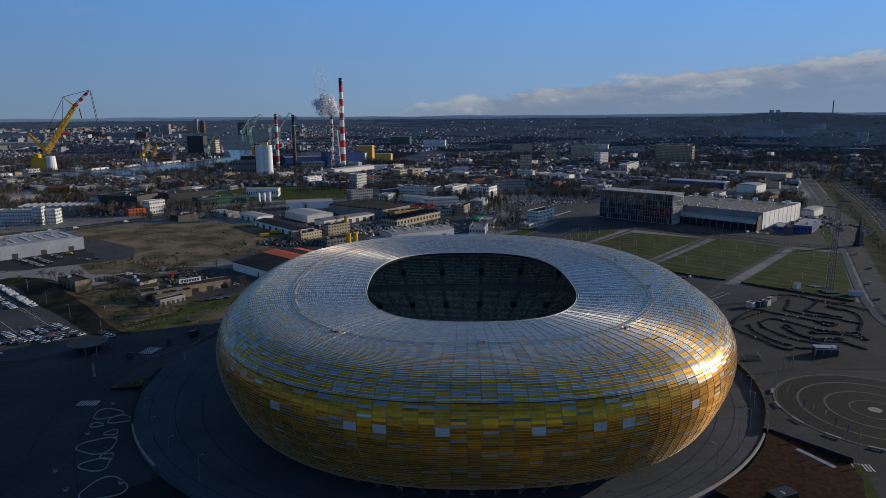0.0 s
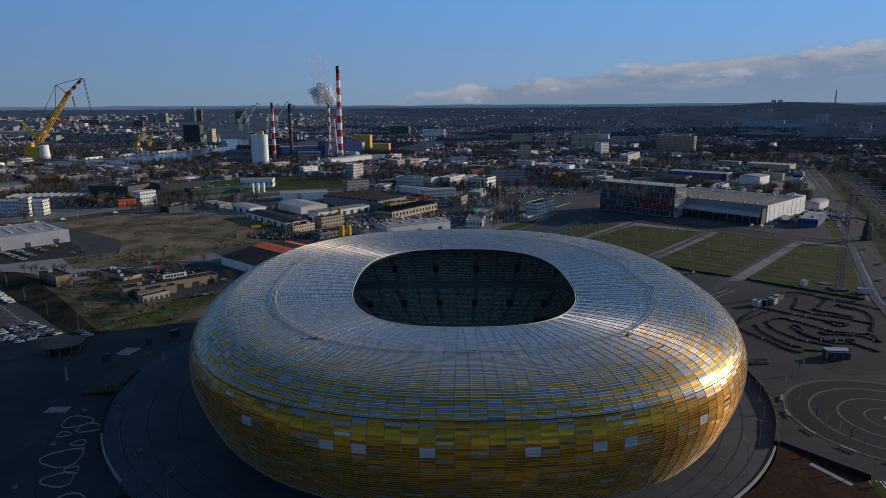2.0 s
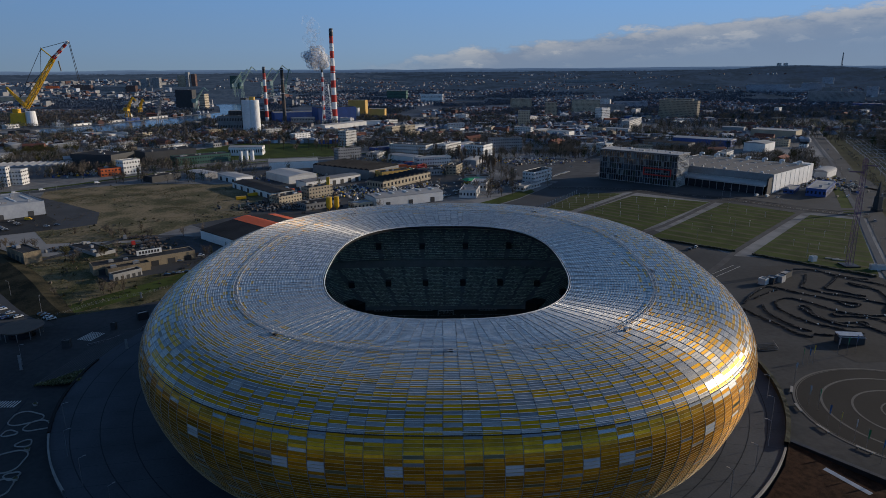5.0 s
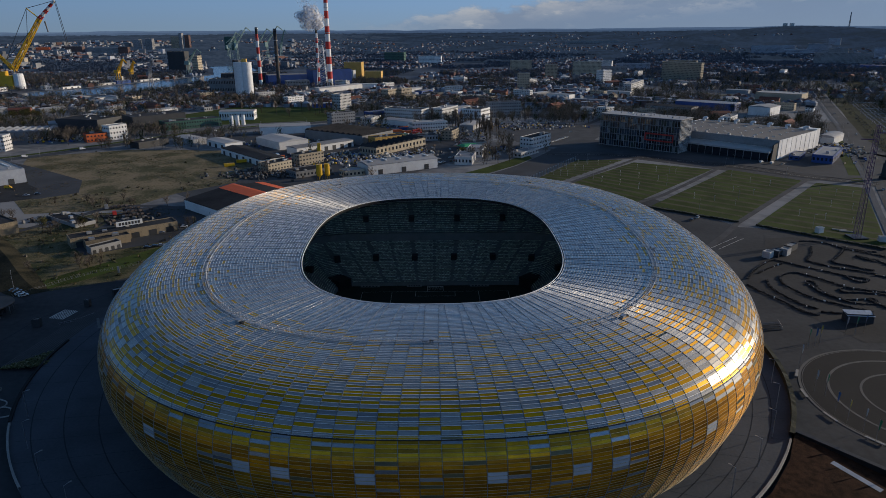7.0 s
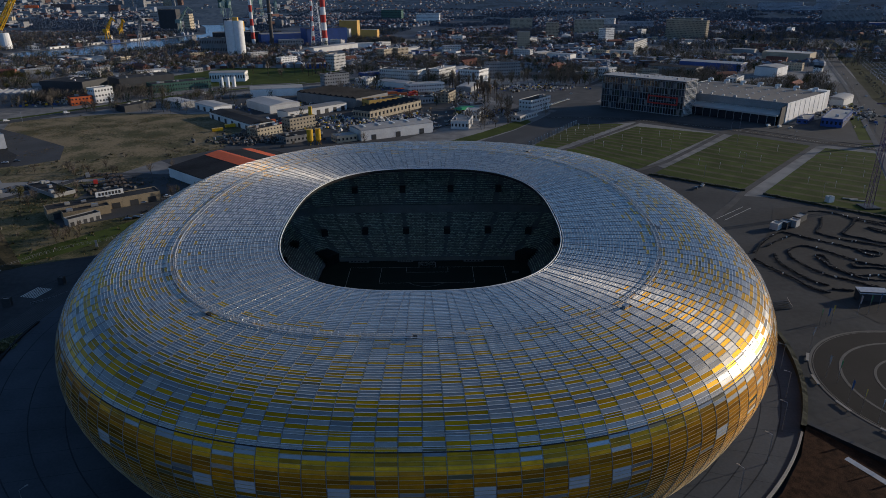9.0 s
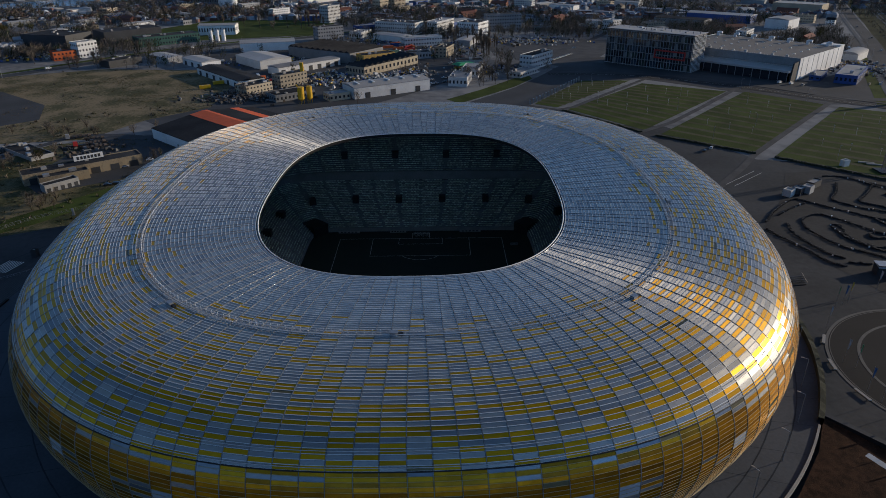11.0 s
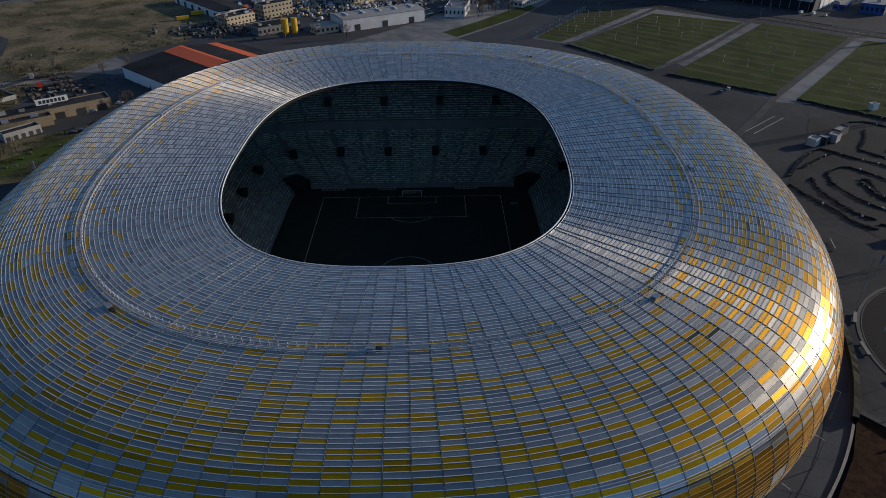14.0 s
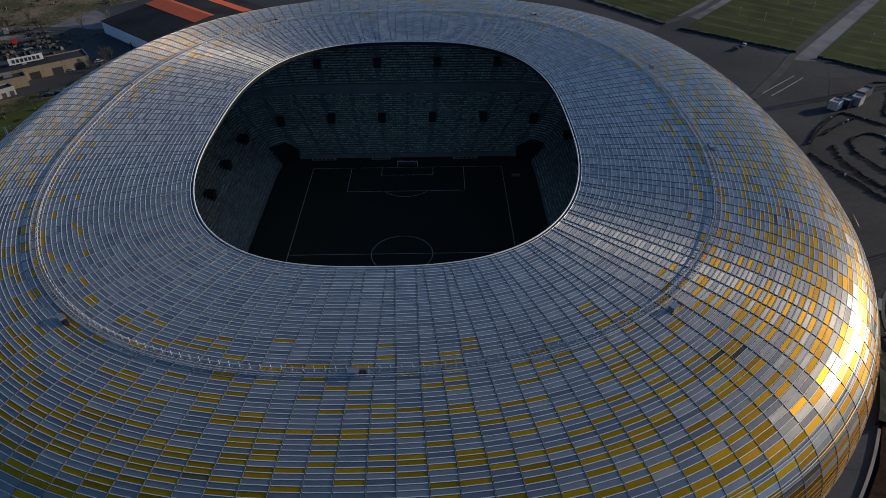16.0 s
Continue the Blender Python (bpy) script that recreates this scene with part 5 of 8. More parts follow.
building("white metal workshop with a low roof", -279, 710, 47, 25, 12, 5, W_WHITE, R_PALE, 1, "low")
building("half-ruined beige house with a broken flat roof", -273.2, 165.6, 27, 10.5, 7.0, -38, W_OLDSHADE, R_BLACK, 0, units=2, gates=4)
building("long beige shop with a dark felt roof", -189, 150.5, 60, 12, 5.4, 36.5, W_OLDSHADE, R_BLACK, 0, units=3, gates=6)
building("low beige annexe with a felt roof", -193, 136.5, 24, 9, 4.4, 38, W_OLDSHADE, R_BLACK, 0, units=2)
building("low white garage annexe with dark doors", -189.3, 125.4, 17, 6, 3.6, 50, W_GREY, R_BLACK, gates=5, units=0)
building("low roofless foundation filled with black debris", -240.5, 187, 38, 13, 1.7, -37, W_GREY, R_BLACK, units=4)
building("long low grey shed with dark roof", -560, 470, 60, 30, 8, 20, W_GREY, R_GREY, style="low")
building("long low grey shed with dark roof", -505, 560, 90, 36, 8, 12, W_GREY, R_GREY, style="saw")
building("long grey shed with a pale roof", -455, 610, 60, 30, 12, 30, W_GREY, R_GREY, style="low")
sd = building("black shed with two orange roof bays", -131, 225.6, 53, 75, 7, -42.7, W_WHITE, R_BLACK, style="low")
for y0, y1 in ((-10.5, -0.1), (-0.1, 2.5), (19.5, 26.5)):
    s = Shape()
    s.grid([[(x, y, 7.12 + 4.5 * (1 - abs(y) / 37.8)) for y in (y0, y1)] for x in (-26.8, 0, 26.8)], flip=True)
    part("roof_bay", s, R_ORANGE, sd, "bright orange roof bay")
sg = thing("roof_sign", "white roof sign with dark unreadable lettering", "sign", pose(-190.3, 158.9, GROUND + 5.9, 0, 0, 36.5))
s = Shape()
s.box(0, -6, 0.5, 15, 0.3, 3.0)
part("board", s, M_WHITE, sg)
for i in range(7):
    s = Shape()
    s.box(-5.4 + i * 1.8, -6.2, 1.1, 1.2, 0.08, 1.7)
    part("letter_bar", s, W_DARK, sg)
for e in (-5, 5):
    s = Shape()
    s.box(e, -6, 0, 0.2, 0.2, 0.5)
    part("strut", s, M_STEEL, sg)

# ---- works behind the stadium ----
building("long low white warehouse with a dark roof", -180, 407, 88, 24, 6.2, -49.5, W_WHITE, R_BLACK, style="low", gates=6)
building("white warehouse with a shallow pale roof", -228, 478, 42, 20, 6.5, -46, W_WHITE, R_PALE, style="low", gates=3)
building("white warehouse with a shallow roof", -167, 482, 52, 34, 8, -49, W_WHITE, R_PALE, style="low")
building("white warehouse with a dark shallow roof", -120, 453, 72, 18, 7, 46, W_WHITE, R_GREY, style="low", gates=7)
building("white shed with a pale roof", -185, 580, 60, 30, 9, 14, W_WHITE, R_PALE, style="low")
building("big factory hall with a dark ridged roof", -100, 525, 88, 52, 10, -35.5, W_GREY, R_BLACK, style="saw")
building("yellow rendered factory office", -54, 485, 36, 16, 9, 33, W_YELLOW, R_BLACK, 1)
building("beige brick factory with a toothed roof", -44, 452, 80, 22, 8, 53.5, W_BEIGE, R_BLACK, 1, "saw", 14)
building("white metal warehouse with a shallow pale roof", -34, 348, 68, 24, 9, 30, W_WHITE, R_PALE, style="low", gates=3, skylights=5)
building("small beige annexe with a flat roof", -72, 324, 18, 12, 5, 32, W_BEIGE, R_GREY, 1)
building("beige two-storey works office", -145, 355, 26, 15, 6.4, 50, W_BEIGE, R_BLACK, 2, units=3)
building("low grey workshop with a felt roof", -110, 330, 34, 18, 5, 38, W_GREY, R_BLACK, 1)
building("white and blue three-storey office", -41, 704, 58, 25, 14, -25, W_WHITE, R_BLACK, 3, units=8)
building("white office wing with many windows", 12, 715, 50, 18, 14, 62, W_WHITE, R_PALE, 3, units=5)
building("low blue and white workshop", -82, 722, 42, 14, 8, 41, W_BLUE, R_GREY, 1, units=3)
building("grey concrete four-storey block", -125, 645, 34, 14, 16, 34, W_GREY, R_BLACK, 4)
building("white five-storey block with dark windows", -149, 826, 29, 16, 23, 61, W_WHITE, R_GREY, 5)
building("beige townhouse with tall windows", -85, 977, 26, 16, 17, 57, W_BEIGE, R_GREY, 3)
building("beige townhouse with tall windows", -60, 1000, 28, 16, 17, 51, W_BEIGE, R_GREY, 3)
building("long white goods shed with a pale roof", -205, 1163, 133, 26, 9, 57, W_WHITE, R_PALE, style="low")
building("grey five-storey slab block", 95, 714, 47, 15, 21, 14, W_GREY, R_BLACK, 5)
building("white laboratory block with a flat roof", 54, 680, 30, 30, 16, 61, W_WHITE, R_BLACK, 3, units=4)
building("white three-storey office with dark windows", 104.4, 456, 40, 13.6, 12.6, 52.4, W_WHITE, R_BLACK, 3)
building("low white single-storey office annexe", 88, 415, 36, 12, 4.6, 54, W_WHITE, R_GREY, 1)
building("row of stacked white shipping offices", -10, 600, 46, 16, 9, 20, W_WHITE, R_PALE, 2)
building("long blue single-storey metal workshop", 30, 760, 60, 22, 8, 52, W_BLUE, R_GREY, 0, "low")
building("white villa with a flat roof", 237, 700, 18, 16, 14, 40, W_WHITE, R_GREY, 3)

# ---- exhibition centre ----
ex = building("five-storey dark glass office of the exhibition centre", 217, 453.5, 88, 26, 32, -43.6, M_GLASS, R_GREY, 0, units=14)
for f in range(6):
    s = Shape()
    s.box(0, -13.35, f * 6.2 + 0.6, 88.6, 0.7, 0.5)
    s.box(44.2, 0, f * 6.2 + 0.6, 0.5, 26, 0.5)
    part("floor_band", s, W_GREY, ex)
for i in range(32):
    s = Shape()
    s.box(-43.7 + i * 87.4 / 31, -13.5, 0, 0.4, 0.5, 32)
    part("mullion", s, W_GREY, ex)
for i in range(10):
    s = Shape()
    s.box(44.3, -12 + i * 24 / 9, 0, 0.4, 0.4, 32)
    part("mullion", s, M_WHITE, ex)
# single panes with blinds, reflections or dark rooms behind them
G_PANES = [material("pane_" + n, c, None, r, 0, 0.3, 6, spec=0.9) for n, c, r in (("dark", (0.02, 0.025, 0.035), 0.06), ("blue", (0.05, 0.07, 0.10), 0.1), ("blind", (0.20, 0.20, 0.19), 0.4), ("green", (0.04, 0.06, 0.05), 0.1))]
pane_rnd = random.Random(4)
q = Shape()
q.box(0, 0, 0, 2.3, 0.12, 4.9)
PANE_MESH = [q.data("pane", m) for m in G_PANES]
for f in range(5):
    for i in range(31):
        ob = part("pane", PANE_MESH[pane_rnd.choice((0, 0, 0, 1, 1, 2, 3))], None, ex)
        ob.matrix_basis = pose(-42.2 + i * 87.4 / 31, -13.1, f * 6.2 + 1.2)
s = Shape()
for a, b, c, e in ((8, 16.6, 38, 1.0), (8, 10.0, 38, 1.0)):
    s.box(23, -14.1, b, 30.5, 0.9, 1.3)
s.box(8.3, -14.1, 11.3, 1.2, 0.9, 5.3)
s.box(37.7, -14.1, 11.3, 1.2, 0.9, 5.3)
part("red_frame", s, P_RED, ex, "red picture frame on the facade")
s = Shape()
s.box(0, 0, 32.8, 90, 27.5, 0.5)
part("brow", s, R_PALE, ex)
for i in range(18):
    s = Shape()
    py = rnd.uniform(-8, 10)
    s.tube((-42 + i * 5, py, 33.3), (-42 + i * 5, py, 35.2), 0.4, 0.4, 8)
    part("vent_pipe", s, M_STEEL, ex)
# hall: local x runs along its front, the front faces -y
HW, HD, HH = 124.0, 93.0, 18.0
hl = building("large white exhibition hall with a flat pale roof", 320 - 0.669 * HW / 2 + 0.743 * HD / 2, 376 + 0.743 * HW / 2 + 0.669 * HD / 2, HW, HD, HH, -48, W_WHITE, R_HALL, 0, units=0)
for i in range(9):
    s = Shape()
    s.box(-48 + i * 12 + rnd.uniform(-1, 1), -HD / 2 + 5 + rnd.uniform(-1, 1), HH + 0.26, rnd.uniform(1.6, 3), rnd.uniform(1.5, 2.4), rnd.uniform(.8, 1.8), top=0.9)
    part("roof_unit", s, M_STEEL, hl)
for i in range(7):
    s = Shape()
    x = -56 + 18 * i
    s.tube((x, HD / 2 - 6, HH + .3), (x, HD / 2 - 6, HH + 4), 1.6, 1.6, 12)
    s.tube((x, HD / 2 - 6, HH + 3.6), (x + 4, HD / 2 - 6, HH + 3.6), 1.3, 1.3, 10)
    part("vent_cowl", s, M_WHITE, hl)
# grey strip over the white front, its colour carrying that side's shade
s = Shape()
s.box(0, -HD / 2 - 0.25, HH - 6.5, HW - .4, 0.5, 7.2)
part("fascia", s, W_GREY, hl, "front fascia greyed for shade")
# low glazed foyer along the front, with a pale sloping roof edge and columns
s = Shape()
s.box(9, -HD / 2 - 6.3, 0, 98, 12, 9.0)
part("foyer", s, M_GLASS, hl, "low dark glazed foyer")
s = Shape()
s.mesh8([(-42, -HD / 2 - 15, 8.0), (60, -HD / 2 - 15, 8.0), (60, -HD / 2 - 0.6, 9.3), (-42, -HD / 2 - 0.6, 9.3), (-42, -HD / 2 - 15, 9.6), (60, -HD / 2 - 15, 9.6), (60, -HD / 2 - 0.6, 11.2), (-42, -HD / 2 - 0.6, 11.2)])
part("canopy", s, R_PALE, hl)
for i in range(14):
    s = Shape()
    s.tube((-40 + i * 7.6, -HD / 2 - 14, 0), (-40 + i * 7.6, -HD / 2 - 14, 8.1), 0.25, n=8)
    part("column", s, M_STEEL, hl)
s = Shape()
s.mesh8([(60.2, -HD / 2 - 12, 0), (61.4, -HD / 2 - 12, 0), (61.4, -HD / 2 - 0.6, 0), (60.2, -HD / 2 - 0.6, 0), (60.2, -HD / 2 - 10, 15.5), (61.4, -HD / 2 - 10, 15.5), (61.4, -HD / 2 - 0.6, 16.5), (60.2, -HD / 2 - 0.6, 16.5)])
part("end_fin", s, W_DARK, hl, "dark slanted end wall")
s = Shape()
s.box(HW / 2 + .15, 0, 0.2, 0.5, HD - 1, 0.9)
part("plinth", s, W_GREY, hl)
for i in range(8):
    s = Shape()
    s.box(HW / 2 + .12, -HD / 2 + 6 + i * 11.6, 1.1, 0.16, 0.12, HH - 1)
    part("panel_joint", s, W_GREY, hl)
s = Shape()
s.box(HW / 2 - 9, HD / 2 + 4.5, 0, 18, 9, HH + 1.6)
part("rear_block", s, W_WHITE, hl)
for i in range(28):
    s = Shape()
    s.box(-50 + (i % 7) * 16 + rnd.uniform(-1.5, 1.5), -24 + (i // 7) * 16, HH + .26, 2.6, 0.9, 0.5, top=0.8)
    part("skylight", s, M_WHITE, hl)
building("row of stacked blue site cabins", 371, 383, 58, 17, 7, 52, W_BLUE, R_PALE, 1, gates=8)
building("row of stacked blue site cabins", 345, 388, 30, 9, 3.6, 52, W_BLUE, R_GREY, 1)
building("white curved fabric storage hall", 428, 478, 38, 16, 7, 46, W_WHITE, R_PALE, 0, "barrel")
building("beige warehouse with a pale roof", 587, 905, 72, 42, 13, -41, W_BEIGE, R_PALE)
building("long blue and white workshop", 420, 800, 90, 30, 10, -40, W_BLUE, R_PALE, 0, "low")
building("white workshop with a shallow roof", 470, 720, 40, 30, 12, 45, W_WHITE, R_PALE, 0, "low")
building("grey warehouse with a dark roof", 350, 760, 70, 30, 9, -40, W_GREY, R_BLACK, 0, "low")

# ---- housing blocks ----
for lab, x, y, w, d, h, turn, wall, fl in (
        ("eleven-storey beige slab block of flats", 574, 1350, 96, 14, 42, -46, W_BEIGE, 11), ("eleven-storey pale slab block of flats", 402, 1583, 74, 14, 34, -6, W_BEIGE, 10),
        ("beige tower block of flats", 285, 1454, 30, 16, 34, -6, W_BEIGE, 10), ("beige tower block of flats", 177, 1140, 24, 16, 33, -5, W_BEIGE, 10),
        ("white office tower with dark windows", 378, 1294, 28, 20, 29, 35, W_WHITE, 8), ("long white slab block of offices", 401, 1137, 120, 16, 15, 62, W_WHITE, 4),
        ("long white office slab block", -22, 2213, 81, 24, 28, -8, W_WHITE, 6),
        ("dark green glazed office block", -160, 2428, 77, 40, 35, -9, W_GREEN, 6), ("beige tower block of flats", 240, 1700, 60, 14, 33, 10, W_BEIGE, 10),
        ("pale slab block of flats", 700, 1700, 80, 14, 30, -40, W_BEIGE, 9), ("pale slab block of flats", 480, 1760, 70, 14, 28, -30, W_WHITE, 9)):
    building(lab, x, y, w, d, h, turn, wall, R_GREY, fl, units=4, group="housing blocks")
for lab, x, y, z, w, d, h, turn, wall, fl in (
        ("tall beige brick grain elevator", -730, 1860, 0, 18, 28, 46, -8, W_BEIGE, 6), ("dark metal-clad grain elevator", -800, 1900, 0, 56, 28, 58, -8, W_DARK, 0),
        ("grey high-rise in the far town", -1415, 3044, 28, 31, 24, 52, -8, W_FARTAN, 12), ("pale high-rise in the far town", -1357, 3047, 28, 34, 24, 55, -8, W_FARTAN, 12),
        ("beige high-rise in the far town", -1283, 3183, 32, 41, 26, 60, -8, W_BEIGE, 12), ("dark high-rise in the far town", -1254, 3175, 32, 16, 18, 75, -8, W_FARTAN, 14),
        ("brick-red high-rise in the far town", -1229, 3192, 32, 22, 20, 66, -8, F_BRICK, 13), ("green glass high-rise in the far town", -992, 3101, 24, 48, 30, 66, -8, W_GREEN, 12),
        ("white tower block in the far town", -1824, 3406, 53, 14, 14, 21, 20, W_WHITE, 5), ("white tower block in the far town", -1767, 3378, 50, 17, 14, 24, 20, W_WHITE, 5),
        ("white tower block in the far town", -1727, 3386, 50, 14, 14, 24, 20, W_WHITE, 5), ("long brick-red block in the far town", -1632, 2887, 26, 91, 18, 28, -12, F_BRICK, 6),
        ("brick-red block in the far town", -1396, 2856, 21, 47, 18, 30, -12, F_BRICK, 6), ("long blue-grey block in the far town", -1514, 2880, 24, 186, 18, 22, -12, W_FARTAN, 5),
        ("long pale slab hospital building", 1340, 2490, 18, 158, 26, 32, -30, W_FAR, 7), ("low pale hospital wing", 1409, 2422, 15, 104, 26, 20, -30, W_FAR, 4), ("broad pale hospital tower", 1473, 2398, 16, 80, 30, 40, -30, W_FAR, 9),
        ("long grey-beige slab block of flats", 1310, 1961, 0, 166, 18, 38, -33, W_FARTAN, 11), ("beige slab block of flats on the slope", 1505, 2323, 14, 64, 18, 27, -33, W_FARTAN, 8),
        ("long blue works hall", 1290, 1762, 0, 74, 40, 10, -36, W_BLUE, 0), ("white tower block on the slope", 1525, 2111, 6, 36, 18, 42, -36, W_FAR, 11), ("white block among trees on the wooded hill", 1655, 2617, 46, 44, 18, 26, -33, W_FAR, 9),
        ("white terrace of town houses", 587, 1798, 0, 99, 14, 18, -18, W_FAR, 5), ("long low pale works hall on the far slope", 820, 3380, 40, 270, 40, 18, -14, W_FARTAN, 3), ("pale block of flats on the slope", 1125, 2596, 25, 90, 18, 24, -22, W_FARTAN, 7),
        ("low beige slab block of flats", 484, 1619, 0, 68, 14, 20, -16, W_FARTAN, 6), ("white towers on the far hill", 1832, 3400, 74, 17, 20, 62, -8, W_WHITE, 14), ("white towers on the far hill", 1878, 3420, 74, 17, 20, 62, -8, W_WHITE, 14)):
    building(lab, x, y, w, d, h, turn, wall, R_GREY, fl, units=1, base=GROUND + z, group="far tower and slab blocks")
for x, y, w, turn in ((-806, 1262, 74, 66), (-772, 1352, 84, 70), (-724, 1478, 110, 72)):
    building("long low white quayside shed", x, y, w * 0.62, 11, 4.5, turn, W_WHITE, R_GREY, 0, "low", gates=3)
building("orange-red block in the far town", -1796, 2926, 54, 30, 34, 25, W_ORANGE, R_GREY, 6, base=GROUND + 16)
building("long beige shipyard hangar", -1560, 2220, 170, 60, 28, 20, W_BEIGE, R_GREY, 0, "low", gates=6)

# ---- power station ----
building("deep blue boiler house of the power station", -243, 1312, 90, 50, 34, 27, W_BLUE, R_BLACK, 0, units=5)
building("deep blue turbine hall of the power station", -330, 1345, 130, 60, 22, 25, W_BLUE, R_GREY, 0, units=6)
building("tall orange-beige boiler filter house", -205, 1470, 44, 28, 42, -7, W_YELLOW, R_PALE)
building("square yellow-beige boiler filter house", -150, 1400, 40, 25, 24, -6, W_YELLOW, R_PALE)
building("square white metal tank house", -206, 1385, 24, 24, 27, -6, W_WHITE, R_PALE)
building("long dark grey coal bunker", -440, 1330, 100, 30, 26, 8, W_DARK, R_GREY, 2)
building("square orange-beige ash handling house", -490, 1500, 36, 30, 40, 0, W_YELLOW, R_GREY)
building("long grey conveyor transfer house", -300, 1230, 50, 20, 16, 20, W_GREY, R_GREY, 2)


def chimney(label, x, y, h, r0, r1, bands, mats):
    t = thing("chimney", label, "chimney", pose(x, y, GROUND), "power station chimneys")
    TAKEN.append((x, y, 15))
    for i in range(bands):
        s = Shape()
        q0, q1 = i / bands, (i + 1) / bands
        s.tube((0, 0, h * q0), (0, 0, h * q1), r0 + (r1 - r0) * q0, r0 + (r1 - r0) * q1, 20, 0, i == bands - 1)
        part("band", s, mats[i % len(mats)] if i < bands - 1 else M_BLACK, t, smooth=False)
    for q in (0.55, 0.8, 0.97):
        s = Shape()
        rr = r0 + (r1 - r0) * q
        s.tube((0, 0, h * q), (0, 0, h * q + 1.2), rr + 1.1, rr + 1.1, 20)
        part("gallery", s, M_STEEL, t)
    return t


chimney("tall red and white banded chimney", -236, 1275, 205, 6.5, 4.2, 13, (M_WHITE, P_RED))
chimney("red and white banded chimney", -392, 1284, 125, 4.2, 3.0, 9, (M_WHITE, P_RED))
chimney("slim dark rust-brown brick chimney", -345, 1254, 122, 4.2, 3.4, 7, (R_BROWN, W_DARK))
chimney("slim red and white chimney inside a lattice frame", -258, 1262, 122, 2.8, 2.4, 12, (M_WHITE, P_RED))


def lattice(s, x, y, z0, z1, w0, w1, n, r=0.25):
    """A square lattice mast."""
    def corner(k, q):
        hw = (w0 + (w1 - w0) * q) / 2
        return (x + (-hw, hw, hw, -hw)[k], y + (-hw, -hw, hw, hw)[k], z0 + (z1 - z0) * q)
    for k in range(4):
        s.tube(corner(k, 0), corner(k, 1), r, r * .8, 5)
        for i in range(n):
            a, b = (k, (k + 1) % 4) if i % 2 else ((k + 1) % 4, k)
            s.tube(corner(a, i / n), corner(b, (i + 1) / n), r * .55, n=4)
            s.tube(corner(k, (i + 1) / n), corner((k + 1) % 4, (i + 1) / n), r * .5, n=4)


t = thing("lattice_tower", "white steel lattice frame round a chimney", "lattice tower", pose(0, 0, 0))
s = Shape()
lattice(s, -250, 1262, GROUND, 84, 22, 9, 9, 0.7)
part("frame", s, M_WHITE, t)
# steam
def steam(name, lo, hi, most):
    """White vapour with holes and frayed edges."""
    m = bpy.data.materials.new(name)
    m.use_nodes = True
    n, l = m.node_tree.nodes, m.node_tree.links
    b = n["Principled BSDF"]
    b.inputs["Base Color"].default_value, b.inputs["Roughness"].default_value, b.inputs["Specular IOR Level"].default_value = (0.93, 0.93, 0.94, 1), 1.0, 0.0
    b.inputs["Transmission Weight"].default_value = 0.0
    glow, both, clear, cut = n.new("ShaderNodeBsdfTranslucent"), n.new("ShaderNodeMixShader"), n.new("ShaderNodeBsdfTransparent"), n.new("ShaderNodeMixShader")
    glow.inputs["Color"].default_value = (0.95, 0.95, 0.96, 1)
    both.inputs[0].default_value = 0.55
    l.new(b.outputs[0], both.inputs[1])
    l.new(glow.outputs[0], both.inputs[2])
    l.new(clear.outputs[0], cut.inputs[1])
    l.new(both.outputs[0], cut.inputs[2])
    l.new(cut.outputs[0], n["Material Output"].inputs[0])
    co, nz, rp = n.new("ShaderNodeTexCoord"), n.new("ShaderNodeTexNoise"), n.new("ShaderNodeMapRange")
    nz.inputs["Scale"].default_value, nz.inputs["Detail"].default_value, nz.inputs["Roughness"].default_value = 0.08, 5, 0.6
    l.new(co.outputs["Object"], nz.inputs["Vector"])
    l.new(nz.outputs[0], rp.inputs[0])
    rp.inputs[1].default_value, rp.inputs[2].default_value, rp.inputs[4].default_value = lo, hi, most
    l.new(rp.outputs[0], cut.inputs[0])
    return m


stm = thing("steam_plume", "white steam rising from a chimney", "steam", pose(0, 0, 0))
puffs = Shape()


def billow(s, c, r, squash):
    """A lumpy ball of steam."""
    rows = []
    for a in range(37):
        lat = math.pi * a / 36 - math.pi / 2
        row = []
        for b in range(72):
            d = Vector((math.cos(lat) * math.cos(math.pi * b / 36), math.cos(lat) * math.sin(math.pi * b / 36), math.sin(lat)))
            p = c + d * r
            k = sum(w * (1 - 2 * abs(noise.noise(p * f + Vector((3, 7, 1))))) for w, f in ((.30, .035), (.18, .09), (.12, .2)))
            q = d * r * (0.72 + k)
            row.append((c.x + q.x, c.y + q.y, c.z + q.z * squash))
        rows.append(row)
    s.grid(rows, True)


for bx, bz, br, mi in ((-270, 128, 14, 1), (-270, 128, 10, 0), (-281, 135, 10, 1), (-281, 135, 7, 0), (-261, 131, 9, 1), (-262, 131, 6, 0), (-270, 139, 11, 1), (-271, 138, 8, 0), (-259, 123, 6, 0), (-278, 147, 9, 1), (-268, 152, 9, 1), (-277, 160, 10, 1), (-272, 171, 9, 1), (-280, 180, 8, 1)):
    k = len(puffs.f)
    billow(puffs, Vector((-262 + 1.45 * (bx + 266), 1262, 123 + 1.55 * (bz - 121))), br * 1.6, .85 if bz < 145 else 1.2)
    for q in range(k, len(puffs.f)):
        puffs.m[q] = mi if bz < 145 else 2
part("cloud", puffs, [steam("steam_core", 0.20, 0.36, 1.0), steam("steam_edge", 0.40, 0.60, 0.55), steam("steam_wisp", 0.50, 0.75, 0.3)], stm, smooth=True, kind="stuff")

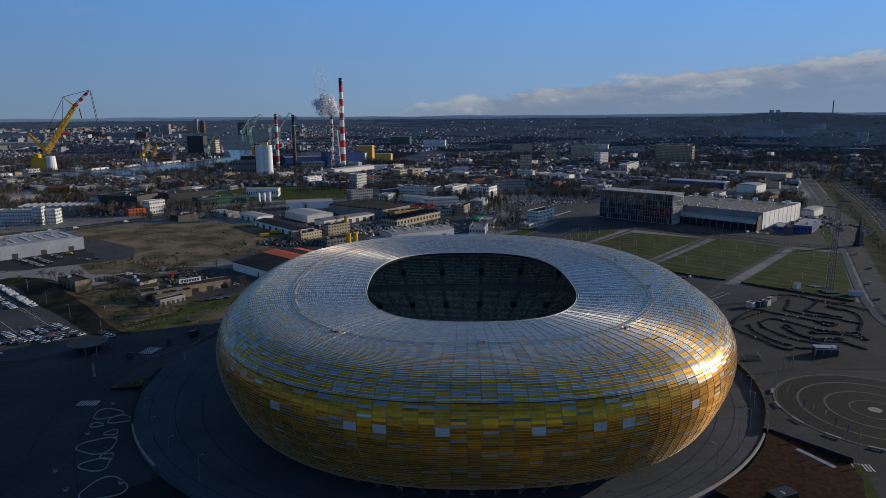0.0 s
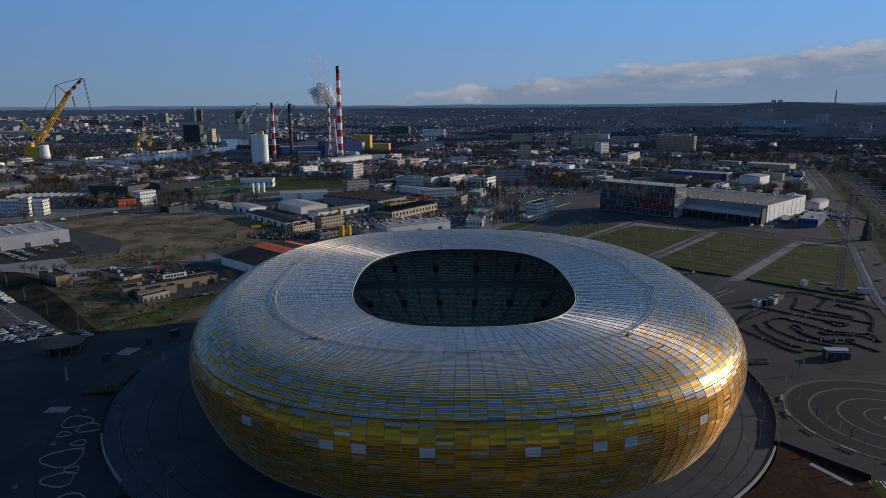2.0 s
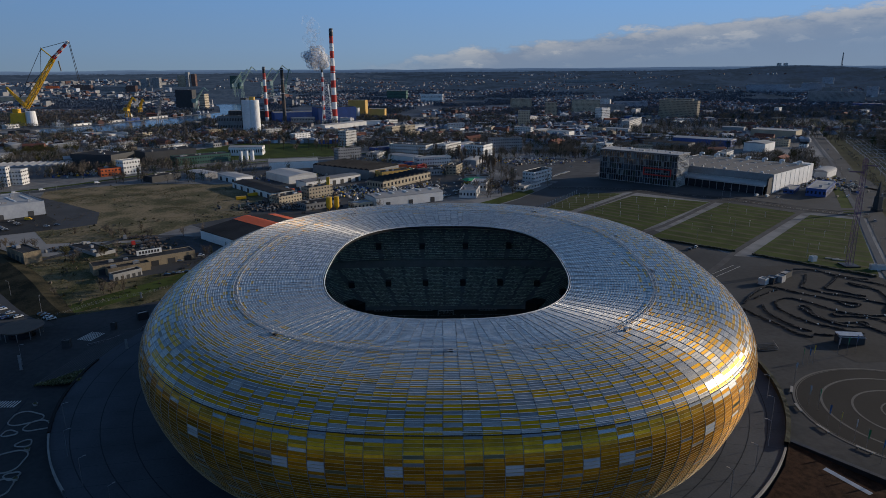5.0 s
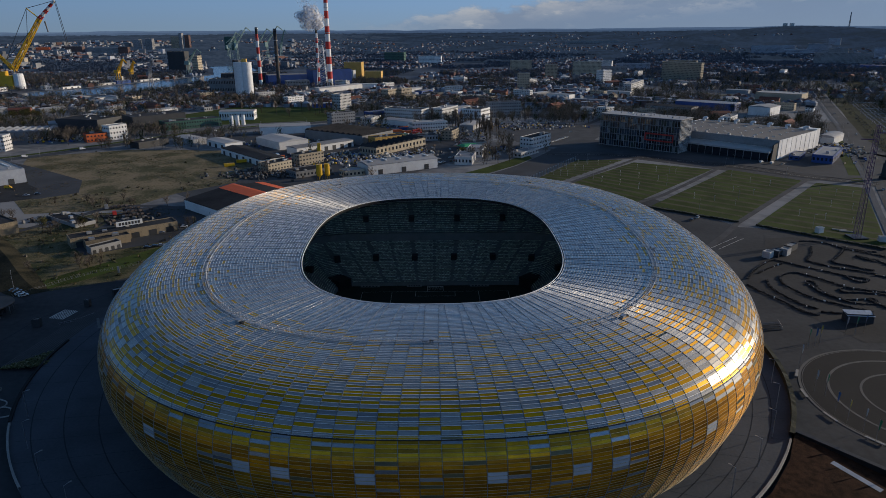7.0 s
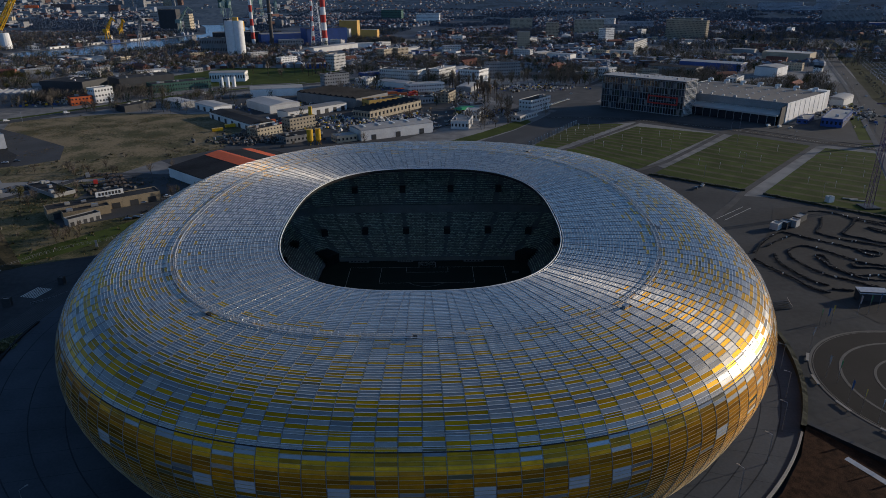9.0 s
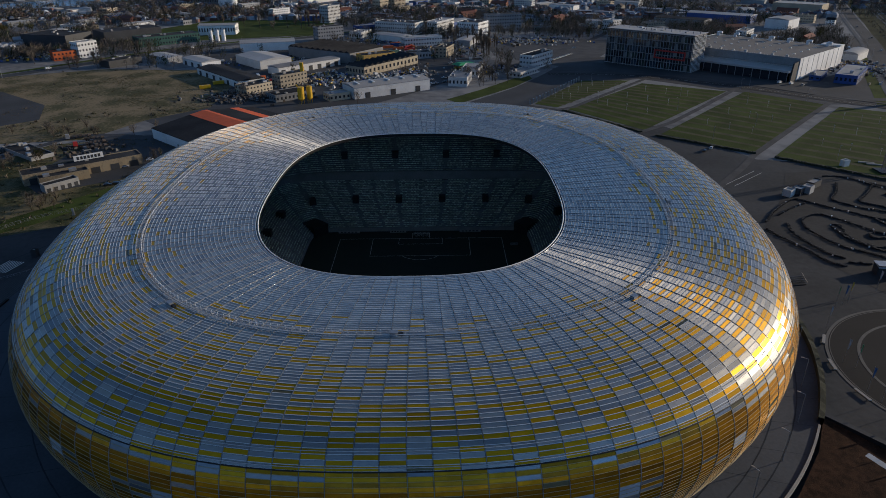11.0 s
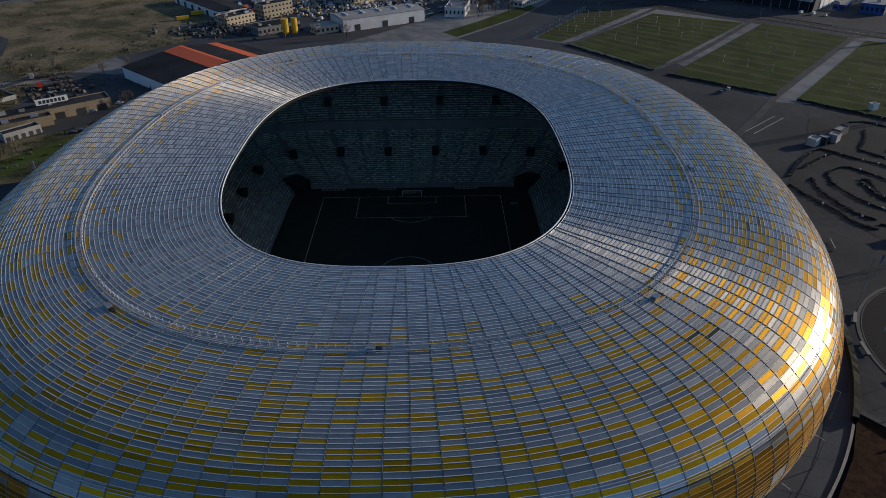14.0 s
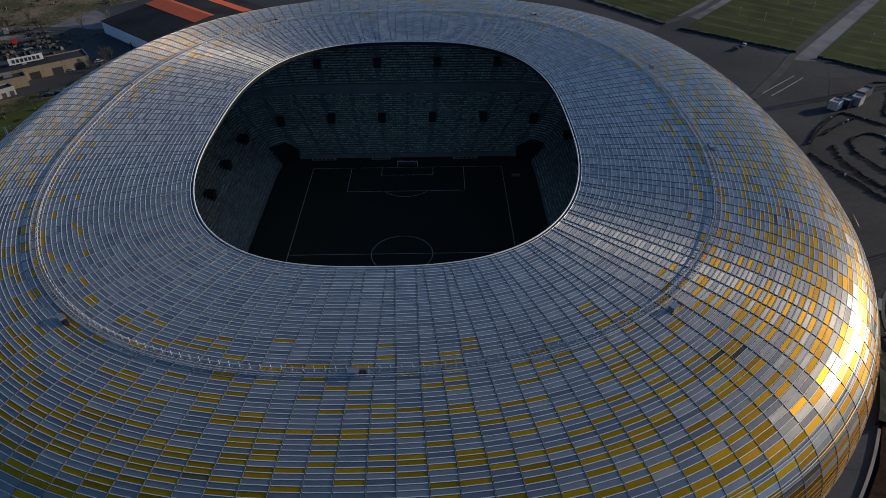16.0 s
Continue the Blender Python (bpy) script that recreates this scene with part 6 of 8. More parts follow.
# silos
sl = thing("silo", "tall round white storage silo with an orange cap", "silo", pose(-366, 1060, GROUND))
TAKEN.append((-366, 1060, 25))
for i, e in enumerate((-6.5, 6.5)):
    s = Shape()
    s.tube((e, 0, 0), (e, 0, 62), 10.5, 10.5, 32)
    part("cell", s, M_WHITE, sl, smooth=False)
s = Shape()
s.box(4, 0, 62, 9, 8, 6)
part("head_house", s, W_YELLOW, sl, "orange head house")
building("tall dark silo house beside the silo", -384, 1090, 11, 20, 64, -5, W_DARK, R_GREY)
building("grey concrete grain elevator", -420, 1120, 56, 26, 28, -5, W_GREY, R_BLACK, 2)
for i in range(3):
    k = thing("silo", "slim white upright cylinder tank", "silo", pose(-268 + i * 6.5, 640 + i * 4, GROUND), "white tanks")
    s = Shape()
    s.tube((0, 0, 0), (0, 0, 13), 2.6, 2.6, 18)
    part("tank", s, M_WHITE, k)
    s = Shape()
    s.tube((0, 0, 13), (0, 0, 14.2), 2.6, 0.8, 18)
    part("top", s, M_STEEL, k)

# ---- cranes ----
cr = thing("harbour_crane", "huge yellow harbour crane with a raised lattice jib", "crane", pose(-915, 1262, GROUND))
TAKEN.append((-915, 1262, 40))
s = Shape()
s.tube((0, 0, 0), (0, 0, 32), 12, 10, 16)
part("pedestal", s, M_WHITE, cr)
s = Shape()
s.box(-24, 0, 6, 32, 26, 22, top=0.88)
s.box(-26, 0, 0, 40, 30, 7)
s.box(-30, 0, 28, 12, 12, 9)
part("machine_house", s, P_YELLOW, cr)


def jib(s, a, b, w0, w1, n, r, mi=0):
    a, b = Vector(a), Vector(b)
    d = (b - a).normalized()
    u = Vector((0, 1, 0))
    v = d.cross(u).normalized()
    def cor(k, q):
        hw = (w0 + (w1 - w0) * q) / 2
        return a.lerp(b, q) + u * (-hw, hw, hw, -hw)[k] + v * (-hw, -hw, hw, hw)[k]
    for k in range(4):
        s.tube(cor(k, 0), cor(k, 1), r, r, 5, mi)
        for i in range(n):
            p, q = (k, (k + 1) % 4) if i % 2 else ((k + 1) % 4, k)
            s.tube(cor(p, i / n), cor(q, (i + 1) / n), r * .6, n=4, mi=mi)


s = Shape()
jib(s, (-8, 0, 40), (70, 0, 145), 9, 6, 14, 1.2)
s.tube((70, 0, 145), (46, 0, 166), 1.2, n=6)
part("jib", s, P_YELLOW, cr)
for i in range(6):
    s = Shape()
    a, b = Vector((70, 0, 145)), Vector((108, 0, 181))
    jib(s, a.lerp(b, i / 6), a.lerp(b, (i + 1) / 6), 5.5 - i * .5, 5 - i * .5, 2, 1.2)
    part("jib_tip", s, M_WHITE if i % 2 else P_RED, cr, "red and white jib tip")
s = Shape()
for a, b in (((46, 0, 166), (108, 0, 181)), ((46, 0, 166), (-24, 0, 52)), ((46, 0, 168), (28, 0, 52)), ((70, 3, 145), (-30, 3, 52)), ((108, 0, 181), (122, 0, 60)), ((110, 0, 181), (126, 0, 60))):
    s.tube(a, b, 0.55, n=4)
part("cable", s, M_BLACK, cr)
s = Shape()
s.tube((80, 0, 140), (83, 0, 118), 1.6, 1.2, 8)
part("hook_block", s, M_BLACK, cr)
s = Shape()
jib(s, (-4, -6, 42), (-40, -6, 84), 6, 2.5, 6, 0.9)
part("back_frame", s, P_YELLOW, cr)
for i, (x, y, h, mat, lab) in enumerate(((-770, 1420, 55, P_YELLOW, "small yellow dockside crane"), (-800, 1560, 45, P_YELLOW, "small yellow dockside crane"), (-640, 1290, 60, W_GREY, "grey lattice-jib dockside crane"), (-700, 1700, 70, P_PALEGREEN, "pale green dockside crane"),
                                         (-860, 2650, 120, P_PALEGREEN, "pale green shipyard crane"), (-820, 2600, 130, P_PALEGREEN, "pale green shipyard crane"), (-760, 2700, 125, P_PALEGREEN, "pale green shipyard crane"), (-700, 2620, 135, P_PALEGREEN, "pale green shipyard crane"), (-660, 2700, 120, P_PALEGREEN, "pale green shipyard crane"), (-900, 2750, 110, P_PALEGREEN, "pale green shipyard crane"))):
    c = thing("dock_crane", lab, "crane", pose(x, y, GROUND, 0, 0, rnd.uniform(-60, 60)), "dock cranes")
    s = Shape()
    for e in ((-6, -5), (6, -5), (6, 5), (-6, 5)):
        s.tube((e[0], e[1], 0), (e[0] * .5, e[1] * .5, h * .4), 0.9, n=5)
    part("portal", s, mat, c)
    s = Shape()
    s.box(-3, 0, h * .4, 14, 8, h * .14)
    part("cab", s, mat, c)
    s = Shape()
    jib(s, (2, 0, h * .5), (h * .42, 0, h), 5, 2, 7, 0.8)
    jib(s, (h * .42, 0, h), (h * .62, 0, h * .86), 2, 1.4, 3, 0.6)
    s.tube((-8, 0, h * .62), (h * .3, 0, h * .88), 0.5, n=4)
    part("jib", s, mat, c)
pd = thing("piling_rig", "tall yellow piling rig in the works yard", "piling rig", pose(-113, 385, GROUND))
s = Shape()
s.box(0, 0, 0, 6, 4, 3.2, top=0.85)
part("carrier", s, P_YELLOW, pd)
s = Shape()
s.box(3, 0, 1, 2.8, 2.6, 17)
part("mast", s, P_YELLOW, pd)
for x, y, r in ((-97, 308, 2.6), (-91, 311, 2.2)):
    k = thing("cement_silo", "small yellow cement silo on legs", "silo", pose(x, y, GROUND), "yellow cement silos")
    s = Shape()
    s.tube((0, 0, 4), (0, 0, 13), r, r, 14)
    s.tube((0, 0, 2), (0, 0, 4), 0.4, r, 14)
    part("tank", s, P_YELLOW, k)
    s = Shape()
    for e in range(4):
        s.tube((r * .8 * math.cos(e * 1.57), r * .8 * math.sin(e * 1.57), 0), (r * .8 * math.cos(e * 1.57), r * .8 * math.sin(e * 1.57), 5), 0.15, n=5)
    part("stand", s, P_YELLOW, k)

# ---- masts, spire, poles ----
pm = thing("lattice_mast", "tall slim purple lattice mast on the lawn", "mast", pose(249.5, 136.5, GROUND))
s = Shape()
lattice(s, 0, 0, 0, 66, 3.0, 1.8, 22, 0.16)
part("mast", s, P_PURPLE, pm)
s = Shape()
s.box(0, 0, 0, 9, 9, 0.9)
part("base", s, M_BLACK, pm)
s = Shape()
s.tube((0, 0, 58), (-7, 3, 58), 0.3, n=5)
s.tube((0, 0, 62), (6, -3, 62), 0.3, n=5)
part("arm", s, P_PURPLE, pm)
sp = thing("tower_spire", "dark stone tower with a pointed spire beside the road", "tower", pose(368, 293, GROUND, 0, 0, 20))
TAKEN.append((368, 293, 9))
s = Shape()
s.box(0, 0, 0, 5.2, 4.8, 13, top=0.9)
part("shaft", s, W_DARK, sp)
s = Shape()
s.box(-0.6, 0, 13, 3.0, 3.0, 2.5, top=0.9)
s.box(-0.6, 0, 15.5, 2.6, 2.6, 11, top=0.06)
part("spire", s, W_DARK, sp)
s = Shape()
s.box(0, 0, 0, 6.4, 6.4, 2.4)
part("plinth", s, W_DARK, sp)
rm = thing("radio_mast", "thin radio mast on the far hill", "mast", pose(2127, 3327, 60))
s = Shape()
lattice(s, 0, 0, 0, 125, 8, 2, 12, 0.8)
part("mast", s, W_GREY, rm)


def lamp_post(h=9.0, twin=False):
    t = thing("lamp_post", "slim grey steel street lamp post", "street lamp", pose(0, 0, -500), "street lamps")
    s = Shape()
    s.tube((0, 0, 0), (0, 0, h), 0.11, 0.07, 6)
    part("pole", s, M_STEEL, t)
    s = Shape()
    s.tube((0, 0, h), (1.4, 0, h + .25), 0.06, n=5)
    if twin:
        s.tube((0, 0, h), (-1.4, 0, h + .25), 0.06, n=5)
    part("arm", s, M_STEEL, t)
    s = Shape()
    s.box(1.6, 0, h + .2, 0.8, .35, .14)
    part("head", s, M_CONC, t)
    return t


lp = lamp_post()
spots = [(-268, 122), (-236, 91), (-205, 66), (-300, 155), (-240, 50), (-270, 30), (-290, 80), (234, 156), (257, 342), (183, 276), (271, 357), (220, 230), (200, 320), (150, 330), (140, 370), (290, 300), (240, 290), (180, 200), (130, 300)]
spots += [(MAIN[i][0] - 9, MAIN[i][1] + 3) for i in range(8, len(MAIN), 3)] + [(NORTH[i][0] + 6, NORTH[i][1] - 9) for i in range(8, len(NORTH), 2)]
for x, y in spots:
    copy_thing(lp, pose(x, y, GROUND, 0, 0, rnd.uniform(0, 360)))
for a in list(range(-48, 10, 8)) + list(range(204, 236, 9)):
    copy_thing(lp, pose(-10 + 131 * math.cos(radians(a)), 123 * math.sin(radians(a)), 0, 0, 0, a + 180))
lp.matrix_world = pose(-178, 5, GROUND)

FLAGS = [material("flag_" + n, c, None, 0.8, 0, 0.5, 8) for n, c in (("white", (0.42, 0.44, 0.46)), ("green", (0.03, 0.25, 0.10)), ("blue", (0.05, 0.15, 0.35)), ("yellow", (0.65, 0.45, 0.08)))]


def flagpole(x, y, z, h, mat):
    t = thing("flagpole", "slim flagpole with a hanging banner", "flagpole", pose(x, y, z, 0, 0, rnd.uniform(-40, 40)), "flagpoles")
    s = Shape()
    s.tube((0, 0, 0), (0, 0, h), 0.07, 0.045, 6)
    part("pole", s, M_RIB, t)
    s = Shape()
    rows = []
    for i in range(9):
        zz = h - 0.2 - i * 0.42
        wv = 0.62 - 0.04 * i
        rows.append([(0.08, 0, zz), (0.08 + wv * .5, 0.16 * math.sin(i * .9), zz - .05), (0.08 + wv, -0.12 * math.sin(i * .7), zz - .2)])
    s.grid(rows)
    part("banner", s, mat, t)


for i, (x, y) in enumerate(((135, -17), (145, -4), (148, -3), (151, -1), (130, -36), (132, -39), (129, -50), (130, -55), (132, -60), (132, -66), (133, -72), (135, -76), (166, 7), (170, 7), (175, 9), (141, -78), (150, -80))):
    flagpole(x, y, Z1, 8.5, FLAGS[i % 4])

# ---- cabins by the kart track ----
for x, y, w, d, h, turn, wall, lab in ((179, 20, 11, 4, 3.4, -8, W_DARK, "dark pit shelter with a pale roof"), (180.5, 103, 5, 4, 3, 40, W_WHITE, "white cabin beside the kart track"), (186, 104.5, 5, 4, 3.2, 40, M_GLASS, "dark blue cabin beside the kart track"), (192, 107, 5, 4, 3.2, 40, W_GREY, "grey cabin beside the kart track"), (199, 115, 9, 4, 2.8, 40, W_DARK, "dark low cabin beside the kart track"),
                                       (233, 147, 4, 3, 3, 20, W_WHITE, "small white hut on the lawn"), (262, 128, 9, 3, 2.6, -10, W_WHITE, "white container beside the lawn"), (-169, 23, 3.2, 2.4, 3, 10, W_DARK, "small dark kiosk on the square"), (-158, 44, 2.2, 2.2, 2.8, 0, W_DARK, "small dark kiosk on the square"), (-150, 57, 5, 3.4, 3, 40, W_DARK, "dark kiosk beside the terrace")):
    cabin = building(lab, x, y, w, d, h, turn, wall, R_PALE, 0, units=0, name="cabin", category="cabin")
    for i in range(8 if lab.startswith("dark pit") else 0):
        s = Shape()
        s.mesh8([(-5.6 + 1.4 * i + u, v, z) for z, u, v in ((3.5, 0, -2.6), (3.5, 1.32, -2.6), (4.3, 1.32, 2.4), (4.3, 0, 2.4), (3.6, 0, -2.6), (3.6, 1.32, -2.6), (4.4, 1.32, 2.4), (4.4, 0, 2.4))])
        part("roof_sheet", s, M_RAIL, cabin, "pale metal roof sheet")
# round shelter on the shaded square
sh = thing("round_shelter", "dark shelter with a flat round roof", "shelter", pose(-197, 36.5, GROUND))
s = Shape()
s.tube((0, 0, 4.2), (0, 0, 4.7), 9.4, 9.6, 32)
part("roof", s, R_BROWN, sh)
for k in range(10):
    s = Shape()
    s.tube((8.4 * math.cos(k * .628), 8.4 * math.sin(k * .628), 0), (8.4 * math.cos(k * .628), 8.4 * math.sin(k * .628), 4.2), 0.18, n=6)
    part("post", s, M_STEEL, sh)
s = Shape()
s.tube((0, 0, 0), (0, 0, 4.2), 5.5, 5.5, 24)
part("core", s, M_GLASS, sh)

# small lamp posts on the parking lawns
lawn_lamp = None
for pts in LAWNS:
    a, b, c, d = [Vector(p) for p in pts]
    for i in range(1, 4):
        for j in range(1, 4):
            p = a.lerp(b, i / 4).lerp(d.lerp(c, i / 4), j / 4)
            m = pose(p.x, p.y, Z2, 0, 0, 40)
            if lawn_lamp is None:
                lawn_lamp = thing("street_lamp", "short pale lamp post on the parking lawn", "lamp", m, "lawn lamps")
                s = Shape()
                s.tube((0, 0, 0), (0, 0, 4.2), 0.09, 0.07, 6)
                part("pole", s, M_RAIL, lawn_lamp)
                s = Shape()
                s.tube((0, 0, 4.2), (0, 0, 4.7), 0.3, 0.2, 8)
                part("head", s, M_WHITE, lawn_lamp)
            else:
                copy_thing(lawn_lamp, m)
# ---- vehicles ----
CAR_PAINT = [material("car_" + n, c, None, 0.3, 0.0, 0.5, 8, coat=0.5) for n, c in (("white", (0.75, 0.75, 0.74)), ("silver", (0.42, 0.43, 0.45)), ("black", (0.02, 0.02, 0.022)), ("red", (0.40, 0.02, 0.015)), ("blue", (0.03, 0.07, 0.22)))]


def car(paint, label, van=False):
    t = thing("van" if van else "car", label, "van" if van else "car", pose(0, 0, -500), "parked vehicles")
    L, W = (5.4, 2.0) if van else (4.4, 1.8)
    prof = [(-L / 2, .45), (-L / 2, 1.9), (-L * .46, 2.15), (L * .2, 2.15), (L * .36, 1.35), (L * .49, 1.1), (L / 2, .45)] if van else [(-L / 2, .4), (-L * .49, .85), (-L * .36, .95), (L * .2, .95), (L * .47, .78), (L / 2, .4)]
    s = Shape()
    for e in (-1, 1):
        pts = [(x, e * W / 2 * (1 if z < 1 else .94), z) for x, z in prof]
        s.face(pts if e > 0 else pts[::-1])
    n = len(prof)
    for i in range(n):
        (x0, z0), (x1, z1) = prof[i], prof[(i + 1) % n]
        s.face([(x0, -W / 2 * (1 if z0 < 1 else .94), z0), (x0, W / 2 * (1 if z0 < 1 else .94), z0), (x1, W / 2 * (1 if z1 < 1 else .94), z1), (x1, -W / 2 * (1 if z1 < 1 else .94), z1)][::-1])
    part("body", s, paint, t)
    s = Shape()
    if van:
        s.mesh8([(L * .12, -W * .485, 1.35), (L * .34, -W * .485, 1.35), (L * .34, W * .485, 1.35), (L * .12, W * .485, 1.35), (L * .12, -W * .475, 1.95), (L * .23, -W * .475, 1.95), (L * .23, W * .475, 1.95), (L * .12, W * .475, 1.95)])
    else:
        s.mesh8([(-L * .40, -W * .46, .94), (L * .24, -W * .46, .94), (L * .24, W * .46, .94), (-L * .40, W * .46, .94), (-L * .28, -W * .38, 1.42), (L * .08, -W * .38, 1.42), (L * .08, W * .38, 1.42), (-L * .28, W * .38, 1.42)])
    part("glazing", s, M_GLASS, t)
    if not van:
        s = Shape()
        s.box(-L * .10, 0, 1.424, L * .35, W * .74, .05, top=.95)
        part("roof", s, paint, t)
    for x in (-L * .31, L * .32):
        for e in (-1, 1):
            s = Shape()
            s.tube((x, e * (W / 2 - .18), .33), (x, e * (W / 2 + .02), .33), .33, .33, 10)
            part("wheel", s, M_TYRE, t)
    return t


fleet = [car(CAR_PAINT[0], "small white parked hatchback car"), car(CAR_PAINT[1], "small silver parked hatchback car"), car(CAR_PAINT[2], "small black parked hatchback car"), car(CAR_PAINT[3], "small red parked hatchback car"), car(CAR_PAINT[4], "small dark blue parked hatchback car"), car(CAR_PAINT[0], "white parked panel delivery van", True)]
used = set()


def park(kind, x, y, turn, z=GROUND + 0.24):
    m = pose(x, y, z, 0, 0, turn + rnd.uniform(-3, 3))
    if kind in used:
        copy_thing(fleet[kind], m)
    else:
        fleet[kind].matrix_world = m
        used.add(kind)


def park_row(p0, p1, n, turn, kinds, miss=0.25):
    for i in range(n):
        if rnd.random() > miss:
            q = i / max(1, n - 1)
            park(rnd.choice(kinds), p0[0] + (p1[0] - p0[0]) * q + rnd.uniform(-.2, .2), p0[1] + (p1[1] - p0[1]) * q + rnd.uniform(-.3, .3), turn)


park_row((-328, 168), (-274, 118), 26, 45, (5, 5, 0, 0, 1), 0.08)
park_row((-333, 158), (-282, 112), 24, 45, (5, 5, 0, 0, 1), 0.12)
park_row((-332, 145), (-300, 116), 12, 45, (0, 5, 1), 0.3)
park_row((-252, 78), (-222, 52), 13, 45, (2, 2, 0, 1, 3), 0.35)
park_row((-240, 80), (-208, 56), 14, 45, (2, 0, 1, 4), 0.45)
park_row((-260, 66), (-232, 42), 12, 45, (2, 2, 1, 0), 0.35)
park_row((-275, 56), (-240, 30), 15, 45, (2, 1, 0, 4), 0.3)
park_row((-262, 40), (-216, 60), 18, 60, (2, 2, 1, 4, 0), 0.2)
park_row((-248, 66), (-226, 48), 9, 45, (0, 0, 2, 1), 0.2)
park_row((-206, 66), (-192, 54), 6, 45, (2, 2, 0), 0.1)
park_row((-372, 262), (-338, 236), 15, 47, (1, 2, 0, 1), 0.25)
park_row((-362, 268), (-336, 246), 11, 47, (1, 2, 0, 4), 0.3)
park_row((-352, 278), (-334, 262), 7, 47, (0, 1, 2), 0.3)
park_row((-312, 258), (-306, 262), 2, 20, (2, 1), 0.0)
park_row((-176, 150), (-160, 170), 6, 20, (0, 2, 3, 1), 0.3)
park_row((-166, 128), (-156, 134), 4, 20, (1, 2), 0.3)
park_row((166, 176), (172, 181), 2, 60, (0, 2), 0.0)
park_row((120, 478), (150, 520), 9, 40, (0, 0, 5), 0.35)
park_row((112, 500), (140, 560), 6, 10, (0, 5), 0.4)
park_row((300, 365), (330, 345), 5, 40, (0, 5), 0.5)
park_row((405, 440), (470, 560), 24, 70, (5, 0, 1, 2), 0.3)
park_row((412, 436), (478, 556), 24, 70, (5, 0, 4, 2), 0.35)
park_row((-20, 360), (30, 392), 14, 30, (0, 1, 2, 3), 0.3)
park_row((-30, 372), (25, 408), 16, 30, (2, 1, 0), 0.3)
park_row((-60, 410), (-10, 450), 14, 50, (0, 1, 2, 5), 0.35)
park_row((20, 470), (50, 560), 16, 80, (0, 1, 2, 3), 0.35)
park_row((-130, 410), (-90, 430), 10, 30, (2, 1, 0), 0.4)
for i in range(10, len(MAIN), 4):
    park(rnd.choice((0, 1, 2, 4)), MAIN[i][0] + rnd.choice((-3, 3)), MAIN[i][1], 62)
for i in range(14, len(NORTH), 3):
    park(rnd.choice((0, 1, 2, 5)), NORTH[i][0], NORTH[i][1] + 3, 45)
yv = car(P_YELLOW, "yellow parked panel delivery van", True)
yv.matrix_world = pose(-341, 283, GROUND + .3, 0, 0, 10)
for x, y in ((-190, 367), (-184, 385)):
    k = thing("skip_container", "yellow steel skip container in the yard", "container", pose(x, y, GROUND + .1, 0, 0, 25), "skips")
    s = Shape()
    s.box(0, 0, 0.3, 9, 3, 2.6, top=1.05)
    part("tub", s, P_YELLOW, k)
    s = Shape()
    s.box(-3, 0, 0, .5, 2.4, .3)
    s.box(3, 0, 0, .5, 2.4, .3)
    part("skid", s, M_BLACK, k)
gt = thing("canopy_tent", "green open canopy in the works yard", "canopy", pose(34, 450, GROUND, 0, 0, 35))
s = Shape()
s.box(0, 0, 4, 22, 12, 1.6, top=0.6)
part("cover", s, P_GREEN, gt)
for e in ((-9, -5), (9, -5), (9, 5), (-9, 5)):
    s = Shape()
    s.tube((e[0], e[1], 0), (e[0], e[1], 4), .15, n=6)
    part("leg", s, M_STEEL, gt)
tk = thing("tractor_unit", "red lorry cab parked in the yard", "lorry", pose(-217, 198, GROUND + .2, 0, 0, 212))
s = Shape()
s.box(0, 0, .8, 2.6, 2.5, 2.6, top=.92)
part("cab", s, P_RED, tk)
s = Shape()
s.box(-4.2, 0, .8, 6, 2.3, .5)
part("chassis", s, M_BLACK, tk)
for x in (0, -3.4, -5.6):
    for e in (-1.1, 1.1):
        s = Shape()
        s.tube((x, e - .15, .5), (x, e + .15, .5), .5, .5, 10)
        part("wheel", s, M_TYRE, tk)
# flatbed trailers with bundled scrap, slabs, information pillars, bleachers
for x, y, turn, cab in ((-208, 205, 26, False), (-213, 214, 22, False), (-224, 219, 26, True), (-203, 196, 28, False)):
    k = thing("flatbed_trailer", "dark flatbed trailer loaded with bundled scrap", "trailer", pose(x, y, GROUND + .15, 0, 0, turn), "flatbed trailers")
    s = Shape()
    s.box(0, 0, 1.0, 12, 2.4, 0.25)
    part("bed", s, M_BLACK, k)
    for e in range(5):
        s = Shape()
        s.box(-4.8 + e * 2.4, 0, 1.26, 2.0, 2.0, 0.7 + 0.25 * (e % 3), 4 * e, top=0.8)
        part("load", s, R_BROWN, k)
    for e in (-4.6, -3.4, 4.2):
        for d in (-1.05, 1.05):
            s = Shape()
            s.tube((e, d - .15, .5), (e, d + .15, .5), .5, .5, 10)
            part("wheel", s, M_TYRE, k)
    if cab:
        s = Shape()
        s.box(-7.6, 0, .6, 2.4, 2.4, 2.8, top=.92)
        part("cab", s, W_GREY, k, "pale grey lorry cab")
for x, y in ((248, 151.5), (250.5, 148)):
    k = thing("concrete_slab", "long pale concrete slab lying on the lawn", "slab", pose(x, y, Z2 + 0.03, 0, 0, -20), "slabs by the mast")
    s = Shape()
    s.box(0, 0, 0, 8, 1.2, 0.6, top=0.97)
    part("block", s, M_CONC, k)
